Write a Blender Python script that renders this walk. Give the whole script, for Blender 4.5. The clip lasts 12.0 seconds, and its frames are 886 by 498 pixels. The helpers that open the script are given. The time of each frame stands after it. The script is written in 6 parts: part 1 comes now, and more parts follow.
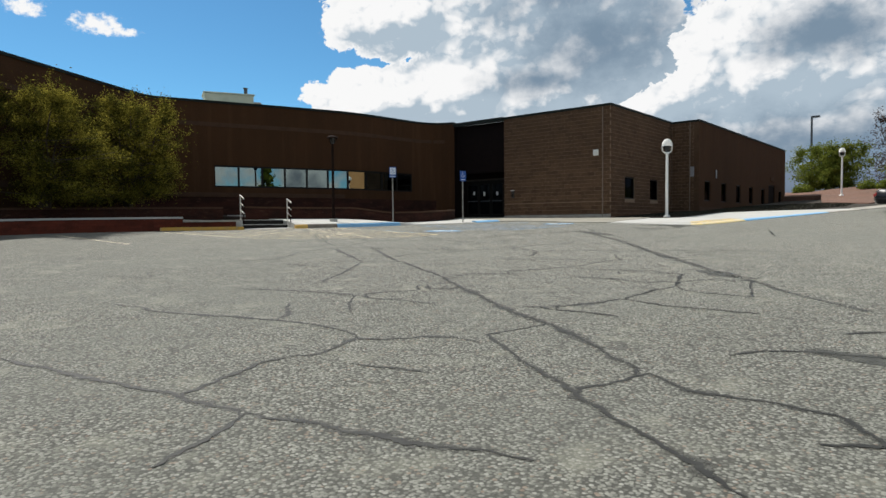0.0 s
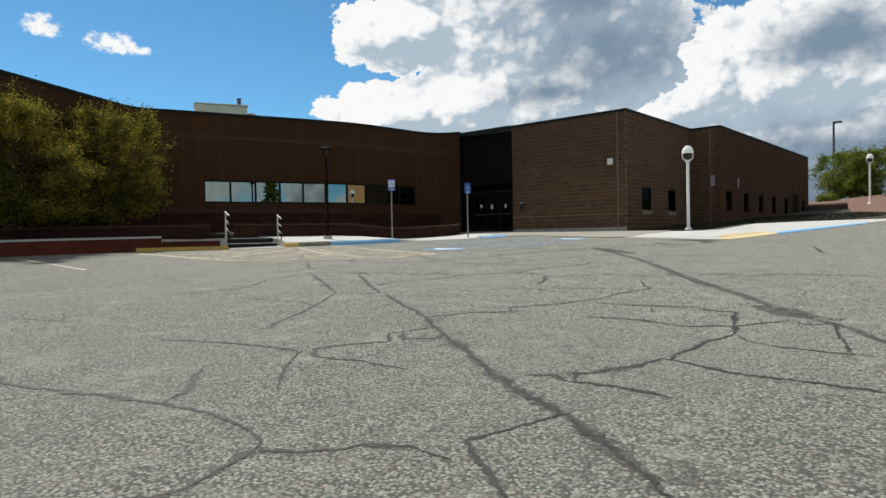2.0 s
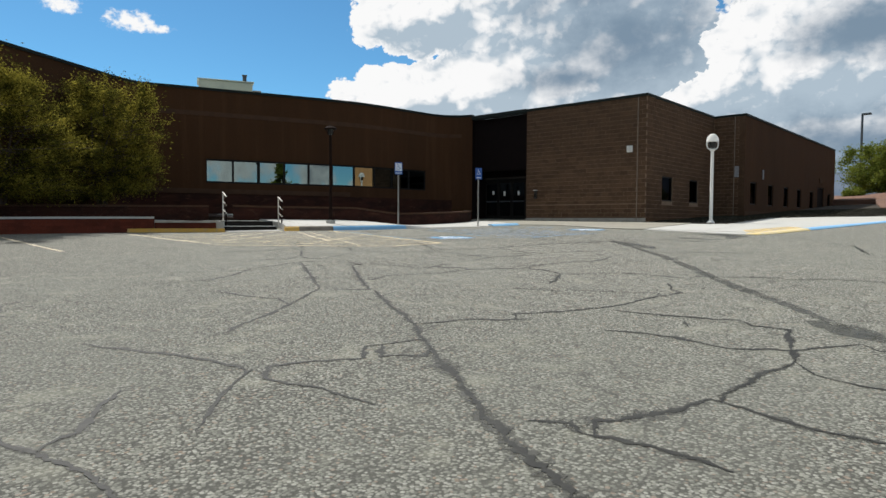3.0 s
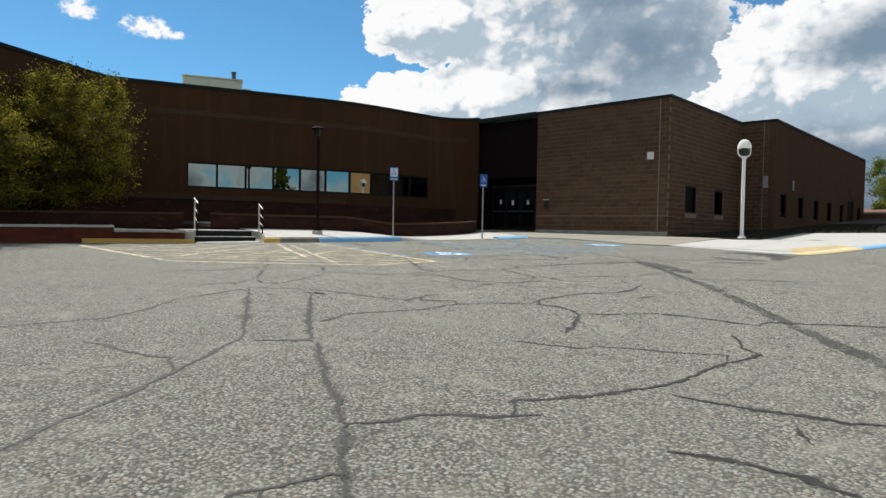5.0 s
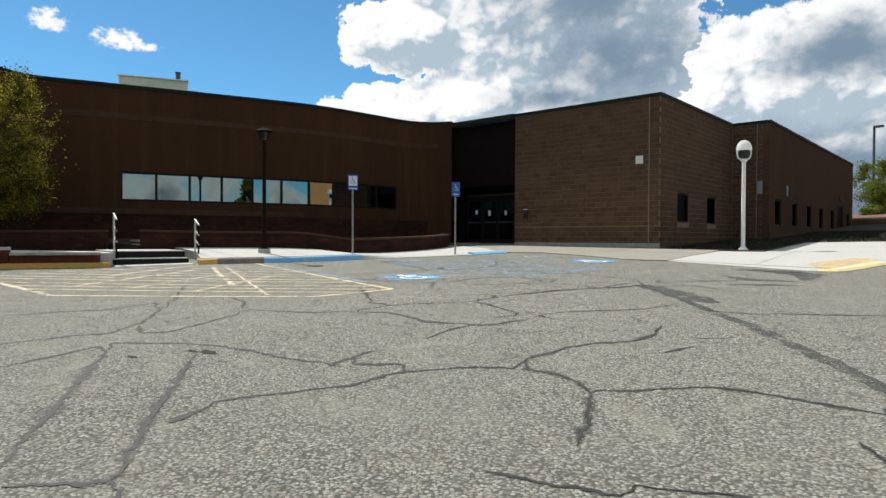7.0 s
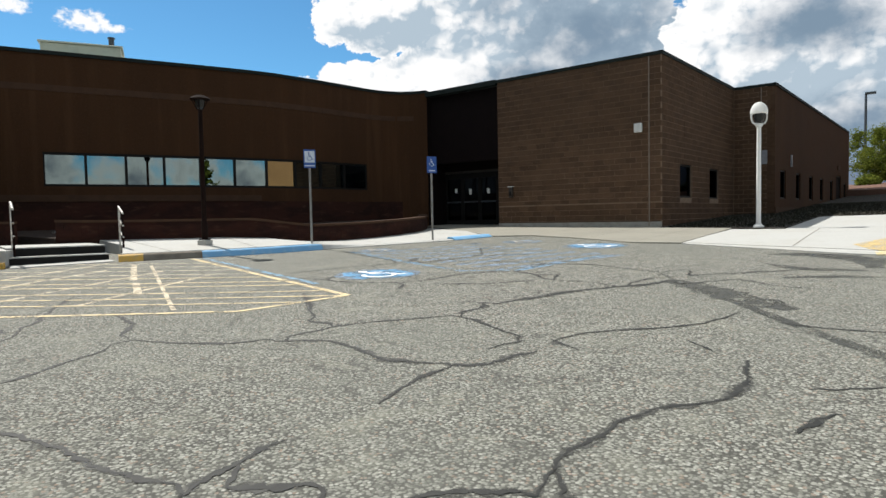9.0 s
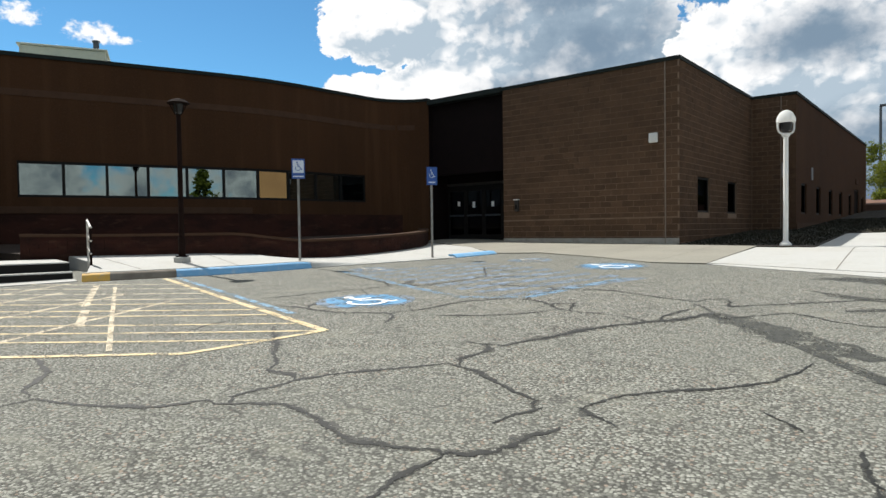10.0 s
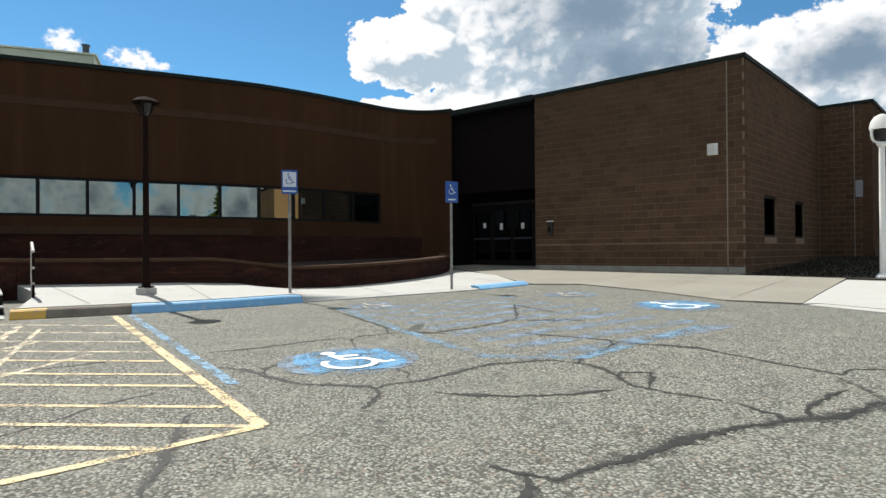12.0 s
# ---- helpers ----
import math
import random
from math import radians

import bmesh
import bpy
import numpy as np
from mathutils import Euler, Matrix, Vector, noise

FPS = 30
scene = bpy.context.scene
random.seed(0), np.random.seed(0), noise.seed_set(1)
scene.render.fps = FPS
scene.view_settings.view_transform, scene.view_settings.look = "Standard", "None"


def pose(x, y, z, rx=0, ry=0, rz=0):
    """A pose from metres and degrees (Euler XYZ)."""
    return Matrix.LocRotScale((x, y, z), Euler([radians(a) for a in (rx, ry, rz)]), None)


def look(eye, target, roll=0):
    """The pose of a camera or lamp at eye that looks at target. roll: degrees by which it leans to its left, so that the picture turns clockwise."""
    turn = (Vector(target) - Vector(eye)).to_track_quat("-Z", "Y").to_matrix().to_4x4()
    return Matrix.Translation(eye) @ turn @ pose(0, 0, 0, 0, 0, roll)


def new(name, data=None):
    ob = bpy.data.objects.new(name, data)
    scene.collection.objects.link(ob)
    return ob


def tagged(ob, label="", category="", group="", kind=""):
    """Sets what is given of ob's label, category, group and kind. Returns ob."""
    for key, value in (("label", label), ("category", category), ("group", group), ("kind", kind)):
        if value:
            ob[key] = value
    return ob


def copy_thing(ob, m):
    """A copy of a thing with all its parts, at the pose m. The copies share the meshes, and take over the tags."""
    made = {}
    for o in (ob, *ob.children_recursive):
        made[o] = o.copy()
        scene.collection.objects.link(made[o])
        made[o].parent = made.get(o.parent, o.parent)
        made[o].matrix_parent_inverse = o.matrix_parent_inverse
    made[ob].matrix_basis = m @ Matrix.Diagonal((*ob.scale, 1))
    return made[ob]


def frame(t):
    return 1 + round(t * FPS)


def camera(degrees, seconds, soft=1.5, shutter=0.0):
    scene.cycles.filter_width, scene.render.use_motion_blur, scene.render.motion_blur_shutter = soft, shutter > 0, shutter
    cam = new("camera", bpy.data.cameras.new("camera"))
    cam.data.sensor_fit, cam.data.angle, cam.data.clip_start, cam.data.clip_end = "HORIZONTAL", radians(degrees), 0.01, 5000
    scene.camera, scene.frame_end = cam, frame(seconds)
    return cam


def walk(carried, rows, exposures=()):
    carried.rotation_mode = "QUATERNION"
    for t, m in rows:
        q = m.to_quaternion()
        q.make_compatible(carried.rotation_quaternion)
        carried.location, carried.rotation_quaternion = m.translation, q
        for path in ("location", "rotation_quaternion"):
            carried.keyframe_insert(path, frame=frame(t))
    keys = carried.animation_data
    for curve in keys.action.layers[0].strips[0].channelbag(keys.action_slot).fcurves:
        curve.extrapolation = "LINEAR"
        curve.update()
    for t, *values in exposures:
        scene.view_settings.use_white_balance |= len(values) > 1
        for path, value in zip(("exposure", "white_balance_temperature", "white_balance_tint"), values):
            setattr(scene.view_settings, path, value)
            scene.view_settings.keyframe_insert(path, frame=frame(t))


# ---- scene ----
cam = camera(69.9, 12.0)
PATH = [
    (0, (0.397, 0.521, 1.681), (-0.886, 2.054, 1.6), -0.5),
    (0.5, (0.103, 0.967, 1.744), (-1.102, 2.561, 1.671), -1.4),
    (1, (-0.125, 1.397, 1.764), (-1.448, 2.897, 1.747), -0.8),
    (1.5, (-0.391, 1.867, 1.783), (-1.697, 3.382, 1.788), 0.9),
    (2, (-0.7, 2.376, 1.84), (-2.011, 3.886, 1.798), -1.1),
    (2.5, (-1.041, 2.944, 1.884), (-2.406, 4.405, 1.816), 0.1),
    (3, (-1.371, 3.441, 1.91), (-2.711, 4.923, 1.822), 0.3),
    (3.2, (-1.508, 3.654, 1.92), (-2.85, 5.132, 1.804), -0.5),
    (4.8, (-2.695, 5.393, 2.084), (-4.058, 6.856, 2.01), 0.9),
    (5, (-2.853, 5.611, 2.077), (-4.216, 7.073, 2.012), 1.0),
    (5.5, (-3.266, 6.169, 2.144), (-4.583, 7.673, 2.096), -0.1),
    (6, (-3.672, 6.758, 2.191), (-4.997, 8.255, 2.127), 0.5),
    (6.5, (-4.123, 7.32, 2.224), (-5.451, 8.814, 2.142), 1.1),
    (7, (-4.516, 7.904, 2.254), (-5.829, 9.412, 2.221), 0.2),
    (7.2, (-4.679, 8.121, 2.293), (-5.954, 9.662, 2.249), 0.6),
    (8.8, (-6.134, 9.965, 2.371), (-7.395, 11.514, 2.273), -0.9),
    (9, (-6.296, 10.163, 2.365), (-7.561, 11.709, 2.267), -1.1),
    (9.5, (-6.721, 10.766, 2.423), (-7.976, 12.321, 2.349), 0.2),
    (10, (-7.144, 11.342, 2.469), (-8.419, 12.882, 2.408), -0.8),
    (10.5, (-7.547, 11.918, 2.508), (-8.872, 13.415, 2.464), -0.1),
    (11, (-8.015, 12.461, 2.537), (-9.322, 13.973, 2.469), -0.9),
    (11.5, (-8.44, 13.053, 2.549), (-9.781, 14.536, 2.512), -1.0),
    (12, (-8.845, 13.588, 2.567), (-10.184, 15.074, 2.576), -0.4),
]
walk(cam, [(t, look(eye, target, roll)) for t, eye, target, roll in PATH],
     exposures=[(0.0, 0.24), (6.0, 0.3), (9.0, 0.37), (12.0, 0.42)])

# ---------------------------------------------------------------- world and sun
SUN_ELEV, SUN_AZ = 53.5, 83.6          # degrees; azimuth measured from +y towards -x
to_sun = Vector((-math.sin(radians(SUN_AZ)) * math.cos(radians(SUN_ELEV)),
                 math.cos(radians(SUN_AZ)) * math.cos(radians(SUN_ELEV)), math.sin(radians(SUN_ELEV))))
sun = new("sun", bpy.data.lights.new("sun", "SUN"))
sun.data.energy, sun.data.angle, sun.data.color = 5.0, radians(0.5), (1.0, 0.965, 0.90)
sun.matrix_basis = look((-60, 10, 80), Vector((-60, 10, 80)) - to_sun)


class Nodes:
    """Short spelling for node trees."""

    def __init__(self, tree, fresh=True):
        self.tree = tree
        if fresh:
            tree.nodes.clear()

    def add(self, kind, **props):
        n = self.tree.nodes.new(kind)
        for key, value in props.items():
            if key == "operation":
                n.operation = value
            elif key == "blend_type":
                n.blend_type = value
            elif key == "data_type":
                n.data_type = value
            elif key == "noise_dimensions":
                n.noise_dimensions = value
            elif key == "feature":
                n.feature = value
            elif key == "sky_type":
                n.sky_type = value
            elif key == "interpolation_type":
                n.interpolation_type = value
            elif key == "clamp":
                n.use_clamp = value
        return n

    def feed(self, socket, value):
        if hasattr(value, "links"):
            self.tree.links.new(value, socket)
        else:
            socket.default_value = value

    def math(self, op, a, b=0.0, clamp=False):
        n = self.add("ShaderNodeMath", operation=op)
        n.use_clamp = clamp
        self.feed(n.inputs[0], a)
        self.feed(n.inputs[1], b)
        return n.outputs[0]

    def mix(self, fac, a, b, blend="MIX"):
        n = self.add("ShaderNodeMix", data_type="RGBA", blend_type=blend)
        self.feed(n.inputs[0], fac)
        self.feed(n.inputs[6], a)
        self.feed(n.inputs[7], b)
        return n.outputs[2]

    def mix_value(self, fac, a, b):
        return self.math("ADD", self.math("MULTIPLY", a, self.math("SUBTRACT", 1.0, fac)), self.math("MULTIPLY", b, fac))

    def noise(self, vector, scale, detail=4.0, rough=0.55):
        n = self.add("ShaderNodeTexNoise")
        self.feed(n.inputs["Vector"], vector)
        n.inputs["Scale"].default_value = scale
        n.inputs["Detail"].default_value = detail
        n.inputs["Roughness"].default_value = rough
        return n.outputs["Fac"]

    def voronoi(self, vector, scale, feature="F1"):
        n = self.add("ShaderNodeTexVoronoi", feature=feature)
        self.feed(n.inputs["Vector"], vector)
        n.inputs["Scale"].default_value = scale
        return n

    def ramp(self, value, low, high, to_low=0.0, to_high=1.0, smooth=True):
        n = self.add("ShaderNodeMapRange", interpolation_type="SMOOTHSTEP" if smooth else "LINEAR")
        self.feed(n.inputs[0], value)
        for i, v in enumerate((low, high, to_low, to_high)):
            n.inputs[1 + i].default_value = v
        return n.outputs[0]


def make_world():
    world = bpy.data.worlds.new("sky")
    scene.world = world
    world.use_nodes = True
    k = Nodes(world.node_tree)
    sky = k.add("ShaderNodeTexSky", sky_type="NISHITA")
    sky.sun_disc = False
    sky.sun_elevation, sky.sun_rotation = radians(SUN_ELEV), radians(-SUN_AZ)
    sky.altitude, sky.air_density, sky.dust_density, sky.ozone_density = 1800.0, 1.0, 0.3, 2.5
    way = k.add("ShaderNodeTexCoord").outputs["Generated"]
    split = k.add("ShaderNodeSeparateXYZ")
    k.feed(split.inputs[0], way)
    x, y, z = split.outputs
    # angles in degrees: azimuth from +y towards -x, elevation
    az = k.math("MULTIPLY", k.math("ARCTAN2", k.math("MULTIPLY", x, -1.0), y), 57.2958)
    el = k.math("MULTIPLY", k.math("ARCSINE", z), 57.2958)
    def flat(a, e):
        join = k.add("ShaderNodeCombineXYZ")
        k.feed(join.inputs[0], k.math("MULTIPLY", a, 0.1))
        k.feed(join.inputs[1], k.math("MULTIPLY", e, 0.125))
        return join.outputs[0]

    def shifted(vector, amount):
        n = k.add("ShaderNodeVectorMath", operation="ADD")
        k.feed(n.inputs[0], vector)
        n.inputs[1].default_value = amount
        return n.outputs[0]

    def puffs(vector, scale, detail, dims, fray=5.0):
        """Rounded heads with creases between them, at several sizes."""
        drift = k.add("ShaderNodeTexNoise")
        k.feed(drift.inputs["Vector"], vector)
        drift.inputs["Scale"].default_value, drift.inputs["Detail"].default_value = scale * 0.9, fray
        bend = k.add("ShaderNodeVectorMath", operation="MULTIPLY_ADD")
        k.feed(bend.inputs[0], drift.outputs["Color"])
        bend.inputs[1].default_value = (0.7 / scale, 0.7 / scale, 0.7 / scale)
        k.feed(bend.inputs[2], vector)
        v = k.voronoi(bend.outputs[0], scale)
        v.voronoi_dimensions = dims
        v.normalize = True
        v.inputs["Detail"].default_value, v.inputs["Roughness"].default_value, v.inputs["Lacunarity"].default_value = detail, 0.55, 2.4
        return k.math("SUBTRACT", 1.0, v.outputs["Distance"])

    def heap(blobs, u0, v0):
        total = None
        for a, e, ra, re in blobs:
            u = k.math("DIVIDE", k.math("SUBTRACT", u0, a), ra)
            v = k.math("DIVIDE", k.math("SUBTRACT", v0, e), re)
            one = k.math("SUBTRACT", 1.0, k.math("SQRT", k.math("ADD", k.math("MULTIPLY", u, u), k.math("MULTIPLY", v, v))))
            total = k.math("MAXIMUM", total, one) if total else one
        return total

    def bodies(a, e, detail=3.5, fray=5.0):
        """How deep a direction lies inside the front and the rear cloud."""
        head = k.math("MULTIPLY", k.math("SUBTRACT", puffs(flat(a, e), 3.4, detail, "2D", fray), 0.62), 0.75)
        return (k.math("ADD", heap(FRONT_CLOUDS, a, e), head), k.math("ADD", heap(REAR_CLOUDS, a, e), head), head)

    def facing(da, de, detail, fray):
        """How far the heads turn towards the sun: positive on the sunny side."""
        f0, r0, _ = bodies(az, el, detail, fray)
        f1, r1, _ = bodies(k.math("ADD", az, da), k.math("ADD", el, de), detail, fray)
        return k.mix_value(in_front, k.math("SUBTRACT", r0, r1), k.math("SUBTRACT", f0, f1))

    front, rear, head = bodies(az, el)
    in_front = k.ramp(front, 0.0, 0.05)
    body = k.math("MAXIMUM", in_front, k.ramp(rear, 0.0, 0.09))
    fine = k.noise(flat(az, el), 12.0, 8.0, 0.62)
    small = k.math("ADD", heap(SMALL_CLOUDS, az, el), k.math("MULTIPLY", k.math("SUBTRACT", fine, 0.5), 2.6))
    # scattered cumulus over the rest of the sky
    away = k.math("MAXIMUM", k.ramp(k.math("ABSOLUTE", k.math("SUBTRACT", az, 38.0)), 46.0, 62.0), k.ramp(el, 30.0, 42.0))
    bank = k.noise(way, 6.0, 4.0, 0.55)

    def scattered(vector):
        return k.math("ADD", k.math("SUBTRACT", bank, 0.49), k.math("MULTIPLY", k.math("SUBTRACT", puffs(vector, 12.0, 3.0, "3D"), 0.6), 0.8))

    wide = scattered(way)
    wide_lit = scattered(shifted(way, tuple(to_sun * 0.02)))
    other = k.math("MULTIPLY", k.ramp(wide, -0.02, 0.10), away)
    mask = k.math("MAXIMUM", k.math("MAXIMUM", body, k.ramp(small, 0.0, 0.7)), other)
    # sunny and shaded sides of the heads, broad grey undersides
    form = k.ramp(facing(1.3, 1.0, 1.2, 2.0), 0.20, -0.14, 0.0, 0.85)
    curd = k.ramp(facing(0.45, 0.35, 3.5, 4.0), 0.05, -0.10, 0.0, 0.34)
    dim = k.math("MULTIPLY", k.math("ADD", form, curd, True), k.ramp(k.math("MAXIMUM", front, rear), 0.02, 0.22))
    soft = k.noise(flat(az, el), 2.6, 6.0, 0.6)
    sway = k.math("MULTIPLY", k.math("SUBTRACT", soft, 0.5), 1.5)
    lump = k.math("MULTIPLY", head, -0.5)
    grey_front = k.ramp(k.math("ADD", k.math("ADD", heap(FRONT_SHADES, az, el), sway), lump), -0.35, 1.0)
    grey_rear = k.ramp(k.math("ADD", k.math("ADD", heap(REAR_SHADES, az, el), sway), lump), -0.32, 0.85)
    grey = k.math("ADD", k.math("MULTIPLY", grey_front, in_front), k.math("MULTIPLY", grey_rear, k.math("SUBTRACT", 1.0, in_front)))
    shade = k.mix(dim, (CLOUD_GAIN, CLOUD_GAIN, CLOUD_GAIN, 1.0), (CLOUD_GAIN * 0.45, CLOUD_GAIN * 0.55, CLOUD_GAIN * 0.64, 1.0))
    white = k.mix(grey, shade, (CLOUD_GAIN * 0.21, CLOUD_GAIN * 0.295, CLOUD_GAIN * 0.39, 1.0))
    turned = k.ramp(k.math("SUBTRACT", wide, wide_lit), 0.06, -0.12)
    under = k.math("MAXIMUM", k.math("MULTIPLY", turned, 0.8), k.ramp(wide, 0.05, 0.26, 0.0, 0.95))
    lit = k.mix(other, white, k.mix(under, (CLOUD_GAIN * 0.9, CLOUD_GAIN * 0.92, CLOUD_GAIN * 0.88, 1.0), (CLOUD_GAIN * 0.25, CLOUD_GAIN * 0.285, CLOUD_GAIN * 0.33, 1.0)))
    blue = k.mix(1.0, sky.outputs[0], (SKY_GAIN * 0.55, SKY_GAIN * 0.95, SKY_GAIN * 1.03, 1.0), "MULTIPLY")
    low = k.mix(k.ramp(el, 3.5, 0.0), lit, (CLOUD_GAIN * 0.42, CLOUD_GAIN * 0.48, CLOUD_GAIN * 0.58, 1.0))
    colour = k.mix(mask, blue, low)
    back = k.add("ShaderNodeBackground")
    k.feed(back.inputs[0], colour)
    back.inputs[1].default_value = 1.0
    out = k.add("ShaderNodeOutputWorld")
    k.feed(out.inputs[0], back.outputs[0])


SKY_GAIN, CLOUD_GAIN = 0.094, 0.80
FRONT_CLOUDS = [(32.0, 20.5, 13.8, 9.0), (44.0, 17.6, 6.6, 3.3), (45.5, 10.6, 6.4, 3.0), (38.0, 11.8, 7.0, 3.6), (27.0, 14.0, 6.8, 4.2), (32.0, 11.0, 6.0, 3.2)]
REAR_CLOUDS = [(13.5, 12.0, 9.8, 5.8), (17.5, 11.5, 6.0, 5.4), (4, 13.5, 9, 7), (12, 5, 24, 4.8), (-9, 12, 14, 10), (22, 10, 5.5, 3.6)]
FRONT_SHADES = [(26.0, 15.5, 8.5, 5.5), (28.5, 20.5, 10.0, 4.5), (31.0, 12.4, 5.5, 1.6)]
REAR_SHADES = [(8.5, 14.2, 5.5, 2.8), (9, 5.5, 16, 3.6), (-9, 12, 12, 8)]
SMALL_CLOUDS = [(72.9, 16.2, 1.5, 0.9), (68.0, 15.5, 2.3, 0.9), (66.4, 15.2, 1.6, 0.4)]
make_world()


# ---------------------------------------------------------------- materials
def material(name, base, rough=0.8, metal=0.0, vary=(), bump=(), spec=0.5, random_tint=0.0, island_tint=0.0):
    """vary: (scale, colour, low, high, amount, squash) layers of noise; bump: (scale, strength, distance) layers."""
    m = bpy.data.materials.new(name)
    m.use_nodes = True
    k = Nodes(m.node_tree)
    where = k.add("ShaderNodeTexCoord").outputs["Object"]
    geo = k.add("ShaderNodeNewGeometry")
    place = geo.outputs["Position"]
    colour = (*base, 1.0)
    for scale, tint, low, high, amount, squash in vary:
        stretch = k.add("ShaderNodeMapping")
        k.feed(stretch.inputs[0], place)
        stretch.inputs["Scale"].default_value = squash
        n = k.noise(stretch.outputs[0], scale, 5.0, 0.6)
        colour = k.mix(k.ramp(n, low, high, 0.0, amount), colour, (*tint, 1.0))
    for amount, source in ((random_tint, "object"), (island_tint, "island")):
        if amount:
            value = k.add("ShaderNodeObjectInfo").outputs["Random"] if source == "object" else geo.outputs["Random Per Island"]
            gain = k.ramp(value, 0.0, 1.0, 1.0 - amount, 1.0 + amount, smooth=False)
            grey = k.add("ShaderNodeCombineColor")
            for i in range(3):
                k.feed(grey.inputs[i], gain)
            colour = k.mix(1.0, colour, grey.outputs[0], "MULTIPLY")
    b = k.add("ShaderNodeBsdfPrincipled")
    k.feed(b.inputs["Base Color"], colour)
    b.inputs["Roughness"].default_value, b.inputs["Metallic"].default_value = rough, metal
    b.inputs["Specular IOR Level"].default_value = spec
    normal = None
    for scale, strength, distance in bump:
        n = k.add("ShaderNodeBump")
        n.inputs["Strength"].default_value, n.inputs["Distance"].default_value = strength, distance
        k.feed(n.inputs["Height"], k.noise(place, scale, 4.0, 0.6))
        if normal:
            k.feed(n.inputs["Normal"], normal)
        normal = n.outputs[0]
    if normal:
        k.feed(b.inputs["Normal"], normal)
    out = k.add("ShaderNodeOutputMaterial")
    k.feed(out.inputs[0], b.outputs[0])
    return m


ALL = (1, 1, 1)


def asphalt_material():
    """Worn chip-seal: pale stones in dark binder, with broad stains."""
    m = bpy.data.materials.new("asphalt")
    m.use_nodes = True
    k = Nodes(m.node_tree)
    place = k.add("ShaderNodeNewGeometry").outputs["Position"]
    stones = k.voronoi(place, 46.0)
    size = k.voronoi(place, 21.0)
    grain = k.noise(place, 30.0, 6.0, 0.75)
    broad = k.noise(place, 0.35, 5.0, 0.6)
    patch = k.noise(place, 1.7, 5.0, 0.65)
    split = k.add("ShaderNodeSeparateColor")
    k.feed(split.inputs[0], stones.outputs["Color"])
    split2 = k.add("ShaderNodeSeparateColor")
    k.feed(split2.inputs[0], size.outputs["Color"])
    tone = k.math("ADD", k.math("MULTIPLY", split.outputs[0], 0.86), k.math("MULTIPLY", split2.outputs[1], 0.14))
    chip = k.mix(k.ramp(tone, 0.05, 0.95, smooth=False), (0.105, 0.105, 0.09, 1), (0.34, 0.343, 0.297, 1))
    chip = k.mix(k.ramp(split.outputs[1], 0.90, 0.93), chip, (0.39, 0.39, 0.345, 1))
    chip = k.mix(k.ramp(split.outputs[2], 0.93, 0.95, 0.0, 0.7), chip, (0.27, 0.19, 0.14, 1))
    chip = k.mix(k.ramp(stones.outputs["Distance"], 0.44, 0.66), chip, (0.07, 0.069, 0.06, 1))
    chip = k.mix(k.ramp(grain, 0.42, 0.72, 0.0, 0.3), chip, (0.12, 0.12, 0.10, 1))
    chip = k.mix(k.ramp(broad, 0.42, 0.68, 0.0, 0.38), chip, (0.147, 0.15, 0.13, 1))
    # the surface darkens down the slope, with a noise-broken edge
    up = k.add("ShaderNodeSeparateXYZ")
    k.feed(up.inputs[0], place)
    slope_tone = k.math("ADD", up.outputs[1], k.math("MULTIPLY", k.math("SUBTRACT", broad, 0.5), 14.0))
    chip = k.mix(k.ramp(slope_tone, 4.0, 16.0, 0.28, 0.0), chip, (0.028, 0.030, 0.027, 1))
    chip = k.mix(k.ramp(patch, 0.52, 0.72, 0.0, 0.4), chip, (0.25, 0.248, 0.2, 1))
    # hairline crazing, too fine to be more than a thread
    drift = k.add("ShaderNodeTexNoise")
    k.feed(drift.inputs["Vector"], place)
    drift.inputs["Scale"].default_value, drift.inputs["Detail"].default_value = 1.3, 6.0
    bend = k.add("ShaderNodeVectorMath", operation="MULTIPLY_ADD")
    k.feed(bend.inputs[0], drift.outputs["Color"])
    bend.inputs[1].default_value = (0.9, 0.9, 0.9)
    k.feed(bend.inputs[2], place)
    web = k.voronoi(bend.outputs[0], 0.62, "DISTANCE_TO_EDGE").outputs["Distance"]
    thread = k.math("MULTIPLY", k.ramp(web, 0.008, 0.003), k.ramp(k.noise(place, 0.55, 3.0), 0.40, 0.54))
    chip = k.mix(k.math("MULTIPLY", thread, 0.55), chip, (0.05, 0.049, 0.045, 1))
    b = k.add("ShaderNodeBsdfPrincipled")
    k.feed(b.inputs["Base Color"], chip)
    b.inputs["Roughness"].default_value = 0.9
    b.inputs["Specular IOR Level"].default_value = 0.25
    n = k.add("ShaderNodeBump")
    n.inputs["Strength"].default_value, n.inputs["Distance"].default_value = 0.55, 0.012
    k.feed(n.inputs["Height"], k.math("SUBTRACT", grain, k.math("MULTIPLY", stones.outputs["Distance"], 0.8)))
    k.feed(b.inputs["Normal"], n.outputs[0])
    out = k.add("ShaderNodeOutputMaterial")
    k.feed(out.inputs[0], b.outputs[0])
    return m


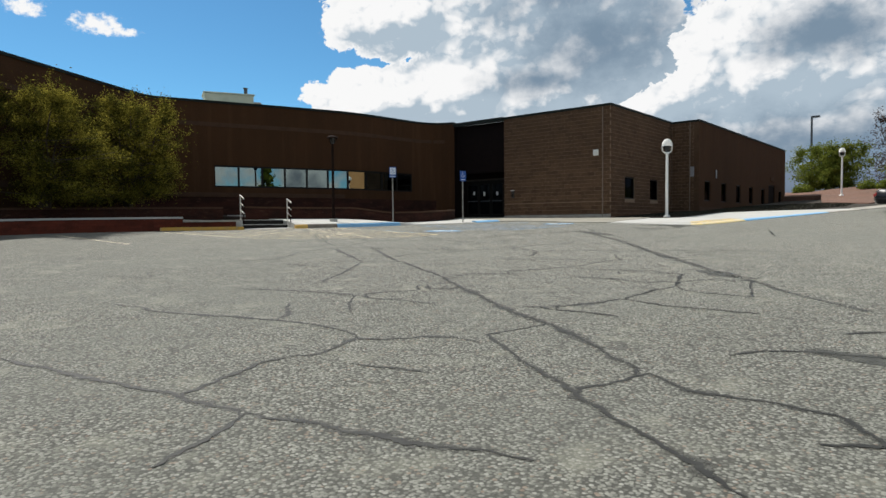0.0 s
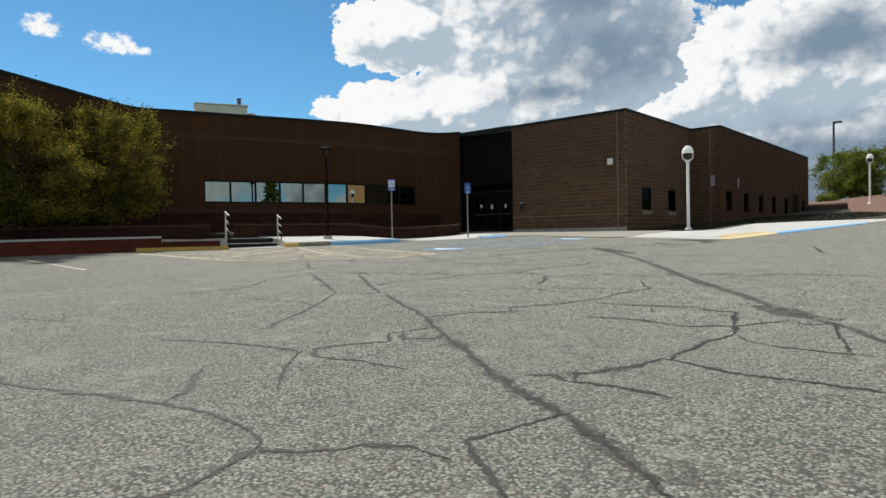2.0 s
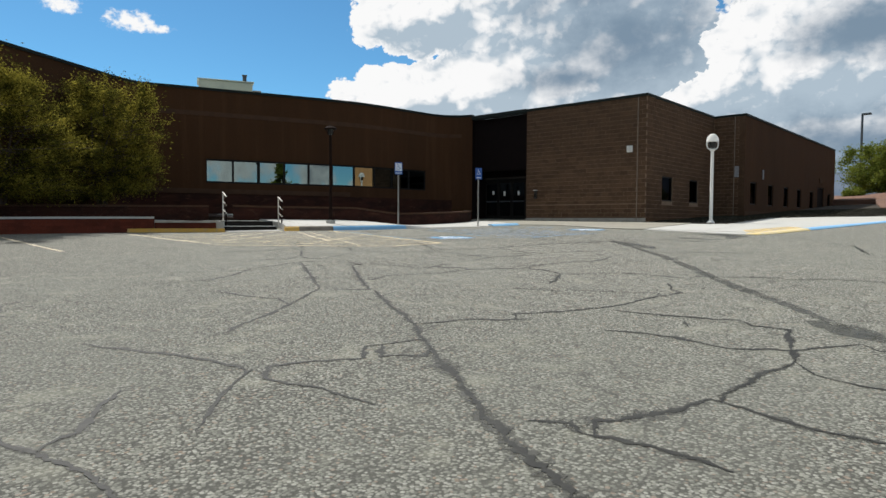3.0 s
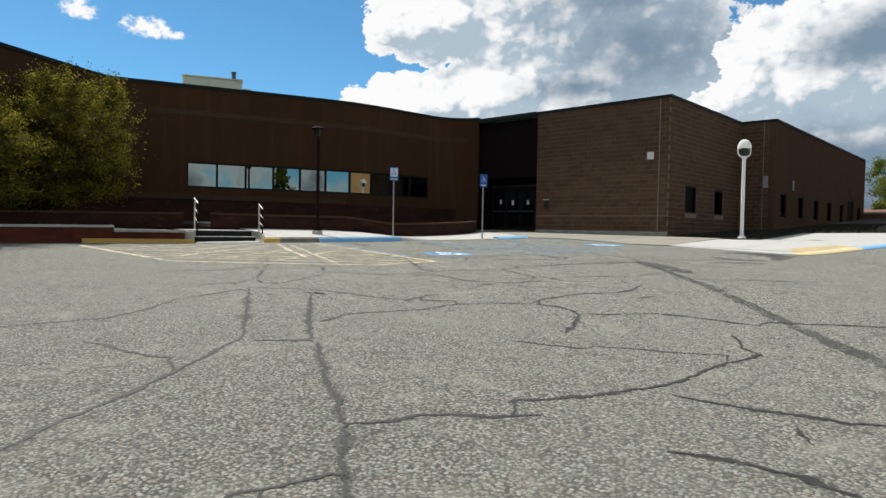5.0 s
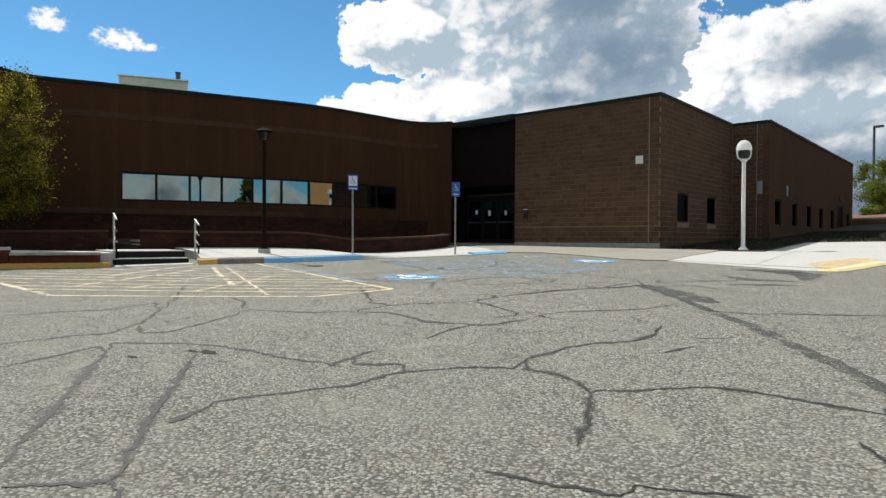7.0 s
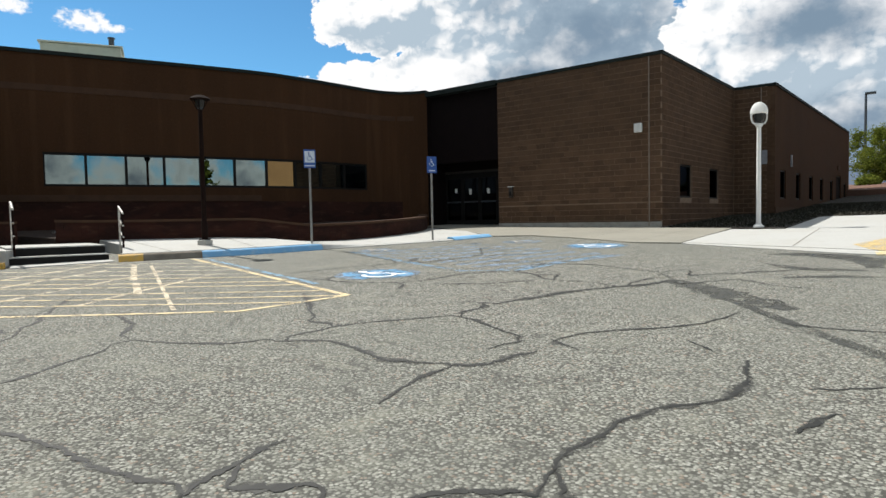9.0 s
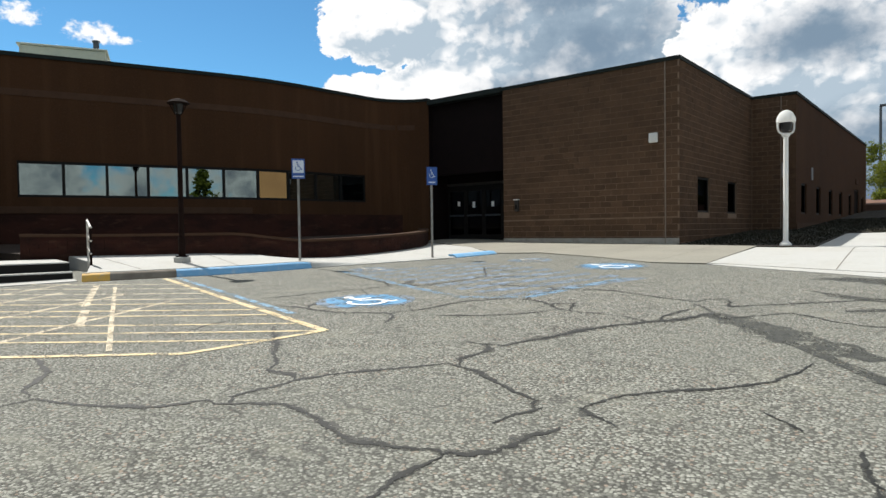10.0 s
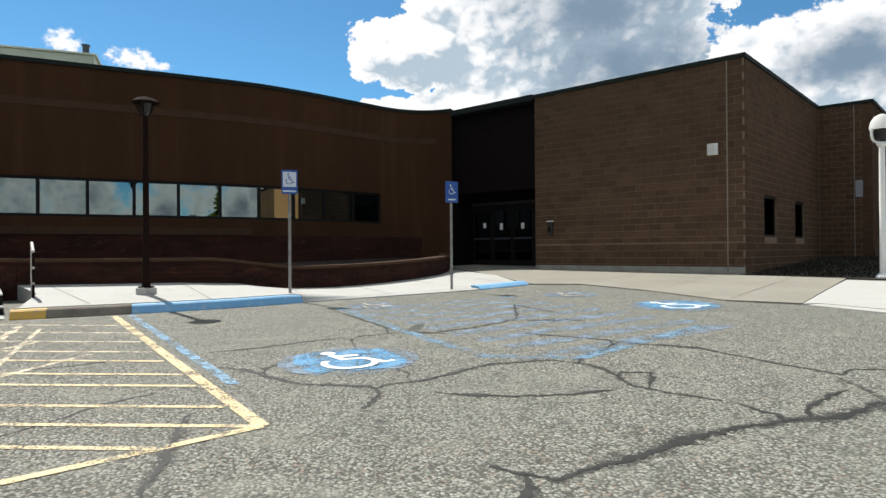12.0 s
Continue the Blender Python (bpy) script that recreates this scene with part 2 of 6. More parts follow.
def worn_paint(name, base, wear, coverage):
    """Road paint that has flaked away: the asphalt shows through real gaps."""
    m = material(name, base, 0.75, 0, [(9.0, wear, 0.45, 0.62, 0.6, ALL)], [(60, 0.4, 0.004)])
    k = Nodes(m.node_tree, False)
    place = k.tree.nodes.new("ShaderNodeNewGeometry").outputs["Position"]
    flake = k.math("ADD", k.math("MULTIPLY", k.noise(place, 38.0, 5.0, 0.7), 0.6), k.math("MULTIPLY", k.noise(place, 4.0, 4.0, 0.6), 0.4))
    b = next(n for n in k.tree.nodes if n.bl_idname == "ShaderNodeBsdfPrincipled")
    k.feed(b.inputs["Alpha"], k.ramp(flake, 0.62 - 0.3 * coverage - 0.04, 0.62 - 0.3 * coverage + 0.06))
    return m


def glass_material(name, tint, mirror, through_tint=0.25):
    m = bpy.data.materials.new(name)
    m.use_nodes = True
    k = Nodes(m.node_tree)
    gloss = k.add("ShaderNodeBsdfGlossy")
    gloss.inputs["Color"].default_value, gloss.inputs["Roughness"].default_value = (*tint, 1), 0.004
    clear = k.add("ShaderNodeBsdfTransparent")
    clear.inputs[0].default_value = (through_tint, through_tint, through_tint, 1)
    place = k.add("ShaderNodeNewGeometry").outputs["Position"]
    n = k.add("ShaderNodeBump")
    n.inputs["Strength"].default_value, n.inputs["Distance"].default_value = 0.05, 0.01
    k.feed(n.inputs["Height"], k.noise(place, 1.1, 1.0))
    k.feed(gloss.inputs["Normal"], n.outputs[0])
    both = k.add("ShaderNodeMixShader")
    both.inputs[0].default_value = mirror
    k.feed(both.inputs[1], clear.outputs[0])
    k.feed(both.inputs[2], gloss.outputs[0])
    out = k.add("ShaderNodeOutputMaterial")
    k.feed(out.inputs[0], both.outputs[0])
    return m


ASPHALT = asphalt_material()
CRACK = worn_paint("crack filler", (0.045, 0.045, 0.038), (0.085, 0.085, 0.072), 0.46)
CRACK_CORE = worn_paint("open crack", (0.010, 0.0102, 0.008), (0.026, 0.0265, 0.022), 1.0)
BLOCK = material("split face block", (0.092, 0.055, 0.034), 0.95, 0, [(2.2, (0.068, 0.041, 0.026), 0.4, 0.65, 0.6, ALL), (26, (0.125, 0.077, 0.049), 0.45, 0.7, 0.55, ALL)], [(30, 0.8, 0.02), (110, 0.5, 0.006)], 0.1, 0.19, 0.15)
WALL = material("brown block wall", (0.056, 0.025, 0.0105), 0.97, 0, [(2.6, (0.078, 0.038, 0.017), 0.5, 0.7, 0.6, (1, 1, 0.06)), (0.6, (0.038, 0.0175, 0.0075), 0.4, 0.65, 0.6, (1, 1, 0.15)), (24, (0.075, 0.037, 0.018), 0.45, 0.7, 0.5, ALL)], [(30, 0.7, 0.015)], 0.2)
BAND = material("pale block band", (0.068, 0.037, 0.022), 0.95, 0, [(3, (0.05, 0.028, 0.017), 0.4, 0.65, 0.6, ALL)], [(30, 0.7, 0.015)], 0.2)
MORTAR = material("mortar", (0.235, 0.165, 0.115), 0.95, 0, [(8, (0.16, 0.112, 0.077), 0.4, 0.65, 0.6, ALL)], [(50, 0.5, 0.008)], 0.2)
JOINT = material("pale sealant joint", (0.24, 0.19, 0.15), 0.8, 0, [(6, (0.18, 0.14, 0.105), 0.4, 0.6, 0.6, ALL)])
BRICK = material("red brick", (0.040, 0.0135, 0.0085), 0.97, 0, [(0.9, (0.020, 0.0085, 0.006), 0.42, 0.6, 0.8, (1, 1, 2.5)), (2.3, (0.075, 0.034, 0.02), 0.55, 0.72, 0.7, (1, 1, 3.0)), (30, (0.06, 0.022, 0.014), 0.5, 0.7, 0.5, ALL)], [(30, 0.6, 0.012)], 0.25, 0.12, 0.1)
RED_BRICK = material("bright red brick", (0.105, 0.024, 0.013), 0.95, 0, [(1.5, (0.06, 0.015, 0.009), 0.4, 0.65, 0.7, ALL), (30, (0.14, 0.04, 0.024), 0.5, 0.7, 0.5, ALL)], [(30, 0.6, 0.012)], 0.25, 0.12, 0.16)
COPING = material("dark green coping metal", (0.009, 0.014, 0.012), 0.7, 0.0, [(3, (0.014, 0.02, 0.017), 0.4, 0.65, 0.6, ALL)], (), 0.2)
CONCRETE = material("pale concrete", (0.405, 0.405, 0.385), 0.85, 0, [(0.8, (0.37, 0.362, 0.33), 0.42, 0.66, 0.6, ALL), (14, (0.47, 0.465, 0.435), 0.45, 0.7, 0.5, ALL), (2.6, (0.33, 0.31, 0.27), 0.6, 0.72, 0.5, ALL)], [(60, 0.4, 0.004)], 0.3)
TAN = material("tan plaza concrete", (0.25, 0.238, 0.197), 0.88, 0, [(0.7, (0.21, 0.2, 0.168), 0.4, 0.66, 0.7, ALL), (16, (0.30, 0.288, 0.243), 0.45, 0.7, 0.5, ALL)], [(60, 0.4, 0.004)], 0.3)
KERB = material("grey kerb concrete", (0.36, 0.34, 0.30), 0.88, 0, [(3, (0.24, 0.22, 0.19), 0.42, 0.66, 0.7, ALL)], [(50, 0.5, 0.006)], 0.3)
BARE_KERB = material("dirty kerb concrete", (0.21, 0.185, 0.15), 0.9, 0, [(3, (0.13, 0.11, 0.09), 0.42, 0.66, 0.7, ALL)], [(50, 0.5, 0.006)], 0.3)
BLUE_KERB = material("blue kerb paint", (0.16, 0.38, 0.62), 0.6, 0, [(6, (0.34, 0.48, 0.6), 0.5, 0.7, 0.6, ALL)], [(40, 0.3, 0.004)])
YELLOW_KERB = material("yellow kerb paint", (0.62, 0.36, 0.06), 0.65, 0, [(7, (0.42, 0.32, 0.16), 0.45, 0.66, 0.7, ALL)], [(40, 0.3, 0.004)])
PALE_YELLOW = material("faded yellow kerb paint", (0.66, 0.52, 0.24), 0.7, 0, [(5, (0.52, 0.47, 0.36), 0.42, 0.64, 0.8, ALL)], [(40, 0.3, 0.004)])
YELLOW_LINE = worn_paint("yellow line paint", (0.62, 0.49, 0.27), (0.48, 0.42, 0.31), 0.56)
PALE_LINE = worn_paint("faded line paint", (0.60, 0.51, 0.36), (0.44, 0.40, 0.32), 0.5)
BLUE_LINE = worn_paint("blue stall paint", (0.13, 0.25, 0.36), (0.2, 0.27, 0.33), 0.41)
BLUE_THIN = worn_paint("worn blue stall paint", (0.16, 0.23, 0.31), (0.19, 0.235, 0.28), 0.4)
BLUE_EDGE = worn_paint("pale blue edge paint", (0.17, 0.34, 0.49), (0.24, 0.34, 0.42), 0.44)
BLUE_MARK = worn_paint("blue symbol paint", (0.075, 0.25, 0.44), (0.17, 0.3, 0.42), 0.5)
WHITE_MARK = worn_paint("white symbol paint", (0.80, 0.82, 0.84), (0.6, 0.64, 0.68), 0.95)
WHITE_PAINT = material("white post paint", (0.78, 0.77, 0.74), 0.5, 0, [(4, (0.66, 0.64, 0.6), 0.5, 0.7, 0.5, ALL)])


def globe_material():
    """Opal plastic: half of the light that meets it shines through."""
    m = bpy.data.materials.new("white globe plastic")
    m.use_nodes = True
    k = Nodes(m.node_tree)
    a, b, both = k.add("ShaderNodeBsdfDiffuse"), k.add("ShaderNodeBsdfTranslucent"), k.add("ShaderNodeMixShader")
    a.inputs[0].default_value = b.inputs[0].default_value = (0.85, 0.85, 0.83, 1)
    both.inputs[0].default_value = 0.5
    k.feed(both.inputs[1], a.outputs[0])
    k.feed(both.inputs[2], b.outputs[0])
    out = k.add("ShaderNodeOutputMaterial")
    k.feed(out.inputs[0], both.outputs[0])
    return m


WHITE_GLOBE = globe_material()
DARK_LENS = material("dark lamp lens", (0.02, 0.02, 0.02), 0.25)
STEEL_DARK = material("dark painted steel", (0.045, 0.038, 0.033), 0.55, 0.2, [(8, (0.03, 0.026, 0.022), 0.4, 0.6, 0.6, ALL)])
BROWN_METAL = material("dark bronze metal", (0.012, 0.0065, 0.005), 0.9, 0.0, [(6, (0.018, 0.010, 0.008), 0.4, 0.6, 0.6, ALL)], (), 0.06)
FRAME = material("black window frame", (0.008, 0.007, 0.006), 0.6, 0.0, (), (), 0.2)
GLASS = glass_material("reflective window glass", (0.22, 0.265, 0.265), 0.9)
DOOR_GLASS = glass_material("dark door glass", (0.22, 0.22, 0.24), 0.07, 0.07)
STEEL = material("galvanised steel", (0.34, 0.33, 0.31), 0.5, 0.7, [(9, (0.22, 0.2, 0.18), 0.4, 0.65, 0.7, ALL)])
# the sunlit look of the rail is put into this pale colour
SUNLIT_RAIL = material("worn rail with sunlight in its colour", (0.55, 0.52, 0.47), 0.55, 0, [(12, (0.2, 0.13, 0.09), 0.5, 0.66, 0.8, ALL)])
SIGN_BLUE = material("blue sign face", (0.02, 0.085, 0.33), 0.5)
SIGN_WHITE = material("white sign face", (0.66, 0.7, 0.76), 0.4)
PLAQUE = material("weathered grey plaque", (0.3, 0.3, 0.32), 0.6, 0, [(5, (0.2, 0.2, 0.21), 0.4, 0.65, 0.6, ALL)])
PAPER = material("white paper", (0.75, 0.75, 0.73), 0.8)
# the lack of light in the unseen rooms is put into this colour
UNLIT_ROOM = material("unlit room wall", (0.02, 0.018, 0.016), 0.9, 0, [(2, (0.03, 0.027, 0.024), 0.4, 0.6, 0.6, ALL)])
# blacker than paint: the deep shade of the recess is in the colour
SHADED_PANEL = material("brown panel with shade in its colour", (0.006, 0.0035, 0.0035), 0.8, 0, [(3, (0.009, 0.005, 0.005), 0.4, 0.65, 0.6, ALL)], (), 0.1)
SOIL = material("dark mulch", (0.03, 0.018, 0.012), 0.95, 0, [(12, (0.055, 0.033, 0.022), 0.45, 0.65, 0.7, ALL)], [(14, 0.9, 0.05)])
GRAVEL = material("reddish gravel", (0.15, 0.078, 0.052), 0.95, 0, [(0.6, (0.10, 0.06, 0.042), 0.4, 0.65, 0.7, ALL), (14, (0.2, 0.12, 0.09), 0.5, 0.7, 0.6, ALL)], [(12, 0.9, 0.06)])
LAWN = material("lawn soil", (0.022, 0.016, 0.010), 0.95, 0, [(3, (0.032, 0.026, 0.014), 0.4, 0.65, 0.7, ALL)], [(30, 0.9, 0.04)])
GRASS = material("grass blade", (0.018, 0.019, 0.008), 0.9, 0, [(0.7, (0.026, 0.021, 0.011), 0.4, 0.65, 0.7, ALL)], island_tint=0.3)


def leaf_material(name, base, other, amount):
    """Thin leaves: sunlight shows through them."""
    m = bpy.data.materials.new(name)
    m.use_nodes = True
    k = Nodes(m.node_tree)
    geo = k.add("ShaderNodeNewGeometry")
    colour = k.mix(k.ramp(k.noise(geo.outputs["Position"], 1.7, 4.0), 0.42, 0.58), (*base, 1), (*other, 1))
    gain = k.ramp(geo.outputs["Random Per Island"], 0.0, 1.0, 1.0 - amount, 1.0 + amount, smooth=False)
    grey = k.add("ShaderNodeCombineColor")
    for i in range(3):
        k.feed(grey.inputs[i], gain)
    colour = k.mix(1.0, colour, grey.outputs[0], "MULTIPLY")
    a, b, both = k.add("ShaderNodeBsdfDiffuse"), k.add("ShaderNodeBsdfTranslucent"), k.add("ShaderNodeMixShader")
    k.feed(a.inputs[0], colour)
    k.feed(b.inputs[0], colour)
    both.inputs[0].default_value = 0.45
    k.feed(both.inputs[1], a.outputs[0])
    k.feed(both.inputs[2], b.outputs[0])
    out = k.add("ShaderNodeOutputMaterial")
    k.feed(out.inputs[0], both.outputs[0])
    return m


LEAF = leaf_material("olive leaf", (0.225, 0.195, 0.033), (0.055, 0.055, 0.012), 0.55)
LEAF_FAR = leaf_material("green leaf", (0.17, 0.19, 0.035), (0.10, 0.13, 0.025), 0.35)
TWIG = leaf_material("bare twig", (0.10, 0.075, 0.07), (0.07, 0.055, 0.05), 0.3)
BARK = material("grey brown bark", (0.07, 0.05, 0.036), 0.95, 0, [(8, (0.04, 0.03, 0.022), 0.4, 0.65, 0.7, (1, 1, 0.2))], [(20, 0.8, 0.02)])
ROOFING = material("pale roof membrane", (0.4, 0.39, 0.36), 0.9, 0, [(1, (0.3, 0.29, 0.27), 0.4, 0.65, 0.6, ALL)])
UNIT = material("pale green roof unit", (0.46, 0.50, 0.40), 0.55, 0.1, [(2, (0.36, 0.39, 0.32), 0.4, 0.65, 0.6, ALL)])
PIPE = material("dark pipe metal", (0.07, 0.08, 0.09), 0.5, 0.5)
HILL = material("hazy blue hill", (0.06, 0.09, 0.14), 1.0, 0, [(0.004, (0.09, 0.115, 0.15), 0.4, 0.65, 0.8, ALL)])
TANWALL = material("orange tan stucco", (0.48, 0.25, 0.1), 0.9, 0, [(0.5, (0.4, 0.2, 0.08), 0.4, 0.65, 0.6, ALL)])
CAR_PAINT = material("black car paint", (0.012, 0.013, 0.016), 0.25, 0.3)
RUBBER = material("black tyre rubber", (0.018, 0.018, 0.018), 0.85)
RIM = material("silver wheel rim", (0.45, 0.45, 0.46), 0.35, 0.8)
LAMP_RED = material("red tail lamp", (0.35, 0.02, 0.015), 0.3)
LAMP_CLEAR = material("clear headlamp", (0.6, 0.6, 0.6), 0.15)


# ---------------------------------------------------------------- mesh helpers
def gz(x, y):
    """Height of the sloping car park."""
    x, y = min(max(x, -45.0), 15.0), min(max(y, -30.0), 80.0)
    return 0.3644 - 0.0268 * x + 0.0441 * y + 0.000568 * x * x + 0.001218 * x * y + 0.00018 * y * y


def mesh_object(name, bm, mat, smooth=False):
    me = bpy.data.meshes.new(name)
    bmesh.ops.recalc_face_normals(bm, faces=bm.faces[:])
    bm.to_mesh(me)
    bm.free()
    me.materials.append(mat)
    if smooth:
        for p in me.polygons:
            p.use_smooth = True
    return new(name, me)


def part(name, bm, mat, parent, label="", smooth=False):
    ob = mesh_object(name, bm, mat, smooth)
    ob.parent = parent
    if parent.type == "EMPTY":
        ob.matrix_parent_inverse = parent.matrix_basis.inverted()
    else:
        base = parent.parent
        ob.matrix_parent_inverse = base.matrix_basis.inverted() if base and base.type == "EMPTY" else Matrix()
    if label:
        ob["label"] = label
    return ob


def thing(name, at, label, category, group="", kind=""):
    ob = new(name)
    ob.matrix_basis = pose(*at)
    ob.empty_display_size = 0.2
    return tagged(ob, label, category, group, kind)


def box(bm, c, size, turn=0.0, bevel=0.0):
    """A box: c is the middle of its underside; turn in degrees about z."""
    m = Matrix.Translation((c[0], c[1], c[2] + size[2] / 2)) @ Matrix.Rotation(radians(turn), 4, "Z") @ Matrix.Diagonal((*size, 1))
    made = bmesh.ops.create_cube(bm, size=1.0, matrix=m)["verts"]
    if bevel:
        edges = list({e for v in made for e in v.link_edges})
        bmesh.ops.bevel(bm, geom=edges, offset=bevel, segments=2, affect="EDGES", profile=0.5)
    return bm


def rod(bm, a, b, r0, r1=None, sides=10, caps=True):
    """A round bar from a to b, tapering from r0 to r1."""
    a, b = Vector(a), Vector(b)
    way = b - a
    m = Matrix.Translation((a + b) / 2) @ way.to_track_quat("Z", "Y").to_matrix().to_4x4()
    bmesh.ops.create_cone(bm, cap_ends=caps, segments=sides, radius1=r0, radius2=r0 if r1 is None else r1, depth=way.length, matrix=m)
    return bm


def lathe(bm, at, profile, sides=20):
    """A turned body: profile of (radius, height) from the bottom up."""
    rings = []
    for r, h in profile:
        rings.append([bm.verts.new((at[0] + r * math.cos(2 * math.pi * i / sides), at[1] + r * math.sin(2 * math.pi * i / sides), at[2] + h)) for i in range(sides)])
    for low, high in zip(rings, rings[1:]):
        for i in range(sides):
            bm.faces.new((low[i], low[(i + 1) % sides], high[(i + 1) % sides], high[i]))
    bm.faces.new(rings[0][::-1])
    bm.faces.new(rings[-1])
    return bm


def smooth_line(points, step=0.4):
    """A smooth line in plan through a few corners, resampled at even steps."""
    p = [Vector(q) for q in points]
    p = [2 * p[0] - p[1]] + p + [2 * p[-1] - p[-2]]
    fine = []
    for i in range(1, len(p) - 2):
        for j in range(24):
            t = j / 24
            a, b, c, d = p[i - 1:i + 3]
            fine.append(0.5 * (2 * b + (c - a) * t + (2 * a - 5 * b + 4 * c - d) * t * t + (3 * b - a - 3 * c + d) * t ** 3))
    fine.append(p[-2])
    total = sum((b - a).length for a, b in zip(fine, fine[1:]))
    count = max(2, round(total / step))
    return [along(fine, total * i / count) for i in range(count + 1)]


def along(line, s):
    for a, b in zip(line, line[1:]):
        d = (b - a).length
        if s <= d:
            return a.lerp(b, s / d if d else 0)
        s -= d
    return line[-1].copy()


def length(line):
    return sum((b - a).length for a, b in zip(line, line[1:]))


def cut(line, s0, s1, step=0.4):
    n = max(1, round((s1 - s0) / step))
    return [along(line, s0 + (s1 - s0) * i / n) for i in range(n + 1)]


def sides_of(line):
    """The unit normals to the right of a line in plan."""
    out = []
    for i, p in enumerate(line):
        d = (line[min(i + 1, len(line) - 1)] - line[max(i - 1, 0)]).normalized()
        out.append(Vector((d.y, -d.x)))
    return out


def ribbon_wall(bm, line, low, high, front, back):
    """An upright wall along a line: from front metres right of it to back metres left of it. low and high: heights or functions of x, y."""
    f_low = low if callable(low) else (lambda x, y: low)
    f_high = high if callable(high) else (lambda x, y: high)
    rings = []
    for p, n in zip(line, sides_of(line)):
        a, b = p + n * front, p - n * back
        rings.append([bm.verts.new(v) for v in ((a.x, a.y, f_low(p.x, p.y)), (b.x, b.y, f_low(p.x, p.y)), (b.x, b.y, f_high(p.x, p.y)), (a.x, a.y, f_high(p.x, p.y)))])
    for r, s in zip(rings, rings[1:]):
        for i in range(4):
            bm.faces.new((r[i], r[(i + 1) % 4], s[(i + 1) % 4], s[i]))
    bm.faces.new(rings[0][::-1])
    bm.faces.new(rings[-1])
    return bm


def slab(bm, outline, top, low):
    """A slab with an outline in plan; top and low are functions of x, y. The top is cut into a grid so that it follows the slope."""
    face = bm.faces.new([bm.verts.new((x, y, 0)) for x, y in outline])
    xs, ys = [q[0] for q in outline], [q[1] for q in outline]
    for axis, lo, hi in ((0, min(xs), max(xs)), (1, min(ys), max(ys))):
        v = math.floor(lo) + 1.0
        while v < hi:
            co, no = [0, 0, 0], [0, 0, 0]
            co[axis], no[axis] = v, 1
            bmesh.ops.bisect_plane(bm, geom=bm.verts[:] + bm.edges[:] + bm.faces[:], plane_co=co, plane_no=no)
            v += 1.0
    made = bmesh.ops.extrude_face_region(bm, geom=bm.faces[:])["geom"]
    upper = {g for g in made if isinstance(g, bmesh.types.BMVert)}
    for v in bm.verts:
        v.co.z = top(v.co.x, v.co.y) if v in upper else low(v.co.x, v.co.y)
    return bm


def strip(bm, line, width, lift, ground=gz, jitter=0.0, rng=None):
    """A flat painted strip on the ground along a line in plan."""
    last = None
    for p, n in zip(line, sides_of(line)):
        w = width / 2
        wl = w * (1 + (rng.uniform(-jitter, jitter) if rng else 0))
        wr = w * (1 + (rng.uniform(-jitter, jitter) if rng else 0))
        a, b = p + n * wr, p - n * wl
        pair = (bm.verts.new((a.x, a.y, ground(a.x, a.y) + lift)), bm.verts.new((b.x, b.y, ground(b.x, b.y) + lift)))
        if last:
            bm.faces.new((last[0], pair[0], pair[1], last[1]))
        last = pair
    return bm


# ---------------------------------------------------------------- ground
def axis_steps(near_lo, near_hi, step, far):
    v = [near_lo + step * i for i in range(int((near_hi - near_lo) / step) + 1)]
    out = []
    d, p = step * 2, near_hi
    while p < far:
        p += d
        d *= 1.5
        out.append(p)
    back = []
    d, p = step * 2, near_lo
    while p > -far:
        p -= d
        d *= 1.5
        back.append(p)
    return back[::-1] + v + out


def make_ground():
    xs, ys = axis_steps(-46, 16, 2.0, 2600), axis_steps(-30, 80, 2.0, 2600)
    bm = bmesh.new()
    grid = [[bm.verts.new((x, y, gz(x, y))) for x in xs] for y in ys]
    for r, s in zip(grid, grid[1:]):
        for i in range(len(xs) - 1):
            bm.faces.new((r[i], r[i + 1], s[i + 1], s[i]))
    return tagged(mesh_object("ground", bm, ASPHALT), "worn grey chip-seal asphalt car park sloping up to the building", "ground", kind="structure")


ground = make_ground()

# ---------------------------------------------------------------- building: curved brown wing
ROOF, ROOF_R = 8.0, 7.86
WING = smooth_line([(-16.0, -10.9), (-19.5, -4.7), (-23.0, 1.6), (-26.5, 7.9), (-29.2, 12.75), (-30.2, 14.6), (-30.4, 15.3), (-30.22, 15.95), (-29.83, 16.9), (-29.4, 18.0),
                    (-27.2, 23.75), (-26.68, 25.9), (-26.48, 28.2), (-26.34, 30.0), (-26.0, 30.9), (-25.4, 31.5), (-24.75, 31.75)], 0.35)
W_S0 = min(range(400), key=lambda i: (along(WING, i * 0.1) - Vector((-29.4, 18.01))).length) * 0.1
W_END = length(WING)
SILL, HEAD, PANE, PANES = 3.64, 4.76, 1.21, 10
W_S1 = W_S0 + PANE * PANES

bm = bmesh.new()
ribbon_wall(bm, cut(WING, 0, W_S0), 0.0, ROOF - 0.1, 0.0, 0.35)
ribbon_wall(bm, cut(WING, W_S0, W_S1), 0.0, SILL, 0.0, 0.35)
ribbon_wall(bm, cut(WING, W_S0, W_S1), HEAD, ROOF - 0.1, 0.0, 0.35)
ribbon_wall(bm, cut(WING, W_S1, W_END), 0.0, ROOF - 0.1, 0.0, 0.35)
wall_wing = tagged(mesh_object("wall_wing", bm, WALL), "brown block wall that curves in to the entrance", "wall", kind="structure")
bm = bmesh.new()
ribbon_wall(bm, WING, ROOF - 0.1, ROOF + 0.02, 0.05, 0.4)
tagged(mesh_object("trim_wing_coping", bm, COPING), "dark green metal coping along the curved roof edge", "coping", kind="structure")
bm = bmesh.new()
